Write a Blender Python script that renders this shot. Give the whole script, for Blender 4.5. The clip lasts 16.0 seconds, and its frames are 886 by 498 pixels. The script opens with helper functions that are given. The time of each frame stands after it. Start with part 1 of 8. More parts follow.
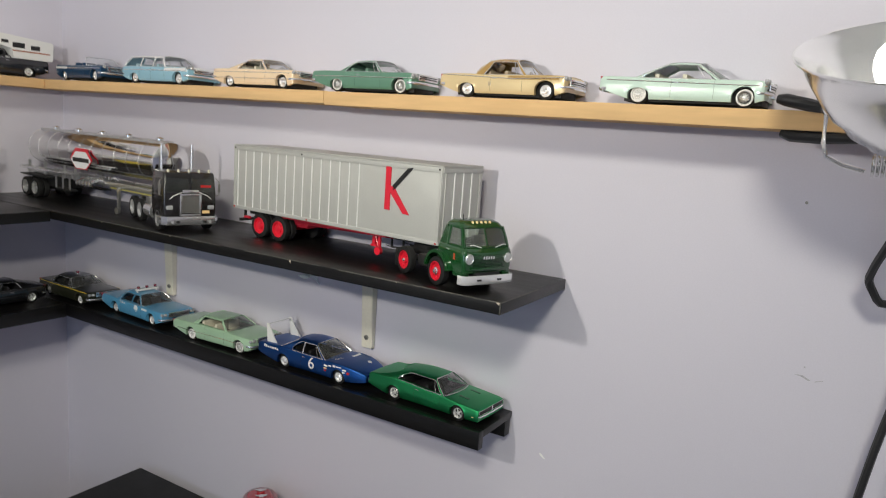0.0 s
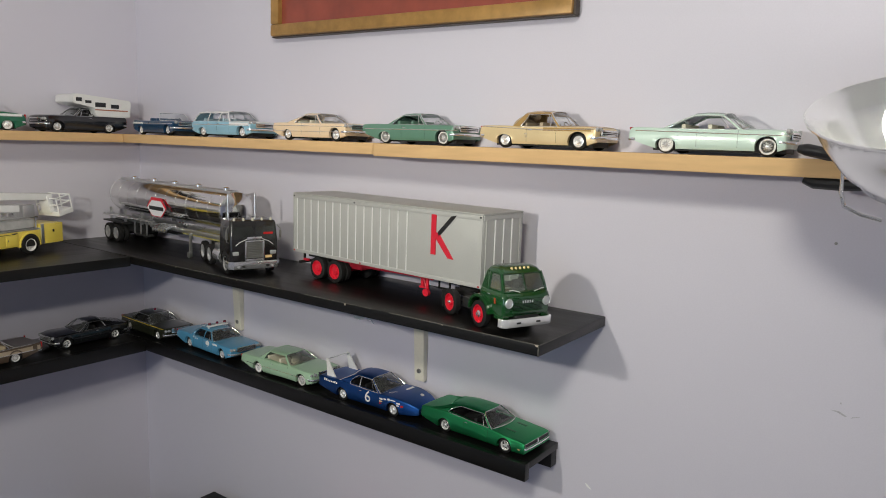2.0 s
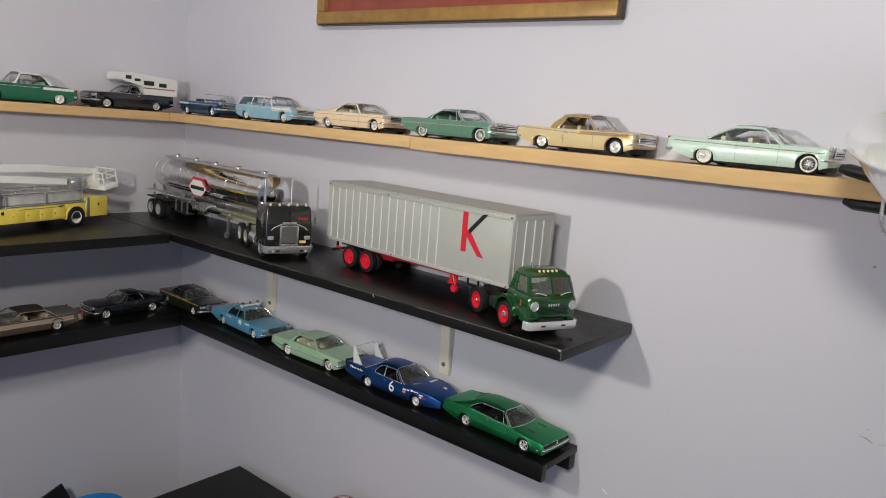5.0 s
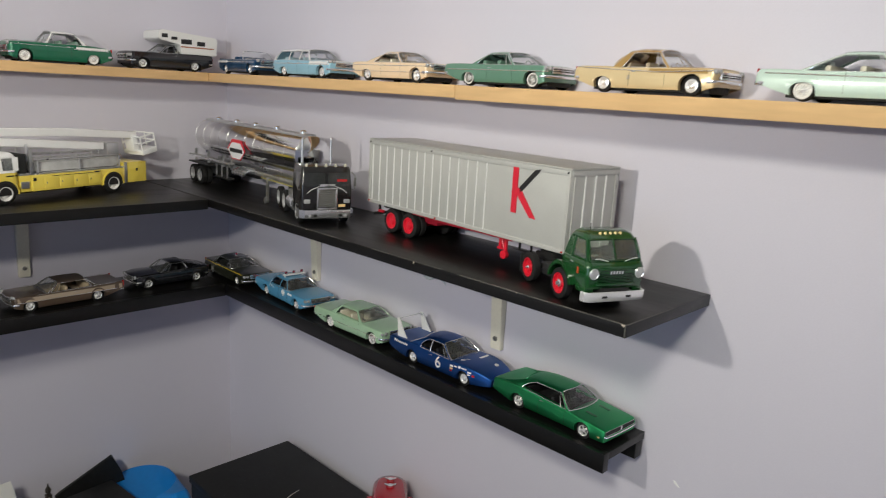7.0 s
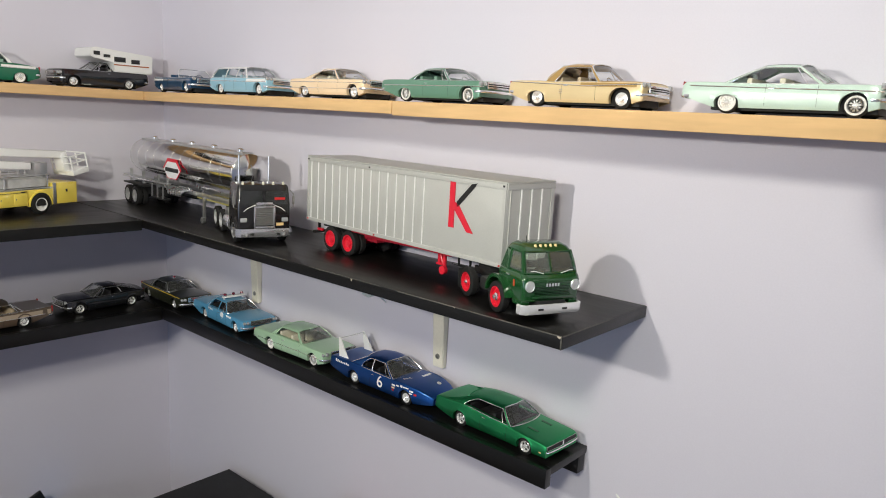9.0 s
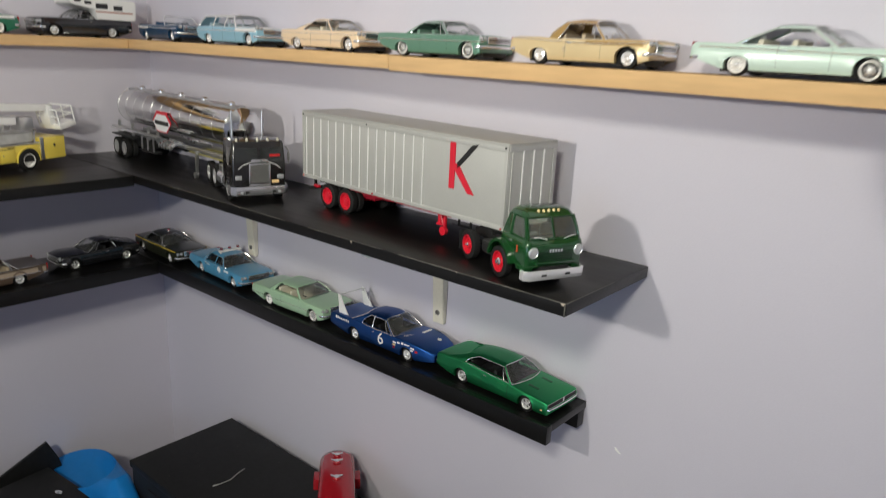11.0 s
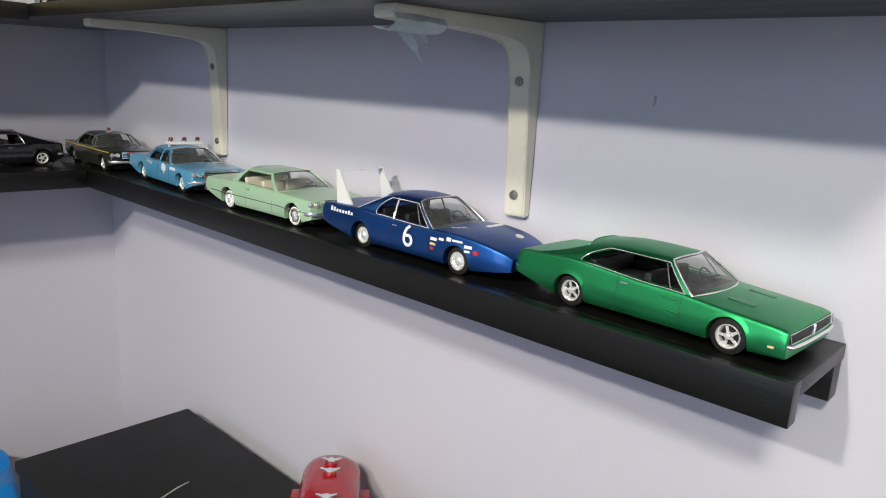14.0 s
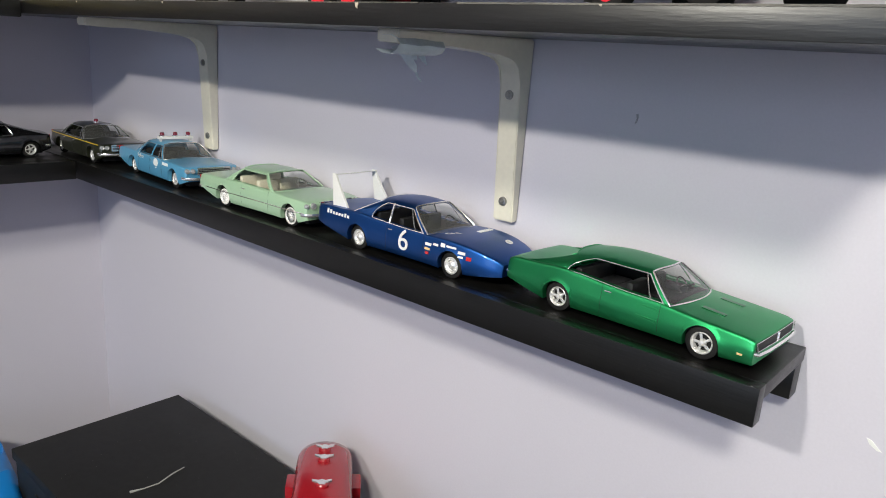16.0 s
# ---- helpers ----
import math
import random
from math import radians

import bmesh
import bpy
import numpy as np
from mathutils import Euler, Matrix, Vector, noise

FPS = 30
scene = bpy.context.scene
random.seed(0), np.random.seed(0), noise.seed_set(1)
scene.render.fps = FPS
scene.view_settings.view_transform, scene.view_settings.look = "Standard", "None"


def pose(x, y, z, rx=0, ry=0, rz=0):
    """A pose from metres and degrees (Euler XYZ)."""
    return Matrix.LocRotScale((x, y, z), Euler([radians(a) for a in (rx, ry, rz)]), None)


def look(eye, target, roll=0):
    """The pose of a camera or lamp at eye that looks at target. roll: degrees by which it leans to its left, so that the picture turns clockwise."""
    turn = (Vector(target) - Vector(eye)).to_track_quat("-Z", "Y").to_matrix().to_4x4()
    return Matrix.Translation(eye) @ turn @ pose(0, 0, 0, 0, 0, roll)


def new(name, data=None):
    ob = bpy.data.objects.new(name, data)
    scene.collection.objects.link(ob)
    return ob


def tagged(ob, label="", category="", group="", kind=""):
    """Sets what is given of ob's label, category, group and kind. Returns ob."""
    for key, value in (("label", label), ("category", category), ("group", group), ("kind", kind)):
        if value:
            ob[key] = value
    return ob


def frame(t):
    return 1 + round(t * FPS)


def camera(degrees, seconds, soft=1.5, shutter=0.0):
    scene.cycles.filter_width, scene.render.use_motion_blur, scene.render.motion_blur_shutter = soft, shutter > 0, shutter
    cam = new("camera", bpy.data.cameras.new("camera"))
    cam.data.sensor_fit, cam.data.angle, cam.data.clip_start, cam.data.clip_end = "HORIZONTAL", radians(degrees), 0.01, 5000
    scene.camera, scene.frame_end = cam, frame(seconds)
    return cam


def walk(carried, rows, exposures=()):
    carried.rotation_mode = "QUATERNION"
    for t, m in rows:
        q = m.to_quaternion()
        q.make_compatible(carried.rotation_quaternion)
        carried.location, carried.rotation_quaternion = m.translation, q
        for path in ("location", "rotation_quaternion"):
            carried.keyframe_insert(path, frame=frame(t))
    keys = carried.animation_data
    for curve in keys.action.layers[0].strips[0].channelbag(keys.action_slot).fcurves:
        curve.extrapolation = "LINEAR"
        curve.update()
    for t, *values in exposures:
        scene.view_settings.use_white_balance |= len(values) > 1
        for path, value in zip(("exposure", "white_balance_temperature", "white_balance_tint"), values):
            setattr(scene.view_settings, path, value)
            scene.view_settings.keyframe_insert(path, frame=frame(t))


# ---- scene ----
cam = camera(64.2, 16.0, 1.0, 0.25)
PATH = [
    (0, (1.497, -0.892, 1.489), (0.49, 0.805, 1.164), 4.1),
    (0.5, (1.529, -0.925, 1.505), (0.451, 0.74, 1.249), 1.0),
    (1, (1.534, -0.927, 1.509), (0.426, 0.714, 1.223), 0.4),
    (1.5, (1.537, -0.925, 1.531), (0.42, 0.702, 1.202), 0.7),
    (2, (1.544, -0.924, 1.54), (0.387, 0.68, 1.243), 1.9),
    (2.5, (1.549, -0.933, 1.546), (0.368, 0.649, 1.224), 2.3),
    (3, (1.556, -0.931, 1.549), (0.332, 0.619, 1.231), 3.3),
    (3.5, (1.557, -0.932, 1.55), (0.335, 0.617, 1.224), 4.1),
    (5.8, (1.543, -0.905, 1.559), (0.304, 0.621, 1.191), 4.6),
    (6, (1.539, -0.901, 1.557), (0.296, 0.62, 1.184), 4.1),
    (6.5, (1.525, -0.88, 1.544), (0.244, 0.608, 1.163), 3.9),
    (7, (1.504, -0.819, 1.527), (0.145, 0.582, 1.091), 3.3),
    (7.5, (1.476, -0.759, 1.495), (-0.068, 0.422, 1.022), 2.8),
    (8, (1.474, -0.737, 1.475), (-0.155, 0.337, 1.035), 3.3),
    (8.3, (1.491, -0.743, 1.477), (-0.03, 0.499, 1.101), 5.0),
    (8.5, (1.505, -0.753, 1.487), (0.101, 0.627, 1.135), 4.9),
    (8.7, (1.51, -0.773, 1.499), (0.197, 0.697, 1.163), 3.7),
    (10.8, (1.52, -0.844, 1.586), (0.313, 0.667, 1.076), 1.6),
    (11, (1.493, -0.796, 1.549), (0.272, 0.691, 1.002), 2.8),
    (11.2, (1.46, -0.741, 1.509), (0.218, 0.704, 0.902), 3.6),
    (11.5, (1.385, -0.682, 1.441), (0.122, 0.7, 0.739), 2.9),
    (11.7, (1.323, -0.647, 1.404), (0.128, 0.804, 0.721), 3.3),
    (12, (1.209, -0.609, 1.384), (0.158, 0.981, 0.781), 1.6),
    (12.2, (1.175, -0.577, 1.342), (0.112, 1.032, 0.810), 0.7),
    (12.3, (1.174, -0.560, 1.319), (0.083, 1.039, 0.817), 0.7),
    (12.5, (1.179, -0.543, 1.297), (0.048, 1.039, 0.831), 1.0),
    (13, (1.186, -0.519, 1.26), (-0.023, 0.998, 0.772), 0.3),
    (13.5, (1.191, -0.499, 1.246), (-0.081, 0.971, 0.777), 1.9),
    (14, (1.198, -0.482, 1.243), (-0.117, 0.955, 0.793), 3.4),
    (14.5, (1.203, -0.481, 1.245), (-0.078, 0.987, 0.794), 4.7),
    (15, (1.204, -0.496, 1.256), (-0.04, 0.998, 0.783), 4.9),
    (15.5, (1.206, -0.508, 1.264), (-0.036, 0.981, 0.776), 4.2),
    (16, (1.202, -0.516, 1.274), (-0.04, 0.965, 0.759), 4.2),
]
walk(cam, [(t, look(eye, target, roll)) for t, eye, target, roll in PATH],
     [(0, -0.28), (0.5, -0.46), (3.5, -0.46), (6, -0.42), (7, -0.32), (7.5, -0.05), (8, 0.24), (8.3, 0.16), (8.5, 0.05), (8.7, 0.0), (10.8, -0.28), (11, -0.32), (11.5, 0.05), (12, 0.20), (12.5, 0.30), (14.5, 0.50), (16, 0.48)])

# ---------------------------------------------------------------- light
scene.view_settings.exposure = 0.0
world = bpy.data.worlds.new("world")
scene.world = world
world.use_nodes = True
world.node_tree.nodes["Background"].inputs[0].default_value = (0.80, 0.86, 1.0, 1)
world.node_tree.nodes["Background"].inputs[1].default_value = 0.025


def lamp(name, at, target, size, watts, colour):
    data = bpy.data.lights.new(name, "AREA")
    data.shape, data.size, data.energy, data.color = "DISK", size, watts, colour
    ob = new(name, data)
    ob.matrix_world = look(at, target)
    return ob


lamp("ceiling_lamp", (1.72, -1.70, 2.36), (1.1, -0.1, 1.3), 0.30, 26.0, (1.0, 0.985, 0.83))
desk_lamp = bpy.data.lights.new("desk_lamp", "SPOT")  # unseen, placed by its sharp shadows; cone aimed up to dim the lower walls
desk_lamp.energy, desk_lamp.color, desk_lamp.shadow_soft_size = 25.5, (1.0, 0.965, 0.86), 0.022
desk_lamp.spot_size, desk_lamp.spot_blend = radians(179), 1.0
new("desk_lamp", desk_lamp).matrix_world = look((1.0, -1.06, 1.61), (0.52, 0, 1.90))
# soft bluish fill from behind; the window it stands in is unseen and assumed
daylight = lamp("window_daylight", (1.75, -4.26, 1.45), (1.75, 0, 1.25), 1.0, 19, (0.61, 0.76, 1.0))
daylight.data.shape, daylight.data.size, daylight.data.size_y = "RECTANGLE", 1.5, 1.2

# ---------------------------------------------------------------- materials
MATS = {}


def mat(name, colour, rough=0.5, metal=0.0, coat=0.0, grain=60.0, vary=0.12, bump=0.0, wide=4.0, stretch=(1, 1, 1), spec=0.5, flake=0.0):
    """A surface with two scales of variation: fine grain and broad patches."""
    if name in MATS:
        return MATS[name]
    m = bpy.data.materials.new(name)
    m.use_nodes = True
    nt = m.node_tree
    b = nt.nodes["Principled BSDF"]
    b.inputs["Roughness"].default_value, b.inputs["Metallic"].default_value = rough, metal
    b.inputs["Coat Weight"].default_value, b.inputs["Coat Roughness"].default_value = coat, 0.08
    b.inputs["Specular IOR Level"].default_value = spec
    tc, mp = nt.nodes.new("ShaderNodeTexCoord"), nt.nodes.new("ShaderNodeMapping")
    mp.inputs["Scale"].default_value = stretch
    nt.links.new(tc.outputs["Object"], mp.inputs["Vector"])
    fine, broad = nt.nodes.new("ShaderNodeTexNoise"), nt.nodes.new("ShaderNodeTexNoise")
    fine.inputs["Scale"].default_value, fine.inputs["Detail"].default_value = grain, 5
    broad.inputs["Scale"].default_value, broad.inputs["Detail"].default_value = wide, 3
    for n in (fine, broad):
        nt.links.new(mp.outputs[0], n.inputs["Vector"])
    mix = nt.nodes.new("ShaderNodeMath")
    mix.operation = "ADD"
    nt.links.new(fine.outputs[0], mix.inputs[0])
    nt.links.new(broad.outputs[0], mix.inputs[1])
    ramp = nt.nodes.new("ShaderNodeMapRange")
    ramp.inputs["From Min"].default_value, ramp.inputs["From Max"].default_value = 0.6, 1.4
    ramp.inputs["To Min"].default_value, ramp.inputs["To Max"].default_value = 1 - vary, 1 + vary
    nt.links.new(mix.outputs[0], ramp.inputs["Value"])
    col = nt.nodes.new("ShaderNodeVectorMath")
    col.operation = "SCALE"
    col.inputs[0].default_value = colour
    nt.links.new(ramp.outputs[0], col.inputs["Scale"])
    nt.links.new(col.outputs[0], b.inputs["Base Color"])
    rr = nt.nodes.new("ShaderNodeMapRange")
    rr.inputs["To Min"].default_value, rr.inputs["To Max"].default_value = max(0.02, rough * 0.75), min(1, rough * 1.25)
    nt.links.new(broad.outputs[0], rr.inputs["Value"])
    nt.links.new(rr.outputs[0], b.inputs["Roughness"])
    if bump:
        bp = nt.nodes.new("ShaderNodeBump")
        bp.inputs["Strength"].default_value, bp.inputs["Distance"].default_value = bump, 0.001
        nt.links.new(fine.outputs[0], bp.inputs["Height"])
        nt.links.new(bp.outputs[0], b.inputs["Normal"])
    MATS[name] = m
    return m


def paint(name, colour, metal=0.15, rough=0.28, coat=0.6, vary=0.05):
    return mat(name, colour, rough, metal, coat, grain=900, vary=vary, wide=25)


def clear(name, tint, gloss=0.08, haze=0.05):
    m = bpy.data.materials.new(name)
    m.use_nodes = True
    nt = m.node_tree
    nt.nodes.remove(nt.nodes["Principled BSDF"])
    out = nt.nodes["Material Output"]
    tr, gl, mx, fr = (nt.nodes.new("ShaderNode" + n) for n in ("BsdfTransparent", "BsdfGlossy", "MixShader", "Fresnel"))
    tr.inputs[0].default_value, gl.inputs["Roughness"].default_value = (*tint, 1), gloss
    nz, add = nt.nodes.new("ShaderNodeTexNoise"), nt.nodes.new("ShaderNodeMath")
    nz.inputs["Scale"].default_value = 40
    fr.inputs["IOR"].default_value = 1.5
    add.operation = "MULTIPLY_ADD"
    add.inputs[1].default_value, add.inputs[2].default_value = 0.04, 0.02
    nt.links.new(nz.outputs[0], add.inputs[0])
    sm = nt.nodes.new("ShaderNodeMath")
    nt.links.new(add.outputs[0], sm.inputs[0])
    nt.links.new(fr.outputs[0], sm.inputs[1])
    nt.links.new(sm.outputs[0], mx.inputs[0])
    nt.links.new(tr.outputs[0], mx.inputs[1])
    nt.links.new(gl.outputs[0], mx.inputs[2])
    # a share of plain white imitates the pale reflections on the panes
    hz, m2 = nt.nodes.new("ShaderNodeBsdfDiffuse"), nt.nodes.new("ShaderNodeMixShader")
    hz.inputs[0].default_value, m2.inputs[0].default_value = (0.8, 0.8, 0.78, 1), haze
    nt.links.new(mx.outputs[0], m2.inputs[1])
    nt.links.new(hz.outputs[0], m2.inputs[2])
    nt.links.new(m2.outputs[0], out.inputs[0])
    return m


WALL = mat("lilac_wall_paint", (0.608, 0.583, 0.658), 0.6, grain=500, vary=0.035, bump=0.05, wide=1.6)
CEIL = mat("white_ceiling_paint", (0.78, 0.78, 0.76), 0.8, grain=300, vary=0.03)
CARPET = mat("grey_carpet", (0.36, 0.34, 0.33), 0.95, grain=500, vary=0.2, bump=0.6)
PINE = mat("pine_board", (0.66, 0.43, 0.21), 0.7, spec=0.2, grain=16, vary=0.14, bump=0.05, wide=5, stretch=(1, 9, 9))
BLACKWOOD = mat("black_laminate", (0.0045, 0.0042, 0.004), 0.36, spec=0.42, grain=60, vary=0.35, bump=0.12, wide=6, stretch=(1, 12, 12))
CHIP = mat("bare_chipboard", (0.42, 0.36, 0.29), 0.8, grain=300, vary=0.25)
BRACKET = mat("cream_bracket_enamel", (0.74, 0.695, 0.58), 0.4, coat=0.2, grain=200, vary=0.06, wide=20)
STEEL = mat("screw_steel", (0.35, 0.34, 0.32), 0.4, 0.9, grain=500, vary=0.2)
CHROME = mat("model_chrome", (0.90, 0.90, 0.90), 0.17, 0.90, grain=400, vary=0.06, wide=60)
ALU = mat("brushed_aluminium", (0.60, 0.60, 0.60), 0.3, 0.9, grain=400, vary=0.1, wide=40)
RIM = mat("plated_rim", (0.92, 0.91, 0.89), 0.27, 0.65, grain=400, vary=0.06, wide=60)
TYRE = mat("tyre_rubber", (0.010, 0.0095, 0.0095), 0.7, spec=0.3, grain=500, vary=0.25)
WHITEWALL = mat("whitewall_rubber", (0.72, 0.70, 0.66), 0.6, grain=400, vary=0.05)
DARK = mat("dark_interior", (0.007, 0.007, 0.008), 0.6, grain=300, vary=0.3)
CHASSIS = mat("black_chassis", (0.012, 0.012, 0.012), 0.6, grain=300, vary=0.3)
TAN = mat("tan_interior", (0.42, 0.33, 0.22), 0.6, grain=300, vary=0.15)
CREAMSEAT = mat("cream_interior", (0.62, 0.58, 0.46), 0.55, grain=300, vary=0.1)
GLASS = clear("clear_styrene", (0.93, 0.95, 0.95))
LENS = mat("headlight_lens", (0.62, 0.63, 0.63), 0.14, 0.55, coat=0.8, grain=300, vary=0.08)
REDLENS = mat("red_lens", (0.45, 0.02, 0.02), 0.2, coat=0.8, grain=300, vary=0.1)
AMBER = mat("amber_lens", (0.80, 0.56, 0.26), 0.25, coat=0.6, grain=300, vary=0.1)
WHITE = mat("white_plastic", (0.74, 0.73, 0.71), 0.35, coat=0.3, grain=400, vary=0.04)
DECAL = mat("white_decal", (0.78, 0.78, 0.78), 0.4, grain=300, vary=0.04)
BLACK = mat("black_plastic", (0.015, 0.015, 0.016), 0.4, grain=300, vary=0.25)


# ---------------------------------------------------------------- mesh helpers
def part(name, bm, material, parent=None, label="", k=1.0, sharp=35, smooth=True):
    """One mesh object from a bmesh, under a thing or a part; k scales it."""
    if k != 1.0:
        for v in bm.verts:
            v.co *= k
    bmesh.ops.recalc_face_normals(bm, faces=bm.faces)
    if smooth:
        limit = radians(sharp)
        for f in bm.faces:
            f.smooth = True
        for e in bm.edges:
            if len(e.link_faces) == 2 and e.calc_face_angle(0) > limit:
                e.smooth = False
    me = bpy.data.meshes.new(name)
    bm.to_mesh(me)
    bm.free()
    me.materials.append(material)
    ob = new(name, me)
    if parent:
        ob.parent = parent
    if label:
        ob["label"] = label
    return ob


def share(name, ob, parent, m, label=""):
    """Another object on the mesh of ob."""
    o = new(name, ob.data)
    o.parent = parent
    o.matrix_local = m
    if label:
        o["label"] = label
    return o


def box(bm, x0, x1, y0, y1, z0, z1, bevel=0.0, m=None):
    vs = bmesh.ops.create_cube(bm, size=1.0)["verts"]
    for v in vs:
        v.co = Vector(((x0 + x1) / 2 + v.co.x * (x1 - x0), (y0 + y1) / 2 + v.co.y * (y1 - y0), (z0 + z1) / 2 + v.co.z * (z1 - z0)))
    if bevel:
        es = list({e for v in vs for e in v.link_edges})
        r = bmesh.ops.bevel(bm, geom=es, offset=bevel, segments=2, profile=0.6, affect="EDGES")
        vs = list({v for f in r["faces"] for v in f.verts} | {v for v in vs if v.is_valid})
    if m is not None:
        for v in vs:
            v.co = m @ v.co
    return vs


def loft(bm, rings, closed=True, caps=True):
    """Skin rings of equal length."""
    rows = [[bm.verts.new(p) for p in r] for r in rings]
    n = len(rows[0])
    for a, b in zip(rows, rows[1:]):
        for i in range(n if closed else n - 1):
            j = (i + 1) % n
            if len({tuple(v.co) for v in (a[i], a[j], b[j], b[i])}) >= 3:
                bm.faces.new((a[i], a[j], b[j], b[i]))
    if caps and closed:
        bm.faces.new(rows[0])
        bm.faces.new(list(reversed(rows[-1])))
    return rows


def tube(bm, pts, r, n=6, caps=True):
    """A round bar along a line of points."""
    pts = [Vector(p) for p in pts]
    rings = []
    for i, p in enumerate(pts):
        d = (pts[min(i + 1, len(pts) - 1)] - pts[max(i - 1, 0)]).normalized()
        up = Vector((0, 0, 1)) if abs(d.z) < 0.9 else Vector((1, 0, 0))
        a = d.cross(up).normalized()
        b = a.cross(d)
        rr = r[i] if isinstance(r, (list, tuple)) else r
        rings.append([p + rr * (math.cos(6.2832 * k / n) * a + math.sin(6.2832 * k / n) * b) for k in range(n)])
    loft(bm, rings, True, caps)


def sweep(bm, pts, t, h, round_=0.35):
    """A flat bar with softened edges, standing, along a line in plan: t thick, h high."""
    pts = [Vector(p) for p in pts]
    prof = [(-t / 2, -h / 2), (t * 0.25, -h / 2), (t / 2, -h * round_ / 2), (t / 2, h * round_ / 2), (t * 0.25, h / 2), (-t / 2, h / 2)]
    rings = []
    for i, p in enumerate(pts):
        d = pts[min(i + 1, len(pts) - 1)] - pts[max(i - 1, 0)]
        d.z = 0
        d.normalize()
        side = Vector((d.y, -d.x, 0))
        rings.append([p + a * side + Vector((0, 0, b)) for a, b in prof])
    loft(bm, rings)


def lathe(bm, prof, m=None, n=20, caps=True):
    """Turn (radius, along) about y."""
    m = m or Matrix()
    rings = []
    for r, h in prof:
        rings.append([m @ Vector((r * math.cos(6.2832 * k / n), h, r * math.sin(6.2832 * k / n))) for k in range(n)])
    rows = [[bm.verts.new(p) for p in r] for r in rings]
    for a, b in zip(rows, rows[1:]):
        for i in range(n):
            bm.faces.new((a[i], a[(i + 1) % n], b[(i + 1) % n], b[i]))
    for r, row in ((prof[0][0], rows[0]), (prof[-1][0], rows[-1])):
        if caps and r > 1e-6:
            bm.faces.new(row)


def slab(bm, poly, d):
    """A plate: polygon of 3D points, pushed by the vector d."""
    a = [bm.verts.new(Vector(p)) for p in poly]
    b = [bm.verts.new(Vector(p) + Vector(d)) for p in poly]
    bm.faces.new(a)
    bm.faces.new(list(reversed(b)))
    for i in range(len(a)):
        j = (i + 1) % len(a)
        bm.faces.new((a[i], a[j], b[j], b[i]))


def lettering(name, body, size, material, parent, m, label=""):
    cu = bpy.data.curves.new(name, "FONT")
    cu.body, cu.size, cu.extrude, cu.align_x, cu.align_y = body, size, size * 0.01, "CENTER", "CENTER"
    tmp = new(name + "_curve", cu)
    me = bpy.data.meshes.new_from_object(tmp.evaluated_get(bpy.context.evaluated_depsgraph_get()))
    bpy.data.objects.remove(tmp)
    me.materials.append(material)
    ob = new(name, me)
    ob.parent = parent
    ob.matrix_local = m
    if label:
        ob["label"] = label
    return ob


def structure(name, bm, material, label, category):
    return tagged(part(name, bm, material), label, category, kind="structure")


# ---------------------------------------------------------------- the room
ROOM_X, ROOM_Y, ROOM_Z = 3.3, -4.2, 2.42
for nm, b in (("wall_north", (-0.12, ROOM_X + 0.12, 0, 0.12, 0, ROOM_Z)), ("wall_west", (-0.12, 0, ROOM_Y, 0, 0, ROOM_Z)),
              ("wall_east", (ROOM_X, ROOM_X + 0.12, ROOM_Y, 0, 0, ROOM_Z))):
    bm = bmesh.new()
    box(bm, *b)
    structure(nm, bm, WALL, "pale lilac painted plaster wall", "wall")
# unseen wall; its window is assumed, an opening for the bluish fill lamp
bm = bmesh.new()
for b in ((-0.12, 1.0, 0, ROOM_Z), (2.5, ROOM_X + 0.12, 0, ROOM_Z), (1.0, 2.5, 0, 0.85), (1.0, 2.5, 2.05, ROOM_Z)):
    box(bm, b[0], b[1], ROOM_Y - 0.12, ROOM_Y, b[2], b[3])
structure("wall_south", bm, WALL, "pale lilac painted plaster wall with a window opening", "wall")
bm = bmesh.new()
box(bm, -0.12, ROOM_X + 0.12, ROOM_Y - 0.12, 0.12, ROOM_Z, ROOM_Z + 0.1)
structure("ceiling", bm, CEIL, "plain white painted ceiling", "ceiling")
bm = bmesh.new()
box(bm, -0.12, ROOM_X + 0.12, ROOM_Y - 0.12, 0.12, -0.1, 0)
structure("floor", bm, CARPET, "grey carpeted floor", "floor")

# ---------------------------------------------------------------- shelves
TOP_Z, MID_Z, LOW_Z = 1.5365, 1.306, 1.101
TOP_D, MID_D, LOW_D = 0.089, 0.195, 0.100
MID_WD, LOW_WD = 0.285, 0.172
MID_END, LOW_END = 1.163, 1.103


def board(name, x0, x1, d, z, t, material, label, m=None, thin=0.0):
    """A shelf board; thin: how much less it is thick at the wall."""
    ob = tagged(new(name), label, "shelf")
    bm = bmesh.new()
    for v in box(bm, x0, x1, -d + 0.0015, -0.001, z - t, z, 0.0006):
        if v.co.z < z - t / 2 and v.co.y > -d / 2:
            v.co.z += thin
    part("shelf_panel", bm, material, ob)
    bm = bmesh.new()
    box(bm, x0, x1, -d, -d + 0.0016, z - t, z, 0.0007)
    part("front_edge", bm, material, ob)
    bm = bmesh.new()
    box(bm, x1, x1 + 0.0012, -d + 0.0008, -0.001, z - t + 0.0004, z - 0.0004, 0.0005)
    part("end_edge", bm, material, ob)
    if m is not None:
        ob.matrix_world = m
    return ob


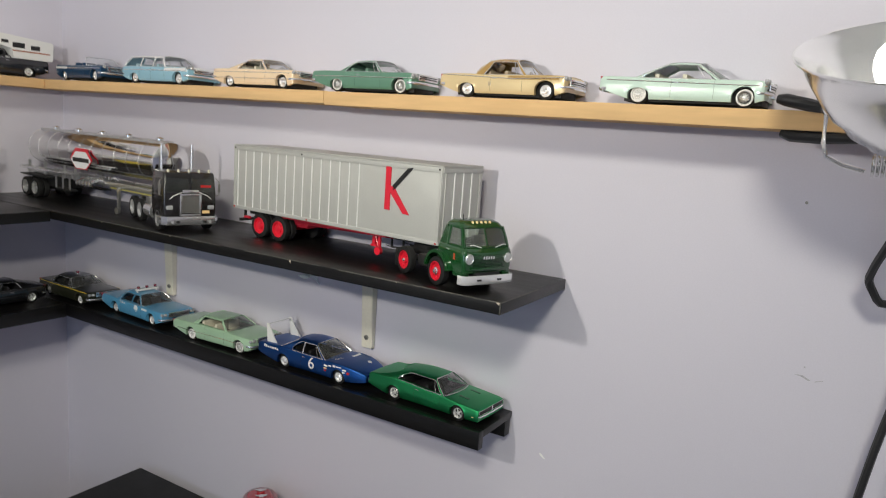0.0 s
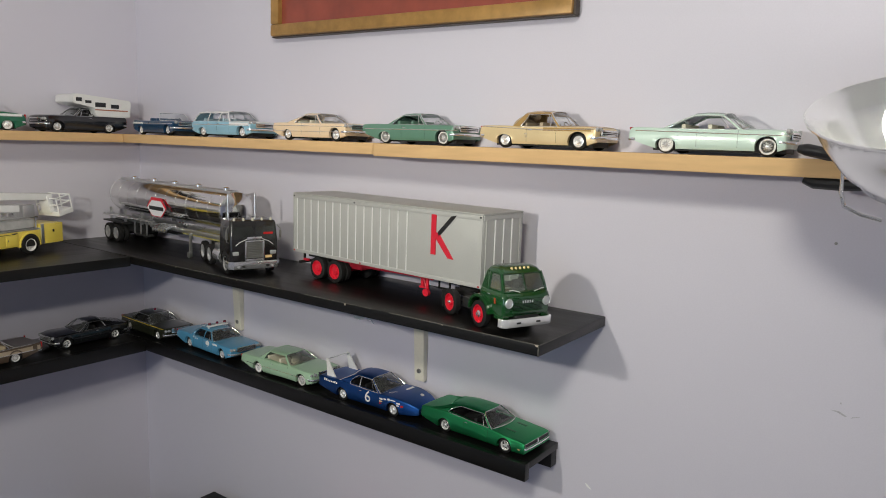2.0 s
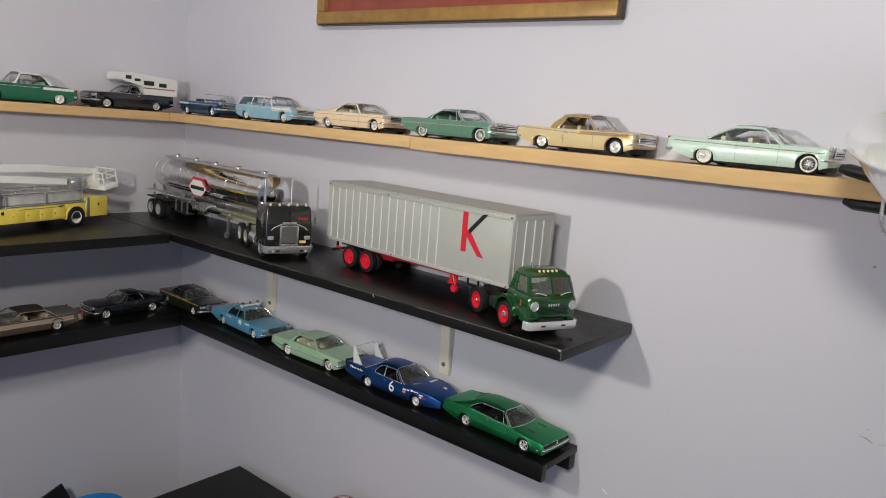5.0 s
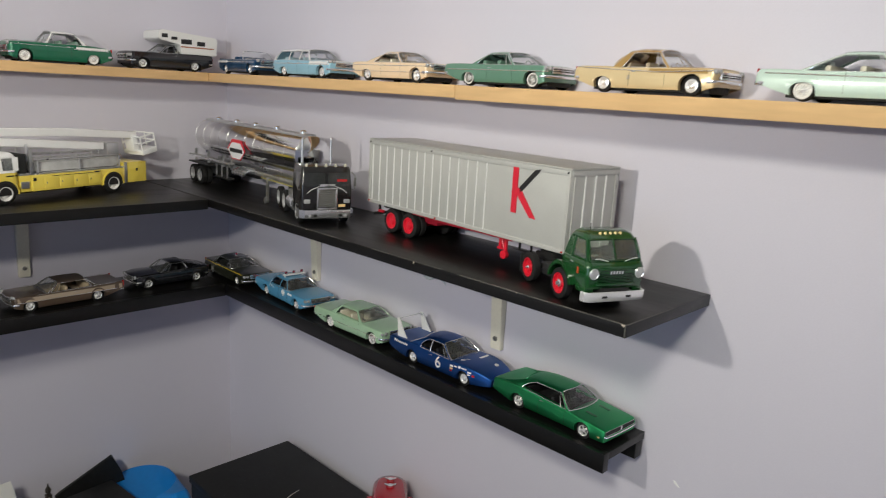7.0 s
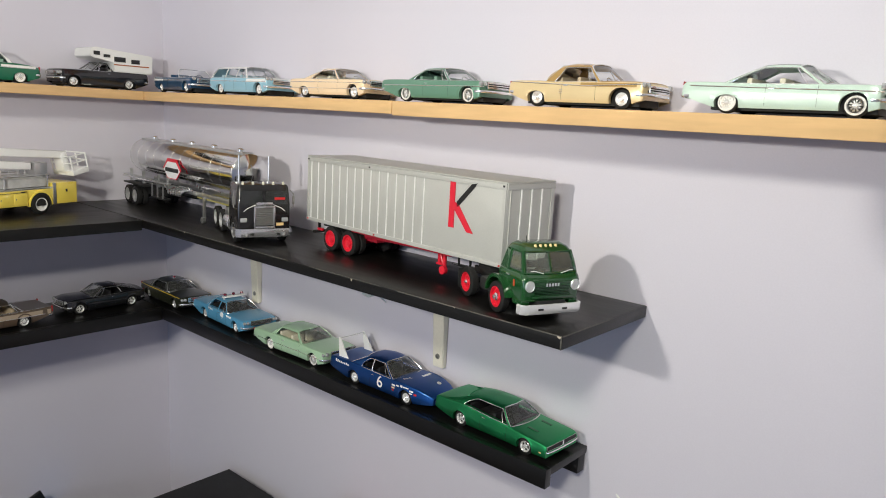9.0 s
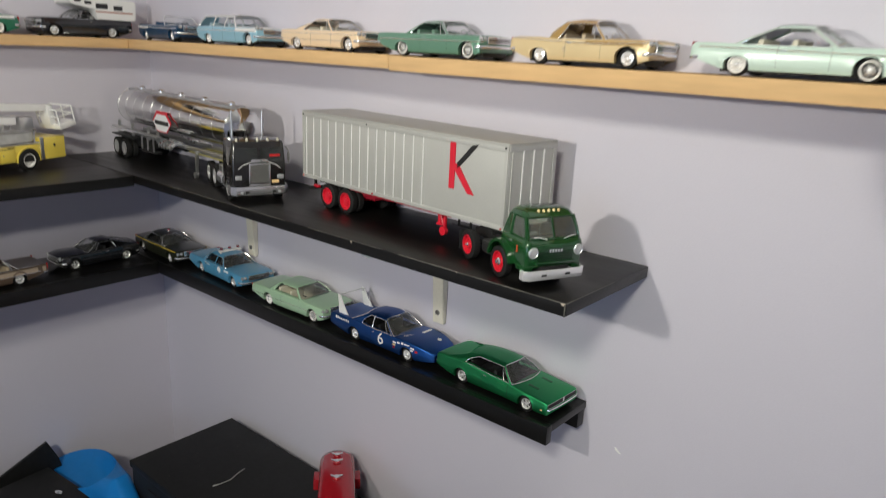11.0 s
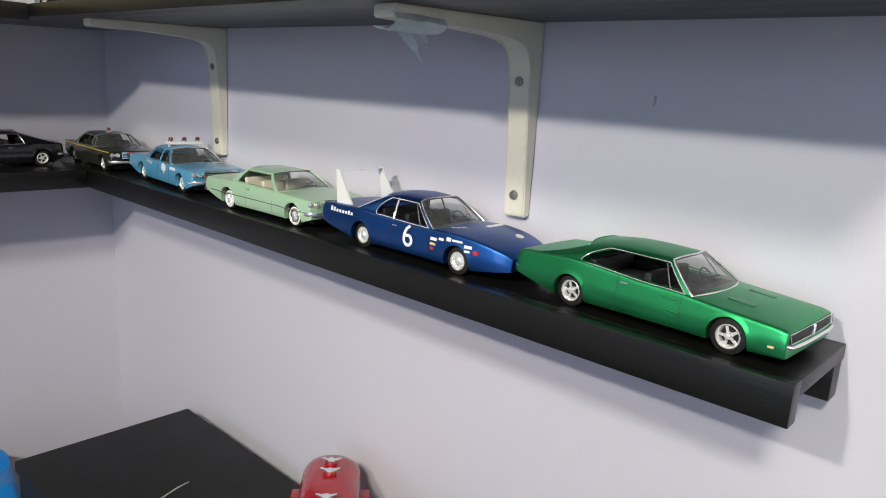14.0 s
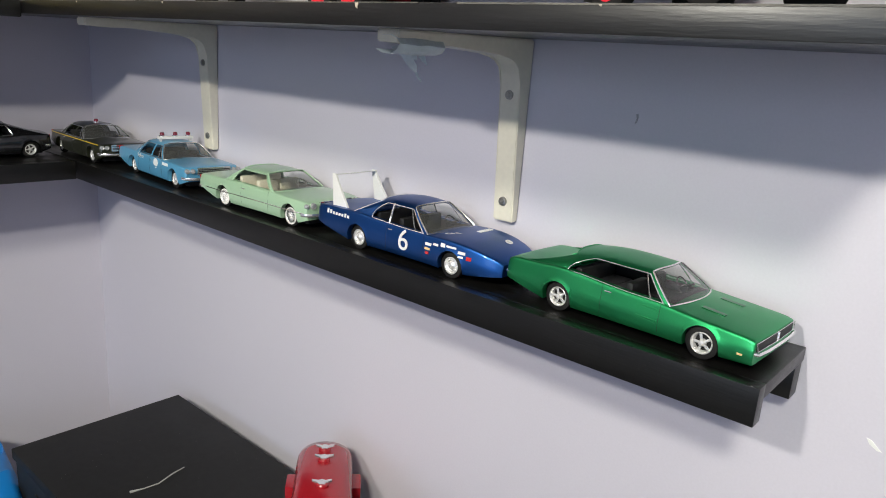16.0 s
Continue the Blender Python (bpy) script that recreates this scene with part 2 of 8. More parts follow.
# top: pine boards, two end to end on the north wall
board("pine_shelf", 0.001, 0.80, TOP_D, TOP_Z, 0.018, PINE, "pale pine shelf board on the wall, holding model cars")
board("pine_shelf", 0.802, 1.545, TOP_D, TOP_Z - 0.0006, 0.0195, PINE, "pale pine shelf board with a lamp clamped to its end")
TURNED = pose(0, 0, 0, 0, 0, 90)
board("pine_shelf", -1.6, -TOP_D - 0.002, TOP_D, TOP_Z, 0.018, PINE, "pale pine shelf board meeting another in the corner", TURNED)
# middle: deep black boards
board("black_shelf", 0.001, MID_END, MID_D, MID_Z, 0.0145, BLACKWOOD, "deep black laminate shelf carrying model trucks, chipped at the corner", thin=0.005)
board("black_shelf", -1.6, -MID_D - 0.002, MID_WD, MID_Z, 0.0185, BLACKWOOD, "deep black laminate shelf carrying a model fire engine", TURNED)


def channel(name, x0, x1, d, m, label):
    """A shallow shelf folded down at the front and the back."""
    ob = tagged(new(name), label, "shelf")
    for nm, b in (("top_board", (-d + 0.012, -0.001, -0.010, 0)), ("front_lip", (-d, -d + 0.0121, -0.025, 0)), ("back_rail", (-0.021, -0.005, -0.033, -0.0098))):
        bm = bmesh.new()
        box(bm, x0, x1, b[0], b[1], LOW_Z + b[2], LOW_Z + b[3], 0.0004)
        part(nm, bm, BLACKWOOD, ob)
    if m is not None:
        ob.matrix_world = m
    return ob


channel("ledge_shelf", 0.001, LOW_END, LOW_D, None, "shallow black ledge shelf, channel shaped, holding model cars")
channel("ledge_shelf", -1.6, -LOW_D - 0.002, LOW_WD, TURNED, "shallow black ledge shelf meeting another in the corner")


def bracket(at, arm, m=Matrix(), leg=0.157, dip=0.004):
    """Cream pressed-metal shelf bracket: wall leg, arm, curved knee, two screws."""
    root = new("shelf_bracket")
    root.matrix_world = m @ pose(*at)
    tagged(root, "cream enamelled metal shelf bracket screwed to the wall", "bracket", "shelf brackets")
    w = 0.0105
    bm = bmesh.new()
    out = [(0, 0), (-arm, -dip), (-arm, -dip - 0.0085), (-arm + 0.026, -dip - 0.0092), (-arm + 0.054, -0.0118), (-0.048, -0.0146), (-0.034, -0.0156), (-0.026, -0.0180), (-0.019, -0.0235), (-0.0162, -0.031), (-0.015, -0.040), (-0.0085, -leg), (0, -leg)]
    slab(bm, [(-w, y, z) for y, z in out], (2 * w, 0, 0))
    bmesh.ops.bevel(bm, geom=list(bm.edges), offset=0.0012, segments=2, affect="EDGES")
    part("bracket_body", bm, BRACKET, root)
    for z, y in ((-0.0465, -0.0148), (0.018 - leg, -0.0100)):
        bm = bmesh.new()
        lathe(bm, [(0.0, -0.0025), (0.002, -0.0024), (0.0023, -0.0015), (0.0038, -0.0012), (0.0042, 0.0), (0.0042, 0.004)], Matrix.Translation((0, y, z)), 12)
        part("screw", bm, STEEL, root, "steel screw head")
    return root


bracket((0.362, -0.0005, MID_Z - 0.0098), 0.163)
bracket((0.843, -0.0005, MID_Z - 0.0098), 0.163)
bracket((-0.436, -0.0005, MID_Z - 0.0190), 0.178, TURNED, 0.158, 0.0)

# ---------------------------------------------------------------- model cars
K = 1 / 26.5  # the models' scale


def wheel_meshes(r, w, kind, parent, rim_mat, whitewall):
    """A tyre with its rim, facing +y, built once per vehicle."""
    bm = bmesh.new()
    lathe(bm, [(r * 0.60, -w / 2), (r * 0.90, -w / 2), (r * 0.985, -w * 0.40), (r, -w * 0.25), (r, w * 0.25), (r * 0.985, w * 0.40), (r * 0.90, w / 2), (r * 0.70, w * 0.53), (r * 0.64, w * 0.42), (r * 0.60, w * 0.02), (0, w * 0.02)], None, 28)
    tyre = part("wheel", bm, TYRE, parent, k=K)
    bm = bmesh.new()
    R = r * 0.66
    if kind == "mag":
        lathe(bm, [(R * 0.88, w * 0.03), (R, w * 0.10), (R * 1.03, w * 0.50), (R * 0.97, w * 0.56), (R * 0.90, w * 0.50), (R * 0.80, w * 0.24), (R * 0.76, w * 0.03)], None, 28, False)
        for i in range(5):
            a = 6.2832 * i / 5
            box(bm, R * 0.12, R * 0.84, -R * 0.125, R * 0.125, 0, w * 0.14, 0.010, Matrix.Rotation(a, 4, "Y") @ pose(0, w * 0.36, 0, 90, 0, 0))
        lathe(bm, [(R * 0.34, w * 0.04), (R * 0.32, w * 0.44), (R * 0.24, w * 0.58), (R * 0.12, w * 0.62), (0, w * 0.62)], None, 14)
    elif kind == "wire":
        lathe(bm, [(R * 0.9, w * 0.03), (R, w * 0.1), (R * 1.03, w * 0.50), (R * 0.97, w * 0.56), (R * 0.90, w * 0.50), (R * 0.80, w * 0.28), (R * 0.77, w * 0.03)], None, 28, False)
        for i in range(20):
            a = 6.2832 * i / 20
            p = Vector((R * 0.90 * math.cos(a), w * 0.42, R * 0.90 * math.sin(a)))
            b = a + (0.5 if i % 2 else -0.5)
            tube(bm, [p, (R * 0.2 * math.cos(b), w * 0.56, R * 0.2 * math.sin(b))], 0.015, 4)
        lathe(bm, [(R * 0.30, w * 0.1), (R * 0.26, w * 0.52), (R * 0.14, w * 0.66), (0, w * 0.68)], None, 12)
    elif kind == "truck":
        lathe(bm, [(R, -w * 0.1), (R * 1.02, w * 0.5), (R * 0.92, w * 0.50), (R * 0.86, w * 0.14), (R * 0.54, w * 0.08), (R * 0.44, w * 0.12), (R * 0.36, w * 0.34), (R * 0.2, w * 0.38), (0, w * 0.38)], None, 24)
        for i in range(8):
            a = 6.2832 * i / 8
            lathe(bm, [(0.03, 0), (0.03, w * 0.12), (0, w * 0.12)], Matrix.Rotation(a, 4, "Y") @ Matrix.Translation((R * 0.56, w * 0.08, 0)), 6)
    else:
        lathe(bm, [(R, 0), (R * 1.02, w * 0.50), (R * 0.88, w * 0.54), (R * 0.80, w * 0.40), (R * 0.62, w * 0.46), (R * 0.52, w * 0.40), (R * 0.30, w * 0.50), (R * 0.22, w * 0.60), (0, w * 0.64)], None, 24)
        for i in range(12):
            a = 6.2832 * i / 12
            box(bm, R * 0.6, R * 0.84, -R * 0.03, R * 0.03, 0, w * 0.07, 0.0, Matrix.Rotation(a, 4, "Y") @ pose(0, w * 0.46, 0, 90, 0, 0))
    rim = part("rim", bm, rim_mat, tyre, k=K)
    ring = None
    if whitewall:
        bm = bmesh.new()
        lathe(bm, [(r * 0.67, w * 0.50), (r * 0.68, w * 0.545), (r * 0.80, w * 0.54), (r * 0.81, w * 0.50)], None, 24)
        ring = part("whitewall", bm, WHITEWALL, tyre, "white tyre band", k=K)
    return tyre, rim, ring


def put_wheels(meshes, root, places):
    """Places: (x, y, z, facing) in real metres; facing +1 is the vehicle's left."""
    tyre, rim, ring = meshes
    first = True
    for x, y, z, side in places:
        m = pose(x * K, y * K, z * K, 0, 0, 0 if side > 0 else 180)
        if first:
            tyre.matrix_local = m
            first = False
            continue
        t = share("wheel", tyre, root, m)
        share("rim", rim, t, Matrix())
        if ring:
            share("whitewall", ring, t, Matrix())


def smooth_curve(xs, ys):
    """A monotone cubic through the points: no overshoot, no kinks."""
    xs, ys = np.array(xs, float), np.array(ys, float)
    h = np.diff(xs)
    d = np.diff(ys) / h
    m = np.zeros(len(xs))
    m[0], m[-1] = d[0], d[-1]
    for i in range(1, len(xs) - 1):
        if d[i - 1] * d[i] > 0:
            w1, w2 = 2 * h[i] + h[i - 1], h[i] + 2 * h[i - 1]
            m[i] = (w1 + w2) / (w1 / d[i - 1] + w2 / d[i])

    def at(x):
        x = min(max(x, xs[0]), xs[-1])
        i = min(int(np.searchsorted(xs, x, side="right")) - 1, len(h) - 1)
        t = (x - xs[i]) / h[i]
        return float(ys[i] * (1 + 2 * t) * (1 - t) ** 2 + m[i] * h[i] * t * (1 - t) ** 2 + ys[i + 1] * t * t * (3 - 2 * t) + m[i + 1] * h[i] * t * t * (t - 1))

    return at


class Shape:
    """The outer form of a car body, in real metres, x forward from the wheelbase's middle. prof rows: x, height of the middle, height of the shoulder, width."""

    def __init__(self, wb, prof, base=0.165, r=0.290, arch=0.345, rear_arch=None, half=0.95, tuck=0.955, crease=0.5, low=0.905, arch_high=1.0, rear_high=None, bow=0.15, nose=0.86, tail=0.95,
                 chin=0.26, kick=0.30, line=None):
        self.wb, self.base, self.r, self.arch = wb, base, r, arch
        self.rear_arch = rear_arch or arch
        self.half, self.arch_high, self.bow, self.chin, self.kick, self.tuck = half, arch_high, bow, chin, kick, tuck
        self.rear_high = rear_high or arch_high
        self.px = [wb / 2 + (p[0] - wb / 2) * nose if p[0] > wb / 2 else -wb / 2 + (p[0] + wb / 2) * tail if p[0] < -wb / 2 else p[0] for p in prof]
        self.curves = [smooth_curve(self.px, [p[i] * (low if i < 3 else 1) for p in prof]) for i in (1, 2, 3)]
        self.x0, self.x1 = self.px[0], self.px[-1]
        self.side = smooth_curve([-0.4, 0.0, 0.10, crease, 0.5 + crease / 2, 1.0], [0.90, 0.945, 0.975, 1.0, 0.5 + tuck / 2 + 0.004, tuck])
        self.line = line
        self.hole = None

    def val(self, i, x):
        return self.curves[i](x)

    def bottom(self, x):
        b = self.base + self.chin * max(0, (x - self.wb / 2 - 0.33)) + self.kick * max(0, (-x - self.wb / 2 - 0.33))
        for xw, R, hi in ((self.wb / 2, self.arch, self.arch_high), (-self.wb / 2, self.rear_arch, self.rear_high)):
            d = abs(x - xw)
            if d <= R:
                b = max(b, self.r + math.sqrt(max(0, R * R - d * d)) * hi)
        return b

    def bent(self, x, y):
        """Ends rounded in plan."""
        f = max(0.0, (x - self.x1 + 0.55) / 0.55) - 0.75 * max(0.0, (self.x0 + 0.5 - x) / 0.5)
        return x - f * self.bow * (y / self.half) ** 2

    def flank(self, x, z):
        """Half width of the side at height z, with rolled lips over the wheels and one pressed line."""
        zs = self.val(1, x)
        y = self.half * self.val(2, x) * self.side((z - self.base) / max(0.05, zs - self.base))
        for xw, R, hi in ((self.wb / 2, self.arch, self.arch_high), (-self.wb / 2, self.rear_arch, self.rear_high)):
            if z > self.r - 0.02:
                d = math.hypot(x - xw, (z - self.r) / hi) - R
                if -0.01 < d < 0.07:
                    y += 0.014 * (1 - max(d, 0) / 0.07)
        if self.line:
            y += 0.010 * math.exp(-((z - self.line) / 0.022) ** 2)
        return y

    def shoulder(self, x):
        return self.half * self.val(2, x) * self.tuck - 0.05

    def section(self, x):
        zc, zs = self.val(0, x), self.val(1, x)
        b = self.bottom(x)
        top = max(zs - 0.05, b + 0.03)
        out = [(self.flank(x, b) * 0.86, b + 0.004)]
        out += [(self.flank(x, b + (top - b) * f), b + (top - b) * f) for f in (0, 0.035, 0.12, 0.25, 0.38, 0.5, 0.62, 0.74, 0.86, 0.94, 1.0)]
        e, ys = out[-1][0], self.shoulder(x)
        zs = max(zs, top + 0.02)
        out += [(e - (e - ys) * 0.16, top + (zs - top) * 0.52), (e - (e - ys) * 0.48, top + (zs - top) * 0.86), (ys, zs)]
        out += [(ys * f, zs + (zc - zs) * (1 - f ** 2.0) + self.round_up(f)) for f in (0.86, 0.62, 0.34, 0)]
        return out

    def round_up(self, f):
        return 0.012 * (1 - f * f)

    def skin(self, x, z):
        return self.flank(x, max(z, self.bottom(x)))

    def body(self):
        xs = set(np.linspace(self.x0, self.x1, 46)) | {self.x0 + 0.012, self.x0 + 0.03, self.x1 - 0.012, self.x1 - 0.03}
        for xw, R in ((self.wb / 2, self.arch), (-self.wb / 2, self.rear_arch)):
            xs = {x for x in xs if not R - 0.02 < abs(x - xw) < R + 0.02}
            xs |= {xw + R * math.cos(math.pi * i / 18) for i in range(19)} | {xw - R - 0.003, xw + R + 0.003}
        if self.hole:
            xs = {x for x in xs if min(abs(x - q) for q in self.hole) > 0.008} | set(self.hole)
        keep = []
        for x in sorted(x for x in xs if self.x0 - 1e-6 <= x <= self.x1 + 1e-6):
            if not keep or x - keep[-1] > 0.0025:
                keep.append(x)
        bm = bmesh.new()
        rows = []
        for x in keep:
            s = self.section(x)
            # the very ends roll over
            q = min(x - self.x0, self.x1 - x)
            sh_ = 0.985 if q < 0.006 else 0.995 if q < 0.02 else 1
            mid = s[5][1]
            s = [(y * sh_, mid + (z - mid) * (sh_ * sh_)) for y, z in s]
            rows.append([bm.verts.new((self.bent(x, y), y, z)) for y, z in s] + [bm.verts.new((self.bent(x, y), -y, z)) for y, z in reversed(s[:-1])])
        n, last = len(rows[0]), len(self.section(0)) - 1
        for i, (a, b) in enumerate(zip(rows, rows[1:])):
            xm = (keep[i] + keep[i + 1]) / 2
            for j in range(n - 1):
                if self.hole and self.hole[0] < xm < self.hole[1] and last - 3 <= j < last + 3:
                    continue
                bm.faces.new((a[j], a[j + 1], b[j + 1], b[j]))
        bm.faces.new(rows[0])
        bm.faces.new(list(reversed(rows[-1])))
        return bm


def line_on(sh, x0, x1, z0, z1, side, out=0.006, n=14):
    pts = []
    for i in range(n + 1):
        f = i / n
        x, z = x0 + (x1 - x0) * f, z0 + (z1 - z0) * f
        y = sh.skin(x, z)
        pts.append((sh.bent(x, y), side * (y + out), z))
    return pts


def patch(sh, x0, x1, z0, z1, side, out=0.008):
    """A thin plate lying on the body side."""
    bm = bmesh.new()
    n = 6
    rows = []
    for i in range(n + 1):
        x = x0 + (x1 - x0) * i / n
        face = [(sh.skin(x, z0 + (z1 - z0) * q / 4), z0 + (z1 - z0) * q / 4) for q in range(5)]
        x = sh.bent(x, face[-1][0])
        rows.append([(x, side * (y + out), z) for y, z in face] + [(x, side * (face[-1][0] - 0.01), z1), (x, side * (face[0][0] - 0.01), z0)])
    loft(bm, rows)
    return bm


def deck_panel(sh, x0, x1, lift=0.012, n=16):
    """A panel that lies on the bonnet or the boot, out to the shoulders."""
    bm = bmesh.new()
    rows = []
    for i in range(n + 1):
        x = x0 + (x1 - x0) * i / n
        top = [q for q in sh.section(x) if q[1] >= sh.val(1, x) - 0.030 or q[0] < sh.shoulder(x) + 1e-6][-6:]
        top = [(sh.bent(x, y), y, z + lift) for y, z in top]
        full = top + [(a, -y, z) for a, y, z in reversed(top[:-1])]
        rows.append(full + [(a, y * 0.98, z - lift - 0.012) for a, y, z in reversed(full)])
    loft(bm, rows)
    return bm


def car(name, label, sh, body_mat, place, gh=None, roof_mat=None, rim="cap", rim_mat=None, whitewall=False, seat=None, grille=None, lights=(), tails=(),
        strips=(), bumper=0.32, tyre_w=0.19, posts=(), glass=None, side_glass=False, k_group="model cars", seam=True, bars=True, bump_h=0.085):
    """A model car: body, roof, glass, pillars, wheels, bumpers, lights and trim."""
    root = new(name)
    root.matrix_world = place
    tagged(root, label, "model car", k_group)
    P = lambda nm, bm, m, lb="", parent=None, **kw: part(nm, bm, m, parent or root, lb, k=K, **kw)
    if gh:
        lo = max(gh["rb"] + 0.22, -sh.wb / 2 - 0.35) if not gh.get("open") else gh["cb"]
        sh.hole = (lo, gh["wb"] + 0.02)
    P("body", sh.body(), body_mat, sharp=40)
    # chassis fills the wheel tunnels
    bm = bmesh.new()
    wi = sh.half * 0.66
    box(bm, -sh.wb / 2 - 0.5, sh.wb / 2 + 0.45, -wi, wi, max(0.08, sh.base - 0.06), 0.56, 0.02)
    P("chassis", bm, CHASSIS)
    # axles make the wheels meet the chassis
    r = sh.r
    wy = sh.half * 0.955 - tyre_w / 2 - 0.045
    put_wheels(wheel_meshes(r, tyre_w, rim, root, rim_mat or RIM, whitewall), root,
               [(sx * sh.wb / 2, sy * wy, r, sy) for sx in (1, -1) for sy in (1, -1)])
    if gh:
        greenhouse(root, sh, gh, roof_mat or body_mat, seat or DARK, glass or GLASS, posts, side_glass)
    if grille:
        hw, z0, z1 = grille
        bm = bmesh.new()
        ys = [hw * q / 4 for q in range(-4, 5)]
        fx = lambda y: sh.bent(sh.x1, y)
        loft(bm, [[(fx(y) - 0.05, y, z0), (fx(y) + 0.012, y, z0), (fx(y) + 0.012, y, z1), (fx(y) - 0.05, y, z1)] for y in ys])
        P("grille", bm, DARK, "dark grille")
        bm = bmesh.new()
        n = max(2, int((z1 - z0) / 0.05))
        for z, t in [(z0 + (z1 - z0) * (i + 0.5) / n, 0.012) for i in range(n)] + [(z1, 0.016), (z0, 0.012)]:
            loft(bm, [[(fx(y), y, z - t), (fx(y) + 0.026, y, z - t), (fx(y) + 0.026, y, z + t), (fx(y), y, z + t)] for y in ys])
        for s in (-1, 1):
            box(bm, fx(hw), fx(hw) + 0.03, s * hw - 0.015, s * hw + 0.015, z0, z1)
        if bars:
            P("grille_trim", bm, CHROME)
        else:
            bm.free()
    for y, z, rr in lights:
        rr *= 0.82
        for s in (-1, 1):
            bm = bmesh.new()
            m = Matrix.Translation((sh.bent(sh.x1, y) + 0.004, s * y, z)) @ Matrix.Rotation(radians(-90), 4, "Z")
            lathe(bm, [(rr * 1.25, -0.05), (rr * 1.25, 0.02), (rr * 1.05, 0.035), (rr * 1.0, 0.02), (rr * 0.6, 0.035), (0, 0.042)], m, 14)
            P("headlight", bm, LENS)
    for y, z, hy, hz in tails:
        for s in (-1, 1):
            bm = bmesh.new()
            box(bm, sh.bent(sh.x0, y + hy) - 0.004, sh.bent(sh.x0, y) + 0.05, s * y - hy, s * y + hy, z - hz, z + hz, 0.008)
            P("tail_light", bm, REDLENS)
    if bumper:
        for nm, xe, sg, zz in (("front_bumper", sh.x1, 1, 0.42), ("rear_bumper", sh.x0, -1, 0.43)):
            bm = bmesh.new()
            w = sh.half * 0.97
            pts = [(xe - sg * bumper, -w - 0.008, zz), (xe - sg * 0.18, -w * 0.985 - 0.006, zz), (xe - sg * 0.08, -w * 0.90, zz), (xe + sg * 0.035, -w * 0.5, zz), (xe + sg * 0.045, 0, zz)]
            pts = pts + [(x, -y, z) for x, y, z in reversed(pts[:-1])]
            sweep(bm, pts if sg > 0 else list(reversed(pts)), 0.04, bump_h)
            for s in (-1, 1):
                box(bm, xe - sg * 0.15, xe + sg * 0.06, s * 0.45 - 0.03, s * 0.45 + 0.03, zz - 0.03, zz + 0.03)
            P(nm, bm, CHROME, "chrome bumper")
    for x0, x1, z0, z1, rad, m in strips:
        for s in (-1, 1):
            bm = bmesh.new()
            tube(bm, line_on(sh, x0, x1, z0, z1, s), rad, 5)
            P("side_trim", bm, m)
    if seam and gh:
        for s in (-1, 1):
            for x in gh["door"]:
                bm = bmesh.new()
                zt = sh.val(1, x) - 0.02
                tube(bm, [(x, s * (sh.skin(x, z) + 0.001), z) for z in np.linspace(sh.base + 0.08, zt, 6)], 0.0038, 4)
                P("door_seam", bm, CHASSIS)
            for x in gh["door"][1:]:
                bm = bmesh.new()
                zt = sh.val(1, x) - 0.12
                y = s * (sh.skin(x + 0.12, zt) + 0.012)
                box(bm, x + 0.06, x + 0.20, y - 0.012, y + 0.012, zt - 0.012, zt + 0.012, 0.005)
                P("door_handle", bm, CHROME)
    return root


def thicken(bm, d):
    """Give an open sheet an inner side and a rim."""
    bm.normal_update()
    if sum(f.normal.z * f.calc_area() for f in bm.faces) < 0:
        bmesh.ops.reverse_faces(bm, faces=bm.faces)
        bm.normal_update()
    faces, rim = list(bm.faces), [e for e in bm.edges if e.is_boundary]
    inner = {v: bm.verts.new(v.co - d * v.normal) for v in list(bm.verts)}
    for f in faces:
        bm.faces.new([inner[v] for v in reversed(f.verts)])
    for e in rim:
        a, b = e.verts
        bm.faces.new((a, b, inner[b], inner[a]))


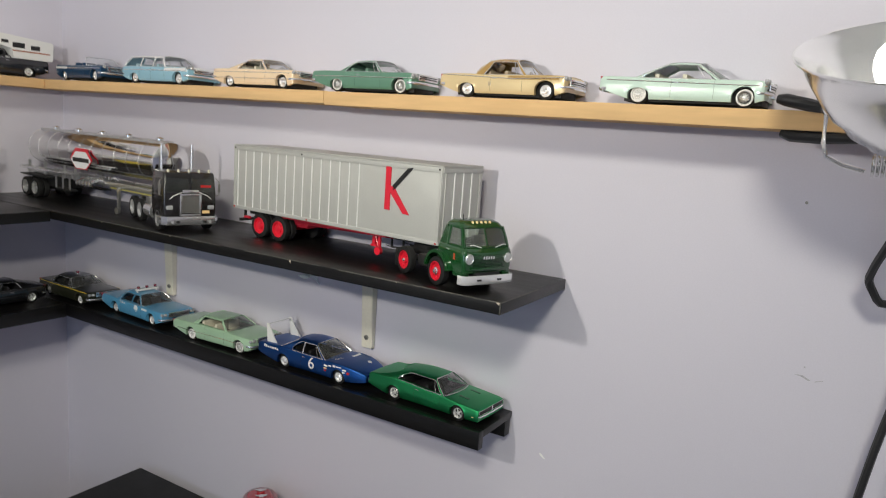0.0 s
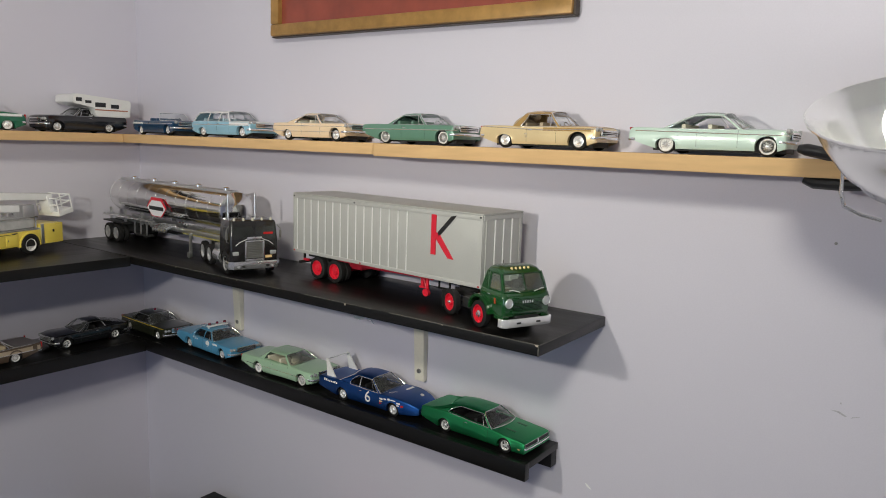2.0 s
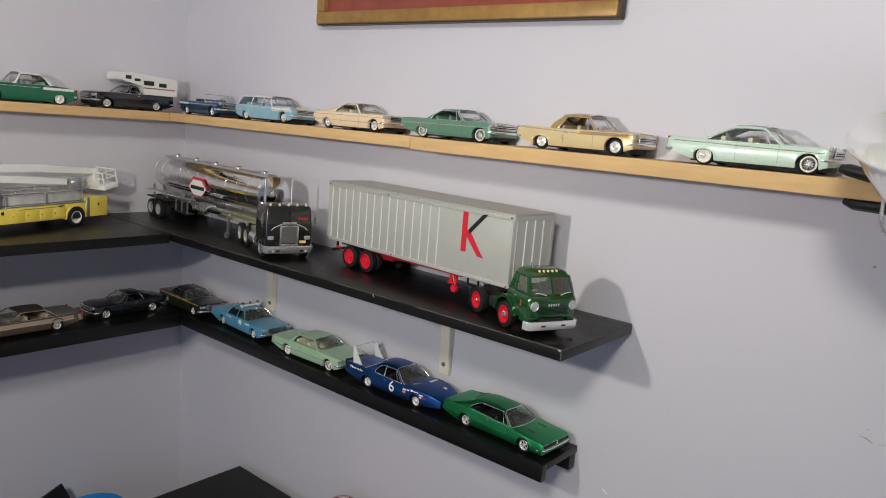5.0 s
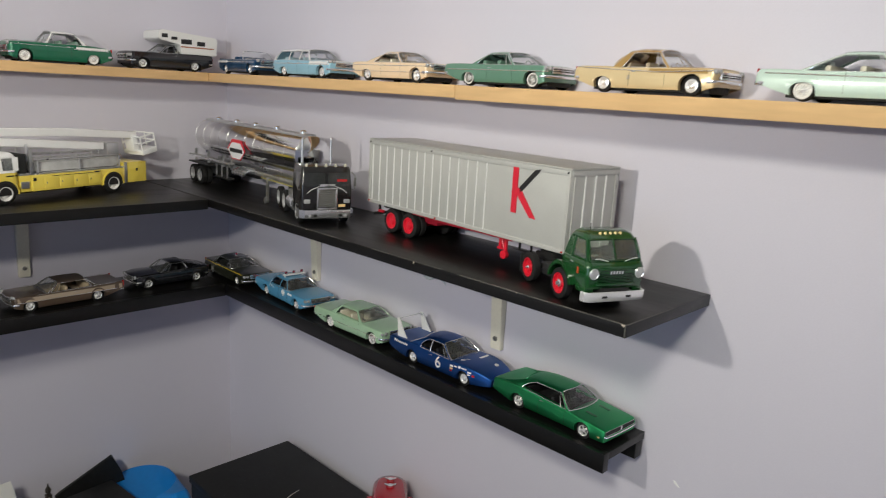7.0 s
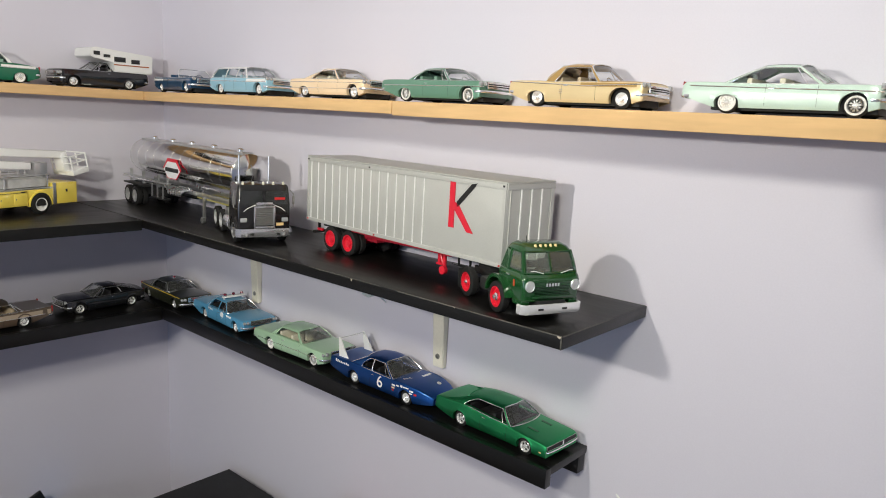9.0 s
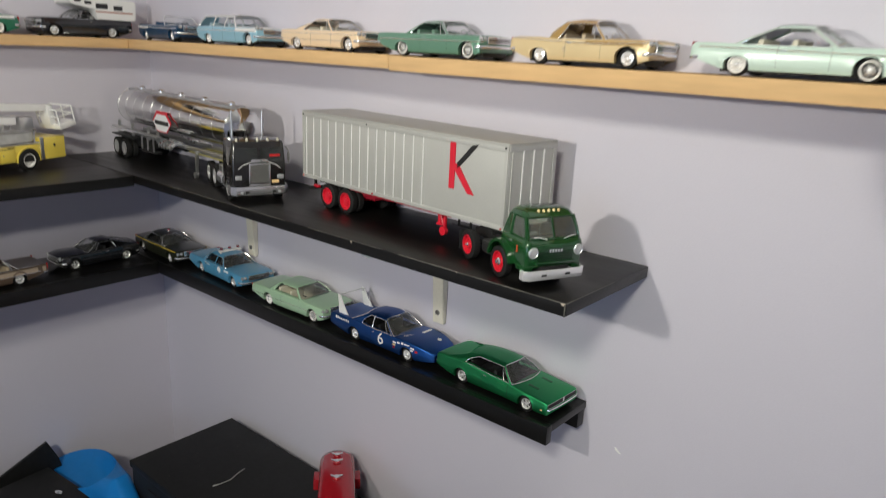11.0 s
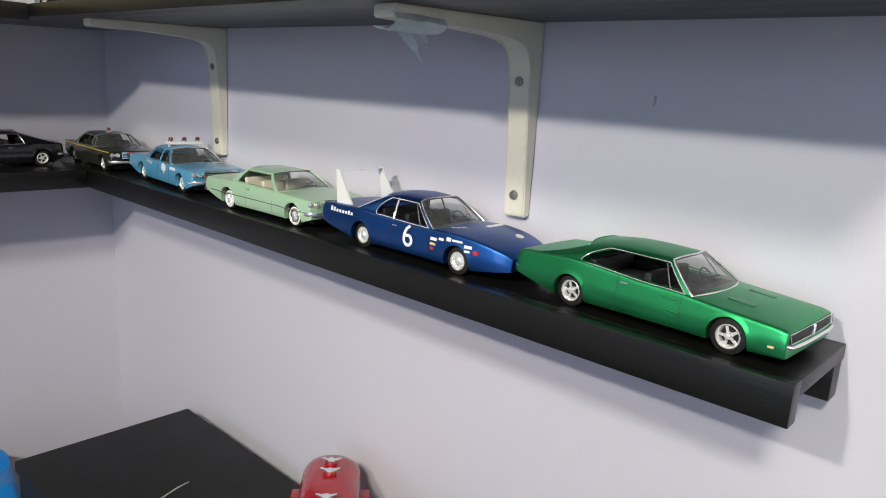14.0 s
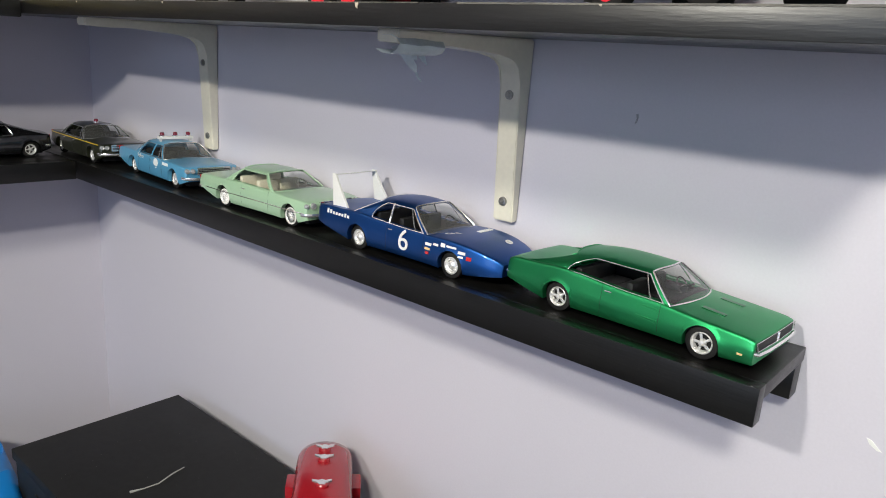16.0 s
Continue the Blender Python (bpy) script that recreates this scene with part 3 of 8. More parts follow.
def greenhouse(root, sh, g, roof_mat, seat, glass, posts, side_glass):
    """Roof shell with its pillars, glass, trim and cabin. g: wb, wt, rt, rb = x of windscreen foot and head, rear glass head and foot; cb, ct = foot and head of the rear pillar's front edge;
    tail = where long sail panels end; z roof height; curl = how far the rear pillar's front edge bows."""
    P = lambda nm, bm, m, lb="", **kw: part(nm, bm, m, root, lb, k=K, **kw)
    wb, wt, rt, rb, cb, ct, z = (g[q] for q in ("wb", "wt", "rt", "rb", "cb", "ct", "z"))
    rw, droop, crown = g.get("rw", sh.half * 0.665), g.get("droop", 0.015), g.get("crown", 0.085)
    mid, span = (wt + rt) / 2, max(0.2, (wt - rt) / 2)
    belt = lambda x: sh.val(1, x) - 0.004
    foot = lambda x: Vector((x, sh.shoulder(x) + 0.012, belt(x) - 0.012))

    def head(x):
        f = (x - mid) / span
        return Vector((x, rw * (1 - 0.05 * f * f), z - crown - (droop * f * f if f < 0 else 0.010 * f * f)))

    def pillar(fx, hx, v, s, bend=0.0, sag=0.0):
        a, b = foot(fx), head(hx)
        p = a + (b - a) * v
        w = 4 * v * (1 - v)
        return Vector((p.x + bend * w, s * (p.y + 0.028 * w), p.z - sag * w))

    opened = g.get("open")
    a_rear = (wb - 0.10, wt - 0.055)
    curl, sag = g.get("curl", 0.03), g.get("sag", 0.0)
    back = g.get("tail", rb)
    trim = g.get("trim_mat", CHROME)
    V = [0, 0.12, 0.28, 0.46, 0.64, 0.8, 0.92, 1.0]
    if not opened:
        bm = bmesh.new()

        def grid(rows):
            vs = [[bm.verts.new(p) for p in r] for r in rows]
            for a, b in zip(vs, vs[1:]):
                for i in range(len(a) - 1):
                    bm.faces.new((a[i], a[i + 1], b[i + 1], b[i]))

        heads = [rt + (ct - rt) * i / 5 for i in range(6)] + [ct + (a_rear[1] - ct) * i / 8 for i in range(1, 9)] + [wt]
        rows = []
        for x in heads:
            h = head(x)
            t = (x - mid) / span
            row = []
            for j in range(13):
                a = -1 + j / 6
                push = (0.10 * t ** 3 if t > 0 else 0.07 * t ** 3) * (1 - a * a)
                row.append((x + push, a * h.y, h.z + crown * (1 - abs(a) ** 2.8) ** 0.85 * (1 - 0.22 * t * t)))
            rows.append(row)
        grid(rows)
        for s in (-1, 1):
            # windscreen pillar, rear pillar, rail over the windows
            grid([[pillar(wb + (a_rear[0] - wb) * q, wt + (a_rear[1] - wt) * q, v, s) for v in V] for q in (0, 1)])
            grid([[pillar(back + (cb - back) * q / 5, rt + (ct - rt) * q / 5, v, s, -curl * q / 5 + g.get("lean", 0.0) * (1 - q / 5), sag * (1 - q / 5)) for v in V] for q in range(6)])
            grid([[pillar(cb + (a_rear[0] - cb) * q / 8, ct + (a_rear[1] - ct) * q / 8, v, s, -curl * (1 - q / 8)) for v in (0.92, 1.0)] for q in range(9)])
        bmesh.ops.remove_doubles(bm, verts=bm.verts, dist=0.002)
        bmesh.ops.recalc_face_normals(bm, faces=bm.faces)
        thicken(bm, 0.030)
        P("roof", bm, roof_mat, sharp=50)
        if "cap" in g:
            bm = bmesh.new()
            top = [[(x, y, q + 0.006) for x, y, q in r[1:-1]] for r in rows[1:-1]]
            grid(top)
            thicken(bm, 0.012)
            P("roof_panel", bm, g["cap"], "darker roof panel", sharp=50)
        tr = g.get("trim_r", 0.013)
        for s in (-1, 1):
            out = Vector((0, s * 0.008, 0))
            loop = [pillar(*a_rear, v, s) + out for v in (0, 0.3, 0.6, 0.92)]
            loop += [pillar(a_rear[0] + (cb - a_rear[0]) * q / 8, a_rear[1] + (ct - a_rear[1]) * q / 8, 0.92, s, -curl * q / 8) + out for q in range(1, 8)]
            loop += [pillar(cb, ct, v, s, -curl) + out for v in (0.92, 0.7, 0.46, 0.22, 0.0)]
            for q in range(1, 7):
                p = foot(cb + (a_rear[0] - cb) * q / 6)
                loop.append(Vector((p.x, s * (p.y + 0.008), p.z + 0.016)))
            bm = bmesh.new()
            tube(bm, loop, tr, 6)
            P("window_trim", bm, trim)
        for x in posts:
            for s in (-1, 1):
                bm = bmesh.new()
                tube(bm, [pillar(x, x - 0.04, v, s) - Vector((0, s * 0.012, 0)) for v in (0, 0.3, 0.6, 0.95)], 0.026, 6)
                P("window_post", bm, g.get("side_post_mat", trim))
        if g.get("vent", True):
            xq = wb - 0.36
            for s in (-1, 1):
                bm = bmesh.new()
                tube(bm, [pillar(xq, wt - 0.10, v, s) for v in (0, 0.3, 0.6, 0.94)], 0.014, 5)
                P("quarter_light_bar", bm, trim)
        panes = [("windscreen", wb, wt, 1), ("rear_window", rb, rt, -1)]
    else:
        panes = [("windscreen", wb, wt, 1)]
    A = [-1, -0.86, -0.66, -0.4, -0.13, 0.13, 0.4, 0.66, 0.86, 1]
    for nm, xb, xt, sg in panes:
        if opened:
            rw = sh.half * 0.76
        rows = []
        inset = 0.86 if sg < 0 and "tail" in g else 0.985
        for f in (0, 0.15, 0.32, 0.5, 0.7, 0.86, 1.0):
            p = pillar(xb, xt, f, 1)
            bow = (0.20 - 0.10 * f) if sg > 0 else (0.13 - 0.06 * f)
            rise = (crown * 0.70 * f if not opened else 0.02 * f) + (sh.val(0, xb) - sh.val(1, xb)) * (1 - f)
            rows.append([(p.x + sg * bow * (1 - a * a) - sg * 0.006, a * p.y * inset, p.z + rise * (1 - a ** 4)) for a in A])
        bm = bmesh.new()
        loft(bm, rows, closed=False, caps=False)
        P(nm, bm, glass, "clear plastic pane", sharp=80)
        lift = Vector((sg * 0.012, 0, 0.008))
        bm = bmesh.new()
        edge = [Vector(r[0]) + lift for r in reversed(rows)] + [Vector(p) + lift for p in rows[0]] + [Vector(r[-1]) + lift for r in rows]
        edge += [Vector(p) + lift for p in reversed(rows[-1])]
        tube(bm, edge, 0.0165 if not opened else 0.022, 6)
        P("window_trim", bm, trim if nm == "windscreen" else g.get("rear_trim", trim))
    if side_glass:
        for s in (-1, 1):
            bm = bmesh.new()
            loft(bm, [[pillar(cb + (a_rear[0] - cb) * q, ct + (a_rear[1] - ct) * q, v, s) - Vector((0, s * 0.02, 0)) for v in (0, 0.3, 0.6, 0.95)] for q in (0, 0.5, 1)], closed=False, caps=False)
            P("side_window", bm, glass, "clear plastic pane")
    # sunken cabin: tub, dashboard, seats, steering wheel
    lo, hi = sh.hole
    wi = min(sh.shoulder(lo), sh.shoulder(hi)) * 0.86
    zb = min(belt(lo), belt(hi), belt((lo + hi) / 2))
    fl = 0.40
    bm = bmesh.new()
    prof = [(-wi, zb - 0.01), (-wi, fl), (wi, fl), (wi, zb - 0.01)]
    loft(bm, [[(x, y, q) for y, q in prof] for x in (lo, hi)], closed=False, caps=False)
    for x in (lo, hi):
        bm.faces.new([bm.verts.new((x, y, q)) for y, q in prof])
    P("cabin_floor", bm, seat)
    bm = bmesh.new()
    box(bm, hi - 0.22, hi, -wi, wi, zb - 0.18, zb + 0.02, 0.03)
    P("dashboard", bm, seat)
    top = zb + min(0.16, (z - zb) * 0.42)
    fx = g.get("front_seat", wt - 0.32)
    seats = [("front_seat", fx, (-wi * 0.5, wi * 0.5)), ("rear_seat", max(lo + 0.22, ct - 0.35), (0,))] + [("rear_seat", q, (0,)) for q in g.get("rows", ())]
    for nm, x, ys in seats:
        if nm == "rear_seat" and x > fx - 0.5:
            continue
        hw = wi * 0.44 if len(ys) == 2 else wi * 0.92
        for y in ys:
            bm = bmesh.new()
            box(bm, x - 0.06, x + 0.44, y - hw, y + hw, fl + 0.02, fl + 0.18, 0.05)
            box(bm, x - 0.12, x + 0.03, y - hw, y + hw, fl + 0.08, top, 0.05)
            P(nm, bm, seat)
    bm = bmesh.new()
    m = Matrix.Translation((hi - 0.36, wi * 0.48, zb + 0.06)) @ Matrix.Rotation(radians(-32), 4, "Y")
    ring = [m @ Vector((0, 0.18 * math.cos(6.2832 * i / 16), 0.18 * math.sin(6.2832 * i / 16))) for i in range(17)]
    tube(bm, ring, 0.014, 5, False)
    tube(bm, [m @ Vector((0, -0.18, 0)), m @ Vector((0, 0.18, 0))], 0.012, 4)
    tube(bm, [m @ Vector((0, 0, 0)), m @ Vector((0.24, 0, -0.04))], 0.02, 5)
    P("steering_wheel", bm, seat)


def on_north(x, y, z, rz=0.0):
    return pose(x, y, z, 0, 0, rz)


def on_west(x, y, z, rz=0.0):
    return pose(x, y, z, 0, 0, -90 + rz)

# ---- lower ledge, north wall
CY = -0.0485
GREEN = paint("green_metallic_paint", (0.030, 0.34, 0.12), 0.97, 0.44, 0.25)
sh = Shape(2.92, [(-2.76, 0.84, 0.83, 0.93), (-2.70, 0.93, 0.93, 0.95), (-2.0, 0.98, 0.985, 0.98), (-1.46, 0.985, 1.03, 1.0), (-0.9, 0.95, 0.985, 0.985), (0.0, 0.89, 0.90, 0.965), (0.6, 0.895, 0.88, 0.96),
                  (0.80, 0.90, 0.86, 0.965), (1.3, 0.86, 0.81, 0.985), (1.8, 0.80, 0.765, 0.985), (2.24, 0.735, 0.72, 0.98), (2.36, 0.69, 0.68, 0.975)], half=0.97, crease=0.46, low=0.875, bow=0.03, nose=1, tail=1,
           arch=0.322, chin=0.06, kick=0.24, line=0.47)
charger = car("model_car", "metallic green fastback muscle car model with silver mag wheels", sh, GREEN, on_north(1.006, CY, LOW_Z, -2.5),
              dict(wb=0.80, wt=0.27, rw=0.60, rt=-1.36, rb=-1.72, cb=-1.30, ct=-0.80, z=1.275, droop=0.07, tail=-2.38, sag=0.03, curl=0.13, crown=0.075, door=[0.66, -0.50], trim_r=0.011, rear_trim=GREEN), rim="mag", lights=[], bumper=False, bars=False, grille=(0.84, 0.42, 0.565), tails=[(0.45, 0.70, 0.26, 0.04)])
for s in (-1, 1):
    # pressed scoops in the door, their lower edges raised
    for z0, z1 in ((0.60, 0.69), (0.40, 0.49)):
        bm = bmesh.new()
        tube(bm, line_on(sh, 0.22, 0.60, z1 - 0.03, z1 - 0.045, s, 0.001), [0.003 + 0.009 * min(1, i / 8) for i in range(15)], 5)
        tube(bm, line_on(sh, 0.60, 0.63, z0 - 0.02, z1 - 0.04, s, 0.001, 6), 0.011, 5)
        tube(bm, line_on(sh, 0.22, 0.60, z1 - 0.05, z0 - 0.01, s, 0.0), 0.004, 5)
        part("door_scoop", bm, GREEN, charger, k=K)
    bm = bmesh.new()
    tilt = math.degrees(math.atan2(sh.val(0, 1.20) - sh.val(0, 1.62), 0.42))
    # a flat plate; the scoop's shaded hollow is put into its darker green
    box(bm, -0.21, 0.21, -0.06, 0.06, -0.02, 0.007, 0.004, pose(1.41, s * 0.40, sh.val(0, 1.41) + 0.006, 0, tilt, 0))
    part("bonnet_scoop", bm, paint("shaded_green_recess", (0.014, 0.15, 0.055), 0.7, 0.42), charger, "bonnet vent, its shaded hollow drawn as darker green", k=K)
    bm = bmesh.new()
    box(bm, 2.08, 2.17, s * (sh.skin(2.1, 0.34) + 0.003) - 0.006, s * (sh.skin(2.1, 0.34) + 0.003) + 0.006, 0.325, 0.360, 0.004)
    part("marker_light", bm, AMBER, charger, "amber side marker", k=K)
bm = bmesh.new()
xn = sh.x1
tube(bm, [(xn - 0.10, -0.90, 0.39), (xn + 0.03, -0.86, 0.385), (xn + 0.06, -0.5, 0.38), (xn + 0.065, 0, 0.38), (xn + 0.06, 0.5, 0.38), (xn + 0.03, 0.86, 0.385), (xn - 0.10, 0.90, 0.39)], 0.030, 8)
part("front_bumper", bm, CHROME, charger, "chrome bumper", k=K)
bm = bmesh.new()
ring = [(xn + 0.015, -0.86, 0.44), (xn + 0.03, 0, 0.43), (xn + 0.015, 0.86, 0.44), (xn - 0.005, 0.90, 0.575), (xn + 0.012, 0, 0.585), (xn - 0.005, -0.90, 0.575), (xn + 0.015, -0.86, 0.44)]
tube(bm, ring, 0.007, 6)
box(bm, xn - 0.02, xn + 0.040, -0.035, 0.035, 0.42, 0.58, 0.012)
part("grille_surround", bm, CHROME, charger, "chrome loop round the grille", k=K)
bm = bmesh.new()
xt = sh.x0
tube(bm, [(xt + 0.10, -0.90, 0.50), (xt + 0.02, -0.87, 0.50), (xt - 0.04, -0.5, 0.50), (xt - 0.04, 0.5, 0.50), (xt + 0.02, 0.87, 0.50), (xt + 0.10, 0.90, 0.50)], 0.035, 6)
part("rear_bumper", bm, CHROME, charger, "chrome bumper", k=K)

BLUE = paint("racing_blue_paint", (0.018, 0.09, 0.32), 0.95, 0.44, 0.3)
sh = Shape(2.95, [(-2.72, 0.84, 0.82, 0.90), (-2.66, 0.93, 0.92, 0.94), (-2.0, 0.975, 0.965, 0.98), (-1.46, 0.97, 1.0, 1.0), (-0.9, 0.93, 0.95, 0.985), (0.0, 0.90, 0.905, 0.97), (0.6, 0.91, 0.895, 0.965),
                  (0.74, 0.945, 0.90, 0.97), (1.3, 0.945, 0.92, 0.985), (1.8, 0.92, 0.88, 0.95), (2.2, 0.84, 0.80, 0.87), (2.55, 0.73, 0.69, 0.76), (2.72, 0.63, 0.59, 0.66)], half=0.96, crease=0.48, low=0.915, bow=0.10, nose=1, tail=1.30, arch=0.335, chin=0.12, kick=0.22)
bird = car("model_car", "deep blue winged stock car model with race decals and rear wing", sh, BLUE, on_north(0.794, -0.0515, LOW_Z, 0.0),
           dict(wb=0.72, wt=0.10, rt=-0.98, rb=-1.66, cb=-1.04, ct=-0.66, z=1.395, droop=0.05, sag=0.0, curl=0.12, crown=0.095, door=[0.66, -0.50]), rim="cap", bumper=False, posts=(-0.48,), tails=[(0.45, 0.70, 0.24, 0.04)])
for s in (-1, 1):
    bm = bmesh.new()
    slab(bm, [(-2.60, s * 0.74, 0.82), (-2.00, s * 0.74, 0.82), (-2.30, s * 0.72, 1.20), (-2.60, s * 0.70, 1.66), (-2.72, s * 0.70, 1.66)], (0, -s * 0.045, 0))
    part("wing_strut", bm, WHITE, bird, "white upright of the wing", k=K)
bm = bmesh.new()
loft(bm, [[(-2.72, y, 1.622), (-2.64, y, 1.635), (-2.55, y, 1.642)] for y in (-0.68, 0.68)], closed=False, caps=False)
blade = part("wing_blade", bm, clear("wing_sheet", (0.96, 0.97, 0.97), 0.1, 0.16), bird, "clear plastic wing blade", k=K)
# white rods draw the bright line that the clear blade's edges catch
for x, z in ((-2.72, 1.622), (-2.55, 1.642)):
    bm = bmesh.new()
    tube(bm, [(x, -0.68, z), (x, 0.68, z)], 0.007, 5)
    part("edge_glint", bm, WHITE, blade, k=K)
# number and decals, right side and bonnet
for s in (-1, 1):
    mm = pose(0.08 * K, s * (sh.half * 0.985 + 0.006) * K, 0.55 * K, 90, 0, 0 if s < 0 else 180)
    lettering("number", "6", 0.70 * K, DECAL, bird, mm, "white race number six")
    for i, (x0, x1, z0, z1) in enumerate([(0.74, 0.92, 0.66, 0.72), (0.74, 0.90, 0.56, 0.61), (0.98, 1.12, 0.70, 0.75), (1.2, 1.32, 0.72, 0.80), (0.76, 0.86, 0.46, 0.52), (1.36, 1.62, 0.74, 0.78), (1.68, 1.86, 0.66, 0.72), (1.90, 2.02, 0.56, 0.64), (1.70, 1.82, 0.58, 0.62)]):
        part("sponsor_decal", patch(sh, x0, x1, z0 - 0.05, z1 - 0.05, s, 0.012), (DECAL, AMBER, DECAL, DECAL, REDLENS, DECAL, DECAL, REDLENS, DECAL)[i], bird, k=K)
    for i in range(8):
        x = -2.62 + i * 0.11
        h = (0.14, 0.12, 0.08, 0.08, 0.08, 0.08, 0.11, 0.08)[i]
        part("name_bar", patch(sh, x, x + 0.065, 0.70, 0.70 + h * 0.8, s, 0.012), DECAL, bird, k=K)
zt = lambda x: sh.val(0, x) + 0.024
mm = pose(1.15 * K, -0.42 * K, (zt(1.15) - 0.005) * K, 0, 3.5, 78)
lettering("engine_size", "426 C.I.", 0.17 * K, DECAL, bird, mm, "small white lettering")
bm = bmesh.new()
for i in range(6):
    box(bm, 1.30, 1.42, 0.18 + i * 0.085, 0.23 + i * 0.085, zt(1.36) - 0.02, zt(1.36) - 0.002, 0.0)
part("bonnet_decal", bm, DECAL, bird, k=K)
bm = bmesh.new()
lathe(bm, [(0.09, 0), (0.09, 0.012), (0.06, 0.012), (0.06, 0)], Matrix.Translation((2.15, 0.28, zt(2.15) - 0.005)) @ Matrix.Rotation(radians(90), 4, "X") @ Matrix.Rotation(radians(-15), 4, "Z"), 16)
part("nose_badge", bm, DECAL, bird, k=K)

PALE = paint("pale_green_paint", (0.35, 0.52, 0.35), 0.1, 0.35)
sh = Shape(3.02, [(-2.62, 0.80, 0.80, 0.90), (-2.55, 0.90, 0.89, 0.94), (-1.9, 0.95, 0.93, 0.98), (-1.2, 0.96, 0.95, 1.0), (-0.5, 0.93, 0.93, 0.99), (0.5, 0.93, 0.915, 0.98),
                  (0.62, 0.96, 0.915, 0.98), (1.4, 0.94, 0.90, 1.0), (2.2, 0.90, 0.87, 0.97), (2.36, 0.86, 0.84, 0.95), (2.40, 0.78, 0.78, 0.93)], half=0.99, crease=0.62, nose=0.90, tail=1.26, low=0.875, line=0.60)
car("model_car", "pale green two-door hardtop model with whitewall tyres and cream seats", sh, PALE, on_north(0.579, -0.0515, LOW_Z, 1.5),
    dict(wb=0.74, wt=0.16, rt=-0.92, rb=-1.42, cb=-1.12, ct=-0.92, z=1.275, door=[0.58, -0.62], vent=False, trim_mat=PALE, crown=0.07), rim="wire", whitewall=True, seat=CREAMSEAT,
    grille=(0.55, 0.56, 0.76), lights=[(0.74, 0.66, 0.085), (0.92, 0.66, 0.06)], tails=[(0.75, 0.7, 0.14, 0.05)], strips=[(-2.4, 2.2, 0.46, 0.46, 0.012, CHROME)])


def light_bar(root, x, z, w, beacons):
    bm = bmesh.new()
    box(bm, x - 0.10, x + 0.10, -w, w, z + 0.02, z + 0.11, 0.015)
    for s in (-1, 1):
        box(bm, x - 0.04, x + 0.04, s * w * 0.85 - 0.03, s * w * 0.85 + 0.03, z - 0.06, z + 0.04)
    part("roof_bar", bm, WHITE, root, k=K)
    for y in beacons:
        beacon(root, x, y, z + 0.11)


DOME = mat("dark_red_lens", (0.16, 0.012, 0.03), 0.18, coat=0.8, grain=300, vary=0.1)


def beacon(root, x, y, z, m=None):
    bm = bmesh.new()
    M = Matrix.Translation((x, y, z)) @ Matrix.Rotation(radians(90), 4, "X")
    lathe(bm, [(0.10, -0.01), (0.10, 0.03), (0.085, 0.04)], M, 14)
    b = part("beacon", bm, CHROME, root, k=K)
    bm = bmesh.new()
    lathe(bm, [(0.075, 0.04), (0.075, 0.11), (0.055, 0.14), (0, 0.148)], M, 14)
    part("dome", bm, m or DOME, b, "red dome", k=K)


SKY = paint("light_blue_paint", (0.085, 0.30, 0.49), 0.05, 0.35)
sh = Shape(3.15, [(-2.75, 0.78, 0.78, 0.92), (-2.68, 0.91, 0.90, 0.95), (-1.9, 0.95, 0.94, 0.99), (-1.0, 0.93, 0.93, 1.0), (0.6, 0.93, 0.92, 0.99), (0.75, 0.97, 0.92, 0.99), (1.6, 0.95, 0.91, 1.0), (2.3, 0.91, 0.89, 0.97), (2.42, 0.86, 0.85, 0.95), (2.46, 0.78, 0.78, 0.94)], half=0.97, crease=0.6, nose=1.06, tail=1.22, low=0.86)
bpol = car("model_car", "light blue four-door police sedan model with a roof light bar", sh, SKY, on_north(0.349, -0.044, LOW_Z, -4.0),
           dict(wb=0.74, wt=0.24, rt=-0.95, rb=-1.42, cb=-1.15, ct=-0.92, z=1.30, door=[0.72, -0.18, -1.05], post_mat=SKY, side_post_mat=SKY), rim="cap", posts=(-0.18,),
           grille=(0.55, 0.55, 0.76), lights=[(0.70, 0.66, 0.075), (0.86, 0.66, 0.075)], tails=[(0.75, 0.72, 0.13, 0.06)])
light_bar(bpol, -0.25, 1.315, 0.60, (-0.46, 0, 0.46))
for s in (-1, 1):
    bm = bmesh.new()
    lathe(bm, [(0.17, -0.01), (0.17, 0.008), (0.0, 0.01)], Matrix.Translation((0.30, s * sh.skin(0.3, 0.62), 0.62)) @ Matrix.Rotation(0 if s > 0 else math.pi, 4, "Z"), 8)
    part("door_badge", bm, DECAL, bpol, "white star-shaped badge", k=K)
    for i in range(5):
        part("number_bar", patch(sh, 0.78 + i * 0.09, 0.84 + i * 0.09, 0.64, 0.73, s, 0.012), DECAL, bpol, k=K)
    mm = pose(-0.86 * K, s * (sh.skin(-0.86, 0.70) + 0.012) * K, 0.71 * K, 90, 0, 0 if s < 0 else 180)
    lettering("word", "Police", 0.20 * K, DECAL, bpol, mm, "white lettering")

OLIVE = paint("dark_olive_paint", (0.018, 0.020, 0.011), 0.1, 0.32)
YELLOW = paint("yellow_paint", (0.75, 0.52, 0.03), 0.0, 0.4)
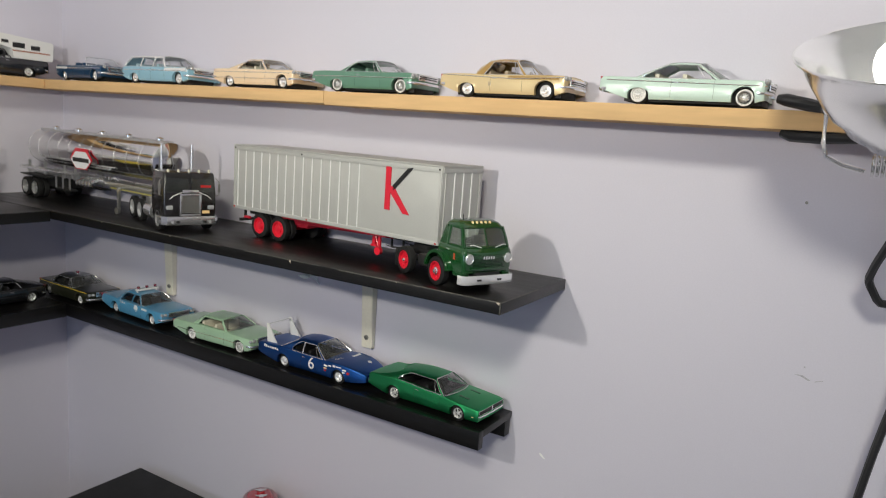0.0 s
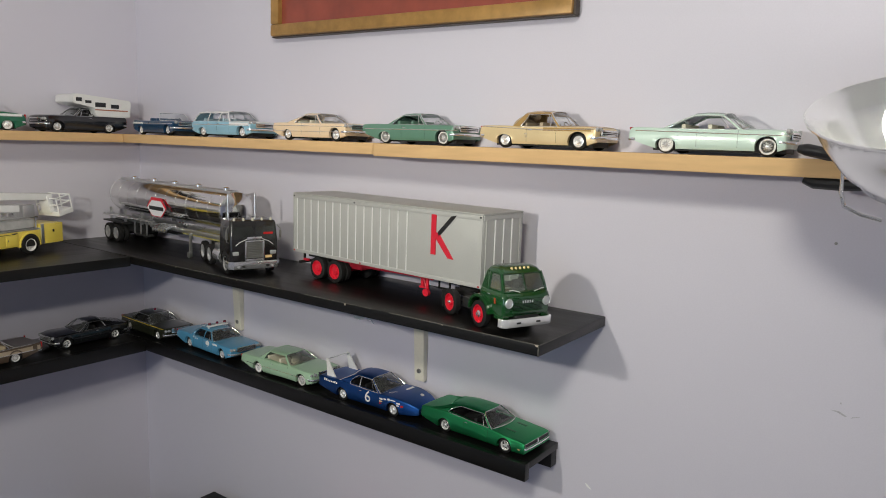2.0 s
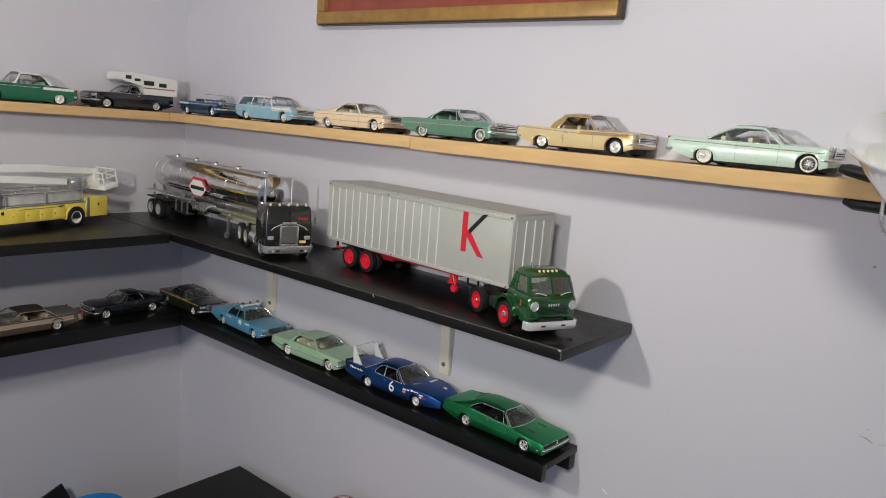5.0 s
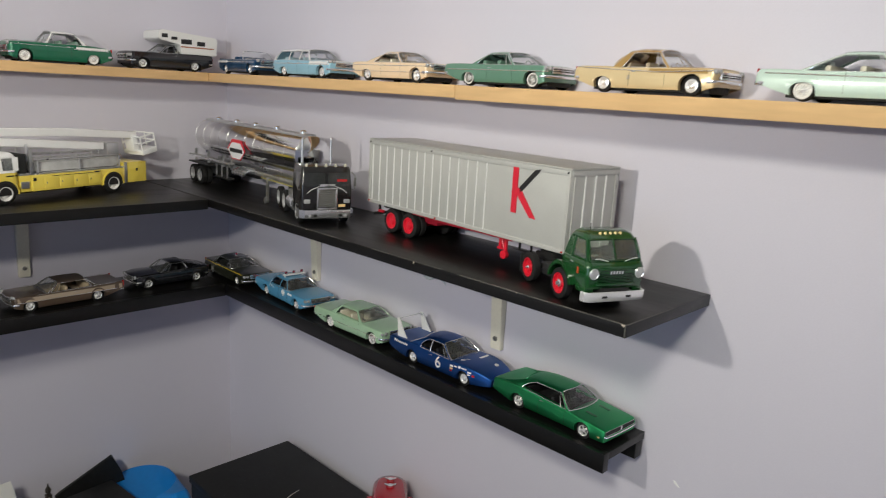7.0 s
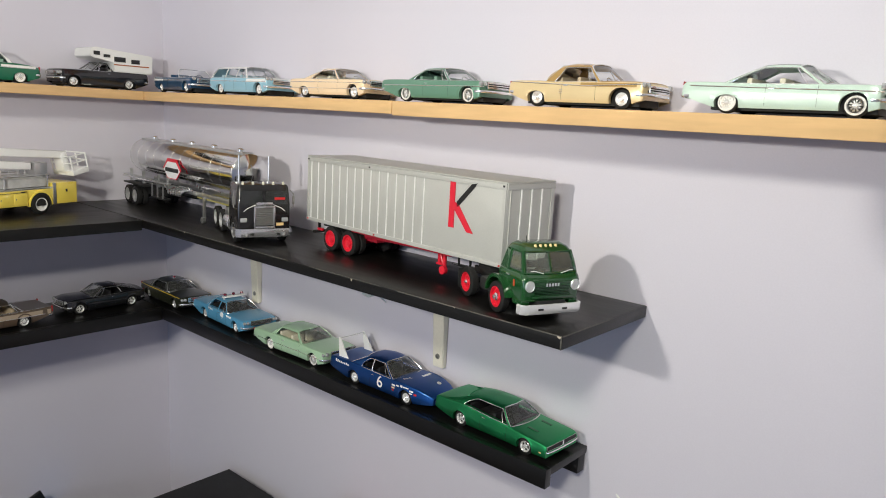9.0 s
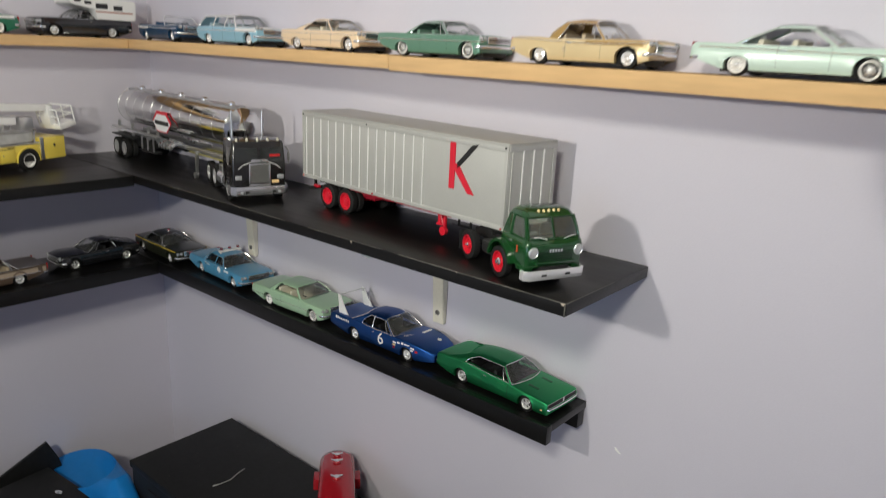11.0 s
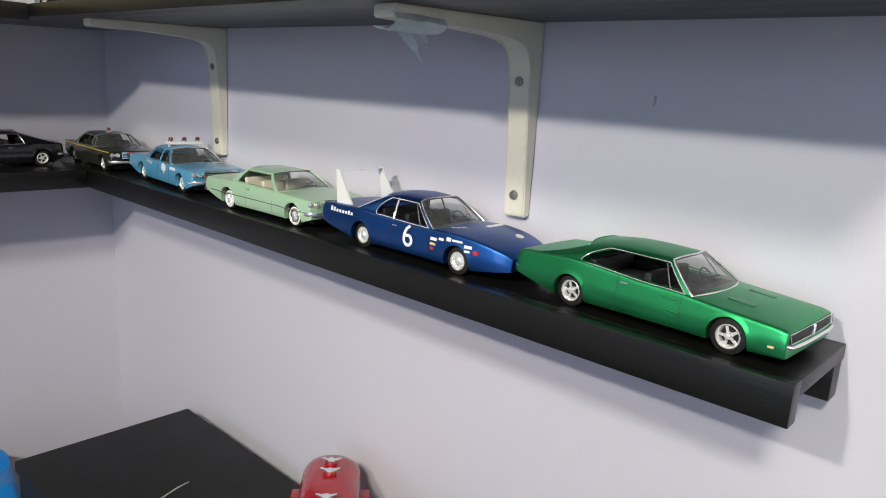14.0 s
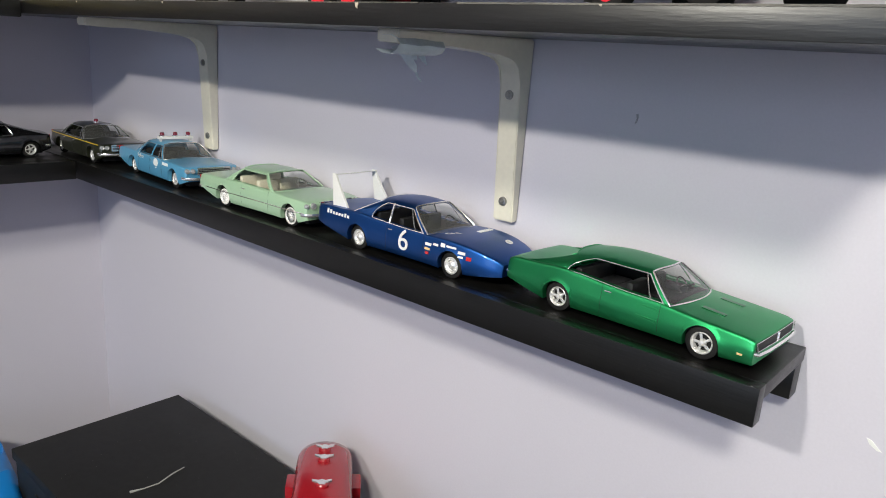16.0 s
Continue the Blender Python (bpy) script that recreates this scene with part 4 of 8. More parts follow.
sh2 = Shape(3.0, [(-2.70, 0.78, 0.78, 0.92), (-2.62, 0.91, 0.90, 0.95), (-1.9, 0.95, 0.94, 0.99), (-1.0, 0.93, 0.93, 1.0), (0.6, 0.93, 0.92, 0.99), (0.75, 0.97, 0.92, 0.99), (1.6, 0.95, 0.91, 1.0), (2.3, 0.91, 0.89, 0.97), (2.38, 0.86, 0.85, 0.95), (2.42, 0.78, 0.78, 0.94)], half=0.97, crease=0.6, nose=1.05, tail=0.92, low=0.86)
dpol = car("model_car", "dark olive police sedan model with gold stripe, red beacon", sh2, OLIVE, on_north(0.138, -0.052, LOW_Z, -2.0),
           dict(wb=0.74, wt=0.24, rt=-0.95, rb=-1.42, cb=-1.15, ct=-0.92, z=1.29, door=[0.72, -0.18, -1.05], post_mat=OLIVE, side_post_mat=OLIVE), rim="cap", posts=(-0.18,),
           grille=(0.55, 0.55, 0.76), lights=[(0.70, 0.66, 0.075), (0.86, 0.66, 0.075)], tails=[(0.75, 0.72, 0.13, 0.06)], strips=[(-2.4, 2.2, 0.74, 0.74, 0.02, YELLOW)])
beacon(dpol, -0.25, 0.0, 1.29)

# ---- lower ledge, west wall
JET = paint("black_gloss_paint", (0.006, 0.006, 0.007), 0.0, 0.2)
sh = Shape(2.75, [(-2.25, 0.74, 0.74, 0.90), (-2.20, 0.94, 0.92, 0.93), (-1.6, 0.97, 0.94, 0.97), (-1.1, 0.95, 0.96, 1.0), (-0.4, 0.90, 0.90, 0.97), (0.55, 0.90, 0.88, 0.96), (0.7, 0.94, 0.88, 0.96), (1.4, 0.92, 0.89, 0.99), (2.0, 0.86, 0.84, 0.95), (2.2, 0.82, 0.80, 0.90), (2.26, 0.72, 0.72, 0.86)], half=0.90, crease=0.55)
car("model_car", "glossy black fastback pony car model with chrome wheels", sh, JET, on_west(0.088, -0.192, LOW_Z, 2.0),
    dict(wb=0.66, wt=0.08, rt=-0.60, rb=-1.75, cb=-0.80, ct=-0.62, z=1.29, tail=-1.95, door=[0.62, -0.45], post_mat=CHROME), rim="mag", grille=(0.5, 0.52, 0.74), lights=[(0.66, 0.68, 0.09)], tails=[(0.6, 0.72, 0.1, 0.09)])
BRONZE = paint("bronze_paint", (0.115, 0.080, 0.055), 0.4, 0.30)
BROWN = mat("brown_vinyl_roof", (0.05, 0.036, 0.028), 0.6, grain=600, vary=0.15, bump=0.2)
sh = Shape(3.1, [(-2.72, 0.80, 0.84, 0.90), (-2.66, 0.90, 0.97, 0.92), (-2.0, 0.93, 0.97, 0.96), (-1.2, 0.94, 0.94, 0.99), (0.4, 0.93, 0.92, 0.98), (0.55, 0.97, 0.92, 0.98), (1.6, 0.95, 0.92, 1.0), (2.3, 0.92, 0.91, 0.97), (2.42, 0.88, 0.88, 0.95), (2.46, 0.78, 0.78, 0.93)], half=1.0, crease=0.62, tail=1.2, low=0.85)
bronze = car("model_car", "metallic bronze hardtop model with dark brown roof and fins", sh, BRONZE, on_west(0.112, -0.410, LOW_Z, 2.0),
    dict(wb=0.74, wt=0.22, rt=-1.02, rb=-1.55, cb=-1.30, ct=-1.00, z=1.27, door=[0.52, -0.62]), roof_mat=BROWN, rim="wire", seat=TAN, grille=(0.62, 0.54, 0.74), lights=[(0.72, 0.78, 0.075), (0.88, 0.78, 0.075)],
    tails=[(0.86, 0.72, 0.05, 0.14)], strips=[(-2.5, 2.3, 0.52, 0.52, 0.016, CHROME), (-2.5, 1.2, 0.84, 0.80, 0.01, CHROME)])
for s in (-1, 1):
    part("side_band", patch(sh, sh.x0 + 0.12, sh.x1 - 0.16, 0.50, 0.72, s, 0.006), paint("pale_bronze_paint", (0.42, 0.33, 0.235), 0.4, 0.32), bronze, "paler bronze side band", k=K)
FOREST = paint("forest_green_paint", (0.006, 0.024, 0.016), 0.1, 0.25)
CREAM = paint("cream_paint", (0.80, 0.75, 0.62), 0.0, 0.35)
sh = Shape(2.85, [(-2.55, 0.78, 0.80, 0.92), (-2.48, 0.91, 0.92, 0.95), (-1.8, 0.95, 0.94, 0.98), (-1.0, 0.93, 0.93, 1.0), (0.5, 0.93, 0.92, 0.99), (0.64, 0.97, 0.92, 0.99), (1.5, 0.95, 0.91, 1.0), (2.2, 0.91, 0.89, 0.97), (2.32, 0.86, 0.85, 0.95), (2.36, 0.78, 0.78, 0.94)], half=0.97, crease=0.6, nose=0.80, tail=1.05, low=0.88)
wpol = car("model_car", "dark green police sedan model with cream roof, one beacon", sh, FOREST, on_west(0.122, -0.614, LOW_Z, 1.0),
           dict(wb=0.62, wt=0.16, rt=-0.95, rb=-1.32, cb=-1.12, ct=-0.95, z=1.42, door=[0.60, -0.25, -1.0], post_mat=CREAM, side_post_mat=CREAM), roof_mat=CREAM, rim="cap", posts=(-0.25,), side_glass=False,
           grille=(0.55, 0.55, 0.76), lights=[(0.72, 0.66, 0.085)], tails=[(0.75, 0.72, 0.13, 0.06)], strips=[(-2.3, 2.2, 0.50, 0.50, 0.010, CHROME)])
beacon(wpol, 0.0, 0.0, 1.41)
for s in (-1, 1):
    part("door_badge", patch(sh, 0.14, 0.30, 0.54, 0.71, s, 0.008), DECAL, wpol, "white shield badge", k=K)
    part("word_bar", patch(sh, -0.72, -0.40, 0.66, 0.74, s, 0.008), DECAL, wpol, k=K)
IVORY = paint("ivory_paint", (0.70, 0.68, 0.62), 0.0, 0.35)
sh = Shape(2.95, [(-2.5, 0.78, 0.80, 0.92), (-2.44, 0.91, 0.92, 0.95), (-1.0, 0.93, 0.93, 1.0), (0.5, 0.93, 0.92, 0.99), (0.64, 0.97, 0.92, 0.99), (2.2, 0.91, 0.89, 0.97), (2.36, 0.78, 0.78, 0.94)], half=0.97, crease=0.6, nose=0.80, tail=1.05, low=0.88)
car("model_car", "ivory white hardtop car model", sh, IVORY, on_west(0.122, -0.842, LOW_Z, 1.0),
    dict(wb=0.62, wt=0.16, rt=-0.95, rb=-1.32, cb=-1.12, ct=-0.95, z=1.38, door=[0.60, -0.45]), rim="cap", grille=(0.55, 0.55, 0.76), lights=[(0.72, 0.66, 0.085)], tails=[(0.75, 0.66, 0.13, 0.06)])

# ---- top shelf, north wall
TY = -0.0425
MINT = paint("mint_paint", (0.55, 0.69, 0.60), 0.05, 0.3)
sh = Shape(3.0, [(-2.72, 0.72, 0.82, 0.95), (-2.66, 0.84, 0.94, 0.97), (-2.2, 0.88, 0.96, 0.98), (-1.5, 0.90, 0.94, 0.99), (-0.9, 0.92, 0.92, 0.98), (0.55, 0.92, 0.92, 0.98), (0.75, 0.97, 0.92, 0.98), (1.8, 0.95, 0.92, 1.0), (2.28, 0.92, 0.90, 0.98), (2.36, 0.86, 0.86, 0.96), (2.38, 0.76, 0.76, 0.95)], half=1.01, crease=0.6, base=0.15, nose=0.72, tail=1.08, rear_arch=0.315, low=0.84, arch_high=0.88, rear_high=0.62)
car("model_car", "mint green finned hardtop model with white roof edge and chrome wheels", sh, MINT, on_north(1.313, TY, TOP_Z, 0.0),
    dict(wb=0.78, wt=0.12, rt=-0.72, rb=-1.62, cb=-1.50, ct=-0.66, z=1.31, door=[0.66, -0.55], cap=paint("grey_green_paint", (0.20, 0.24, 0.22), 0.1, 0.35)), rim="wire", whitewall=True, seat=CREAMSEAT, grille=(0.62, 0.52, 0.70), lights=[(0.70, 0.74, 0.08), (0.88, 0.74, 0.08)],
    tails=[(0.70, 0.76, 0.20, 0.05)], strips=[(-2.55, 2.2, 0.704, 0.616, 0.016, CHROME)])
GOLD = paint("gold_paint", (0.46, 0.29, 0.10), 0.3, 0.3)
PALEGOLD = paint("pale_gold_paint", (0.72, 0.56, 0.31), 0.2, 0.3)
sh = Shape(2.92, [(-2.70, 0.74, 0.80, 0.94), (-2.62, 0.88, 0.92, 0.97), (-2.0, 0.93, 0.95, 0.98), (-1.4, 0.93, 0.95, 0.99), (-0.9, 0.93, 0.92, 0.98), (0.5, 0.94, 0.93, 0.98), (0.75, 0.985, 0.93, 0.98), (1.8, 0.965, 0.93, 1.0), (2.28, 0.92, 0.90, 0.98), (2.36, 0.86, 0.86, 0.96), (2.38, 0.74, 0.74, 0.95)], half=0.99, crease=0.58, arch=0.375, base=0.15, rear_arch=0.315, low=0.84, arch_high=0.88, rear_high=0.62)
gold = car("model_car", "two-tone gold fifties hardtop model with chrome bumpers", sh, PALEGOLD, on_north(1.087, TY, TOP_Z, 0.0),
           dict(wb=0.74, wt=0.26, rt=-0.80, rb=-1.16, cb=-0.86, ct=-0.60, z=1.37, curl=-0.05, lean=-0.08, crown=0.12, droop=0.04, door=[0.62, -0.55]), roof_mat=GOLD, rim="cap", seat=TAN, grille=(0.66, 0.50, 0.68), lights=[(0.70, 0.70, 0.075), (0.88, 0.70, 0.075)],
           tails=[(0.70, 0.72, 0.16, 0.05)], strips=[(-2.5, 0.3, 0.757, 0.651, 0.016, CHROME), (0.3, 2.2, 0.651, 0.722, 0.016, CHROME)])
part("bonnet", deck_panel(sh, 0.76, sh.x1 - 0.08), GOLD, gold, "darker gold bonnet", k=K)
for s in (-1, 1):
    part("upper_side", patch(sh, 0.10, sh.x1 - 0.25, 0.63, 0.745, s, 0.006), GOLD, gold, "darker gold upper side", k=K)
for s in (-1, 1):
    bm = bmesh.new()
    for i in range(3):
        tube(bm, line_on(sh, -0.62, -0.50, 0.42 + i * 0.05, 0.42 + i * 0.05, s), 0.012, 5)
    part("gill_trim", bm, CHROME, gold, k=K)
SEA = paint("sea_green_paint", (0.125, 0.265, 0.185), 0.2, 0.3)
SEAROOF = paint("dark_sea_green_paint", (0.14, 0.26, 0.19), 0.1, 0.45)
sh = Shape(2.95, [(-2.72, 0.76, 0.80, 0.93), (-2.66, 0.90, 0.91, 0.96), (-1.8, 0.94, 0.94, 0.99), (-1.0, 0.93, 0.93, 1.0), (0.5, 0.93, 0.92, 0.99), (0.66, 0.97, 0.92, 0.99), (1.6, 0.95, 0.92, 1.0), (2.28, 0.91, 0.90, 0.98), (2.36, 0.86, 0.86, 0.96), (2.40, 0.76, 0.76, 0.95)], half=1.0, crease=0.62, base=0.15, nose=0.70, tail=1.10, rear_arch=0.315, low=0.84, arch_high=0.88, rear_high=0.62)
car("model_car", "sea green sixties hardtop model with wire wheels", sh, SEA, on_north(0.871, TY, TOP_Z, 0.0),
    dict(wb=0.64, wt=0.12, rt=-0.74, rb=-1.34, cb=-1.12, ct=-0.72, z=1.26, door=[0.60, -0.58]), rim="wire", whitewall=True, seat=SEAROOF, grille=(0.62, 0.54, 0.74), lights=[(0.72, 0.68, 0.075), (0.89, 0.68, 0.075)],
    tails=[(0.62, 0.68, 0.24, 0.05)], strips=[(-2.6, 2.3, 0.581, 0.581, 0.014, CHROME)])
BUFF = paint("buff_cream_paint", (0.80, 0.61, 0.40), 0.05, 0.35)
sh = Shape(3.05, [(-2.70, 0.76, 0.80, 0.93), (-2.64, 0.90, 0.91, 0.96), (-1.8, 0.94, 0.94, 0.99), (-1.0, 0.93, 0.93, 1.0), (0.5, 0.93, 0.92, 0.99), (0.66, 0.97, 0.92, 0.99), (1.6, 0.95, 0.92, 1.0), (2.24, 0.91, 0.90, 0.98), (2.32, 0.86, 0.86, 0.96), (2.36, 0.76, 0.76, 0.95)], half=0.99, crease=0.66, base=0.15, rear_arch=0.315, low=0.84, arch_high=0.88, rear_high=0.62)
car("model_car", "buff cream sixties fastback hardtop model", sh, BUFF, on_north(0.650, TY, TOP_Z, 0.0),
    dict(wb=0.64, wt=0.10, rt=-0.62, rb=-1.62, cb=-1.10, ct=-0.70, z=1.25, door=[0.60, -0.58]), rim="cap", seat=CREAMSEAT, grille=(0.62, 0.54, 0.74), lights=[(0.72, 0.68, 0.075), (0.89, 0.68, 0.075)],
    tails=[(0.72, 0.68, 0.13, 0.08)], strips=[(-2.5, 2.2, 0.651, 0.651, 0.012, CHROME), (-2.5, 2.2, 0.405, 0.405, 0.012, CHROME)])
POWDER = paint("powder_blue_paint", (0.26, 0.47, 0.58), 0.05, 0.35)
sh = Shape(3.1, [(-2.66, 0.78, 0.82, 0.93), (-2.60, 0.93, 0.93, 0.96), (-1.8, 0.95, 0.95, 0.99), (0.5, 0.95, 0.94, 0.99), (0.66, 0.99, 0.94, 0.99), (1.6, 0.97, 0.94, 1.0), (2.3, 0.93, 0.92, 0.98), (2.38, 0.86, 0.86, 0.96), (2.42, 0.76, 0.76, 0.95)], half=0.98, crease=0.62, base=0.15, rear_arch=0.315, low=0.84, arch_high=0.88, rear_high=0.62)
wagon = car("model_car", "powder blue station wagon model with white roof and white bonnet", sh, POWDER, on_north(0.409, TY, TOP_Z, 0.0),
            dict(wb=0.66, wt=0.18, rt=-2.18, rb=-2.46, cb=-2.30, ct=-2.12, z=1.34, door=[0.62, -0.35, -1.15], post_mat=WHITE, side_post_mat=WHITE), roof_mat=WHITE, seat=mat("pale_blue_interior", (0.34, 0.46, 0.52), 0.6, grain=300), rim="cap", posts=(-0.30, -1.18), side_glass=False,
            grille=(0.62, 0.54, 0.72), lights=[(0.72, 0.76, 0.075), (0.89, 0.76, 0.075)], tails=[(0.80, 0.68, 0.06, 0.1)], strips=[(-2.4, 2.2, 0.634, 0.634, 0.014, CHROME)])
part("bonnet", deck_panel(sh, 0.70, sh.x1 - 0.04), WHITE, wagon, "white bonnet", k=K)
for s in (-1, 1):
    part("front_wing", patch(sh, 0.62, sh.x1 - 0.06, 0.60, 0.755, s, 0.008), WHITE, wagon, "white front wing", k=K)
NAVY = paint("navy_blue_paint", (0.012, 0.055, 0.125), 0.2, 0.3)
sh = Shape(3.05, [(-2.62, 0.76, 0.84, 0.93), (-2.56, 0.86, 0.97, 0.96), (-1.8, 0.92, 0.95, 0.99), (-1.0, 0.92, 0.93, 1.0), (0.5, 0.93, 0.92, 0.99), (0.66, 0.97, 0.92, 0.99), (1.6, 0.95, 0.92, 1.0), (2.24, 0.91, 0.90, 0.98), (2.34, 0.84, 0.84, 0.96)], half=0.98, crease=0.62, base=0.15, rear_arch=0.315, low=0.84, arch_high=0.88, rear_high=0.62)
car("model_car", "navy blue open convertible model with white side flash", sh, NAVY, on_north(0.194, TY - 0.004, TOP_Z, -6.0),
    dict(wb=0.64, wt=0.26, rt=-0.7, rb=-1.3, cb=-1.0, ct=-0.7, z=1.27, door=[0.60, -0.58], open=True), rim="cap", seat=NAVY, grille=(0.62, 0.54, 0.72), lights=[(0.75, 0.72, 0.085)],
    tails=[(0.80, 0.70, 0.06, 0.1)], strips=[(-2.45, -1.2, 0.651, 0.634, 0.055, WHITE), (-1.2, 2.2, 0.634, 0.634, 0.012, CHROME)])

# ---- top shelf, west wall
sh = Shape(2.83, [(-2.40, 0.74, 0.74, 0.93), (-2.36, 0.95, 0.95, 0.96), (-1.0, 0.95, 0.95, 1.0), (0.4, 0.94, 0.93, 0.99), (0.55, 0.98, 0.93, 0.99), (1.6, 0.95, 0.92, 1.0), (2.18, 0.91, 0.90, 0.98), (2.26, 0.84, 0.84, 0.96)], half=0.98, crease=0.62, base=0.12, rear_arch=0.315, low=0.94, tail=1.16, arch_high=0.88, rear_high=0.66)
pick = car("model_truck", "black car-based pickup model carrying a white camper body", sh, JET, on_west(0.0455, -0.1685, TOP_Z, 0.0),
           dict(wb=0.54, wt=0.02, rt=-0.42, rb=-0.62, cb=-0.50, ct=-0.40, z=1.38, door=[0.50, -0.48]), rim="wire", grille=(0.60, 0.54, 0.72), lights=[(0.70, 0.68, 0.075), (0.86, 0.68, 0.075)], tails=[(0.80, 0.68, 0.08, 0.08)])
bm = bmesh.new()
out = [(-2.66, 0.90), (-0.66, 0.90), (-0.60, 1.40), (0.30, 1.50), (0.58, 1.62), (0.56, 1.98), (0.34, 2.08), (-2.62, 1.86), (-2.72, 1.76)]
slab(bm, [(x, -0.98, z) for x, z in out], (0, 1.96, 0))
bmesh.ops.bevel(bm, geom=list(bm.edges), offset=0.03, segments=2, affect="EDGES")
camper = part("camper_body", bm, WHITE, pick, "white camper body with an overhanging front", k=K)
for s in (-1, 1):
    for x0, x1, z0, z1 in ((-0.42, -0.08, 1.60, 1.75), (-1.22, -0.62, 1.42, 1.67), (-1.98, -1.52, 1.38, 1.60), (0.10, 0.42, 1.68, 1.88)):
        bm = bmesh.new()
        box(bm, x0, x1, s * 0.985 - 0.012, s * 0.985 + 0.012, z0, z1, 0.01)
        part("camper_window", bm, BLACK, camper, "dark window", k=K)
    bm = bmesh.new()
    box(bm, -2.5, -0.6, s * 0.983 - 0.006, s * 0.983 + 0.006, 1.24, 1.30)
    part("camper_stripe", bm, mat("rust_stripe", (0.35, 0.10, 0.04), 0.5, grain=300), camper, "rust red stripe", k=K)
BOTTLE = paint("bottle_green_paint", (0.006, 0.13, 0.065), 0.2, 0.28)
sh = Shape(3.05, [(-2.58, 0.66, 0.66, 0.86), (-2.50, 0.82, 0.80, 0.92), (-1.9, 0.96, 0.93, 0.98), (-1.2, 1.0, 0.98, 1.0), (0.5, 1.0, 0.97, 0.98), (0.68, 1.04, 0.97, 0.97), (1.6, 1.03, 0.96, 0.99), (2.2, 0.98, 0.94, 0.96), (2.36, 0.88, 0.88, 0.90), (2.40, 0.76, 0.76, 0.88)], half=0.95, crease=0.6, base=0.12, rear_arch=0.315, low=0.94, arch_high=0.88, rear_high=0.66)
bel = car("model_car", "dark green early fifties hardtop model with white roof and side flash", sh, BOTTLE, on_west(0.0455, -0.371, TOP_Z, 0.0),
          dict(wb=0.62, wt=0.26, rt=-0.72, rb=-1.25, cb=-1.05, ct=-0.70, z=1.52, door=[0.56, -0.50]), roof_mat=WHITE, seat=mat("pale_green_interior", (0.24, 0.36, 0.29), 0.6, grain=300), rim="wire", whitewall=True, grille=(0.66, 0.52, 0.68), lights=[(0.76, 0.84, 0.11)], tails=[(0.72, 0.74, 0.07, 0.09)],
          strips=[(-0.6, 2.2, 0.78, 0.78, 0.014, CHROME), (-2.3, -0.6, 0.70, 0.70, 0.014, CHROME)])
for s in (-1, 1):
    part("side_flash", patch(sh, -2.28, -0.72, 0.72, 0.83, s, 0.008), WHITE, bel, "white side flash", k=K)
RED = paint("scarlet_paint", (0.50, 0.016, 0.025), 0.1, 0.28)
sh = Shape(2.94, [(-2.70, 0.76, 0.80, 0.93), (-2.64, 0.90, 0.91, 0.96), (-1.8, 0.94, 0.94, 0.99), (-1.0, 0.93, 0.93, 1.0), (0.5, 0.93, 0.92, 0.99), (0.66, 0.97, 0.92, 0.99), (1.6, 0.95, 0.92, 1.0), (2.28, 0.91, 0.90, 0.98), (2.36, 0.86, 0.86, 0.96), (2.40, 0.76, 0.76, 0.95)], half=1.0, crease=0.62, base=0.105, rear_arch=0.315, low=0.94, arch_high=0.88, rear_high=0.62)
redcar = car("model_car", "scarlet red bubble-top hardtop model with a white side spear", sh, RED, on_west(0.0455, -0.580, TOP_Z, 0.0),
             dict(wb=0.66, wt=0.14, rt=-0.66, rb=-1.45, cb=-1.05, ct=-0.70, z=1.37, door=[0.60, -0.58]), rim="wire", whitewall=True, seat=mat("red_interior", (0.40, 0.12, 0.11), 0.6, grain=300), grille=(0.62, 0.54, 0.74), lights=[(0.72, 0.70, 0.075), (0.89, 0.70, 0.075)], tails=[(0.62, 0.68, 0.2, 0.05)],
             strips=[(-2.5, 1.4, 0.62, 0.74, 0.030, WHITE)])
BEIGE = paint("beige_paint", (0.55, 0.45, 0.30), 0.1, 0.35)
car("model_car", "beige hardtop car model", sh, BEIGE, on_west(0.0455, -0.806, TOP_Z, 0.0),
    dict(wb=0.66, wt=0.14, rt=-0.66, rb=-1.45, cb=-1.05, ct=-0.70, z=1.37, door=[0.60, -0.58]), rim="cap", grille=(0.62, 0.54, 0.74), lights=[(0.72, 0.70, 0.075)], tails=[(0.62, 0.68, 0.2, 0.05)])


# ---------------------------------------------------------------- model trucks
def rounded(x0, x1, h, r, z, n=5):
    """A rounded rectangle in plan."""
    pts = []
    for cx, cy, a0 in ((x1 - r, h - r, 0), (x0 + r, h - r, 90), (x0 + r, -h + r, 180), (x1 - r, -h + r, 270)):
        pts += [(cx + r * math.cos(radians(a0 + 90 * i / n)), cy + r * math.sin(radians(a0 + 90 * i / n)), z) for i in range(n + 1)]
    return pts


def truck_part(root):
    return lambda nm, bm, m, lb="", parent=None: part(nm, bm, m, parent or root, lb, k=K)


def arch(bm, x, z, r, t, y0, y1, a0=0, a1=180, n=12):
    """A wing over a wheel."""
    rings = []
    for i in range(n + 1):
        a = radians(a0 + (a1 - a0) * i / n)
        c, s = math.cos(a), math.sin(a)
        rings.append([(x + r * c, y0, z + r * s), (x + (r + t) * c, y0, z + (r + t) * s), (x + (r + t) * c, y1, z + (r + t) * s), (x + r * c, y1, z + r * s)])
    loft(bm, rings)


def one_box(P, nm, m, b, bevel=0.01, lb="", parent=None):
    bm = bmesh.new()
    box(bm, *b, bevel)
    return P(nm, bm, m, lb, parent)


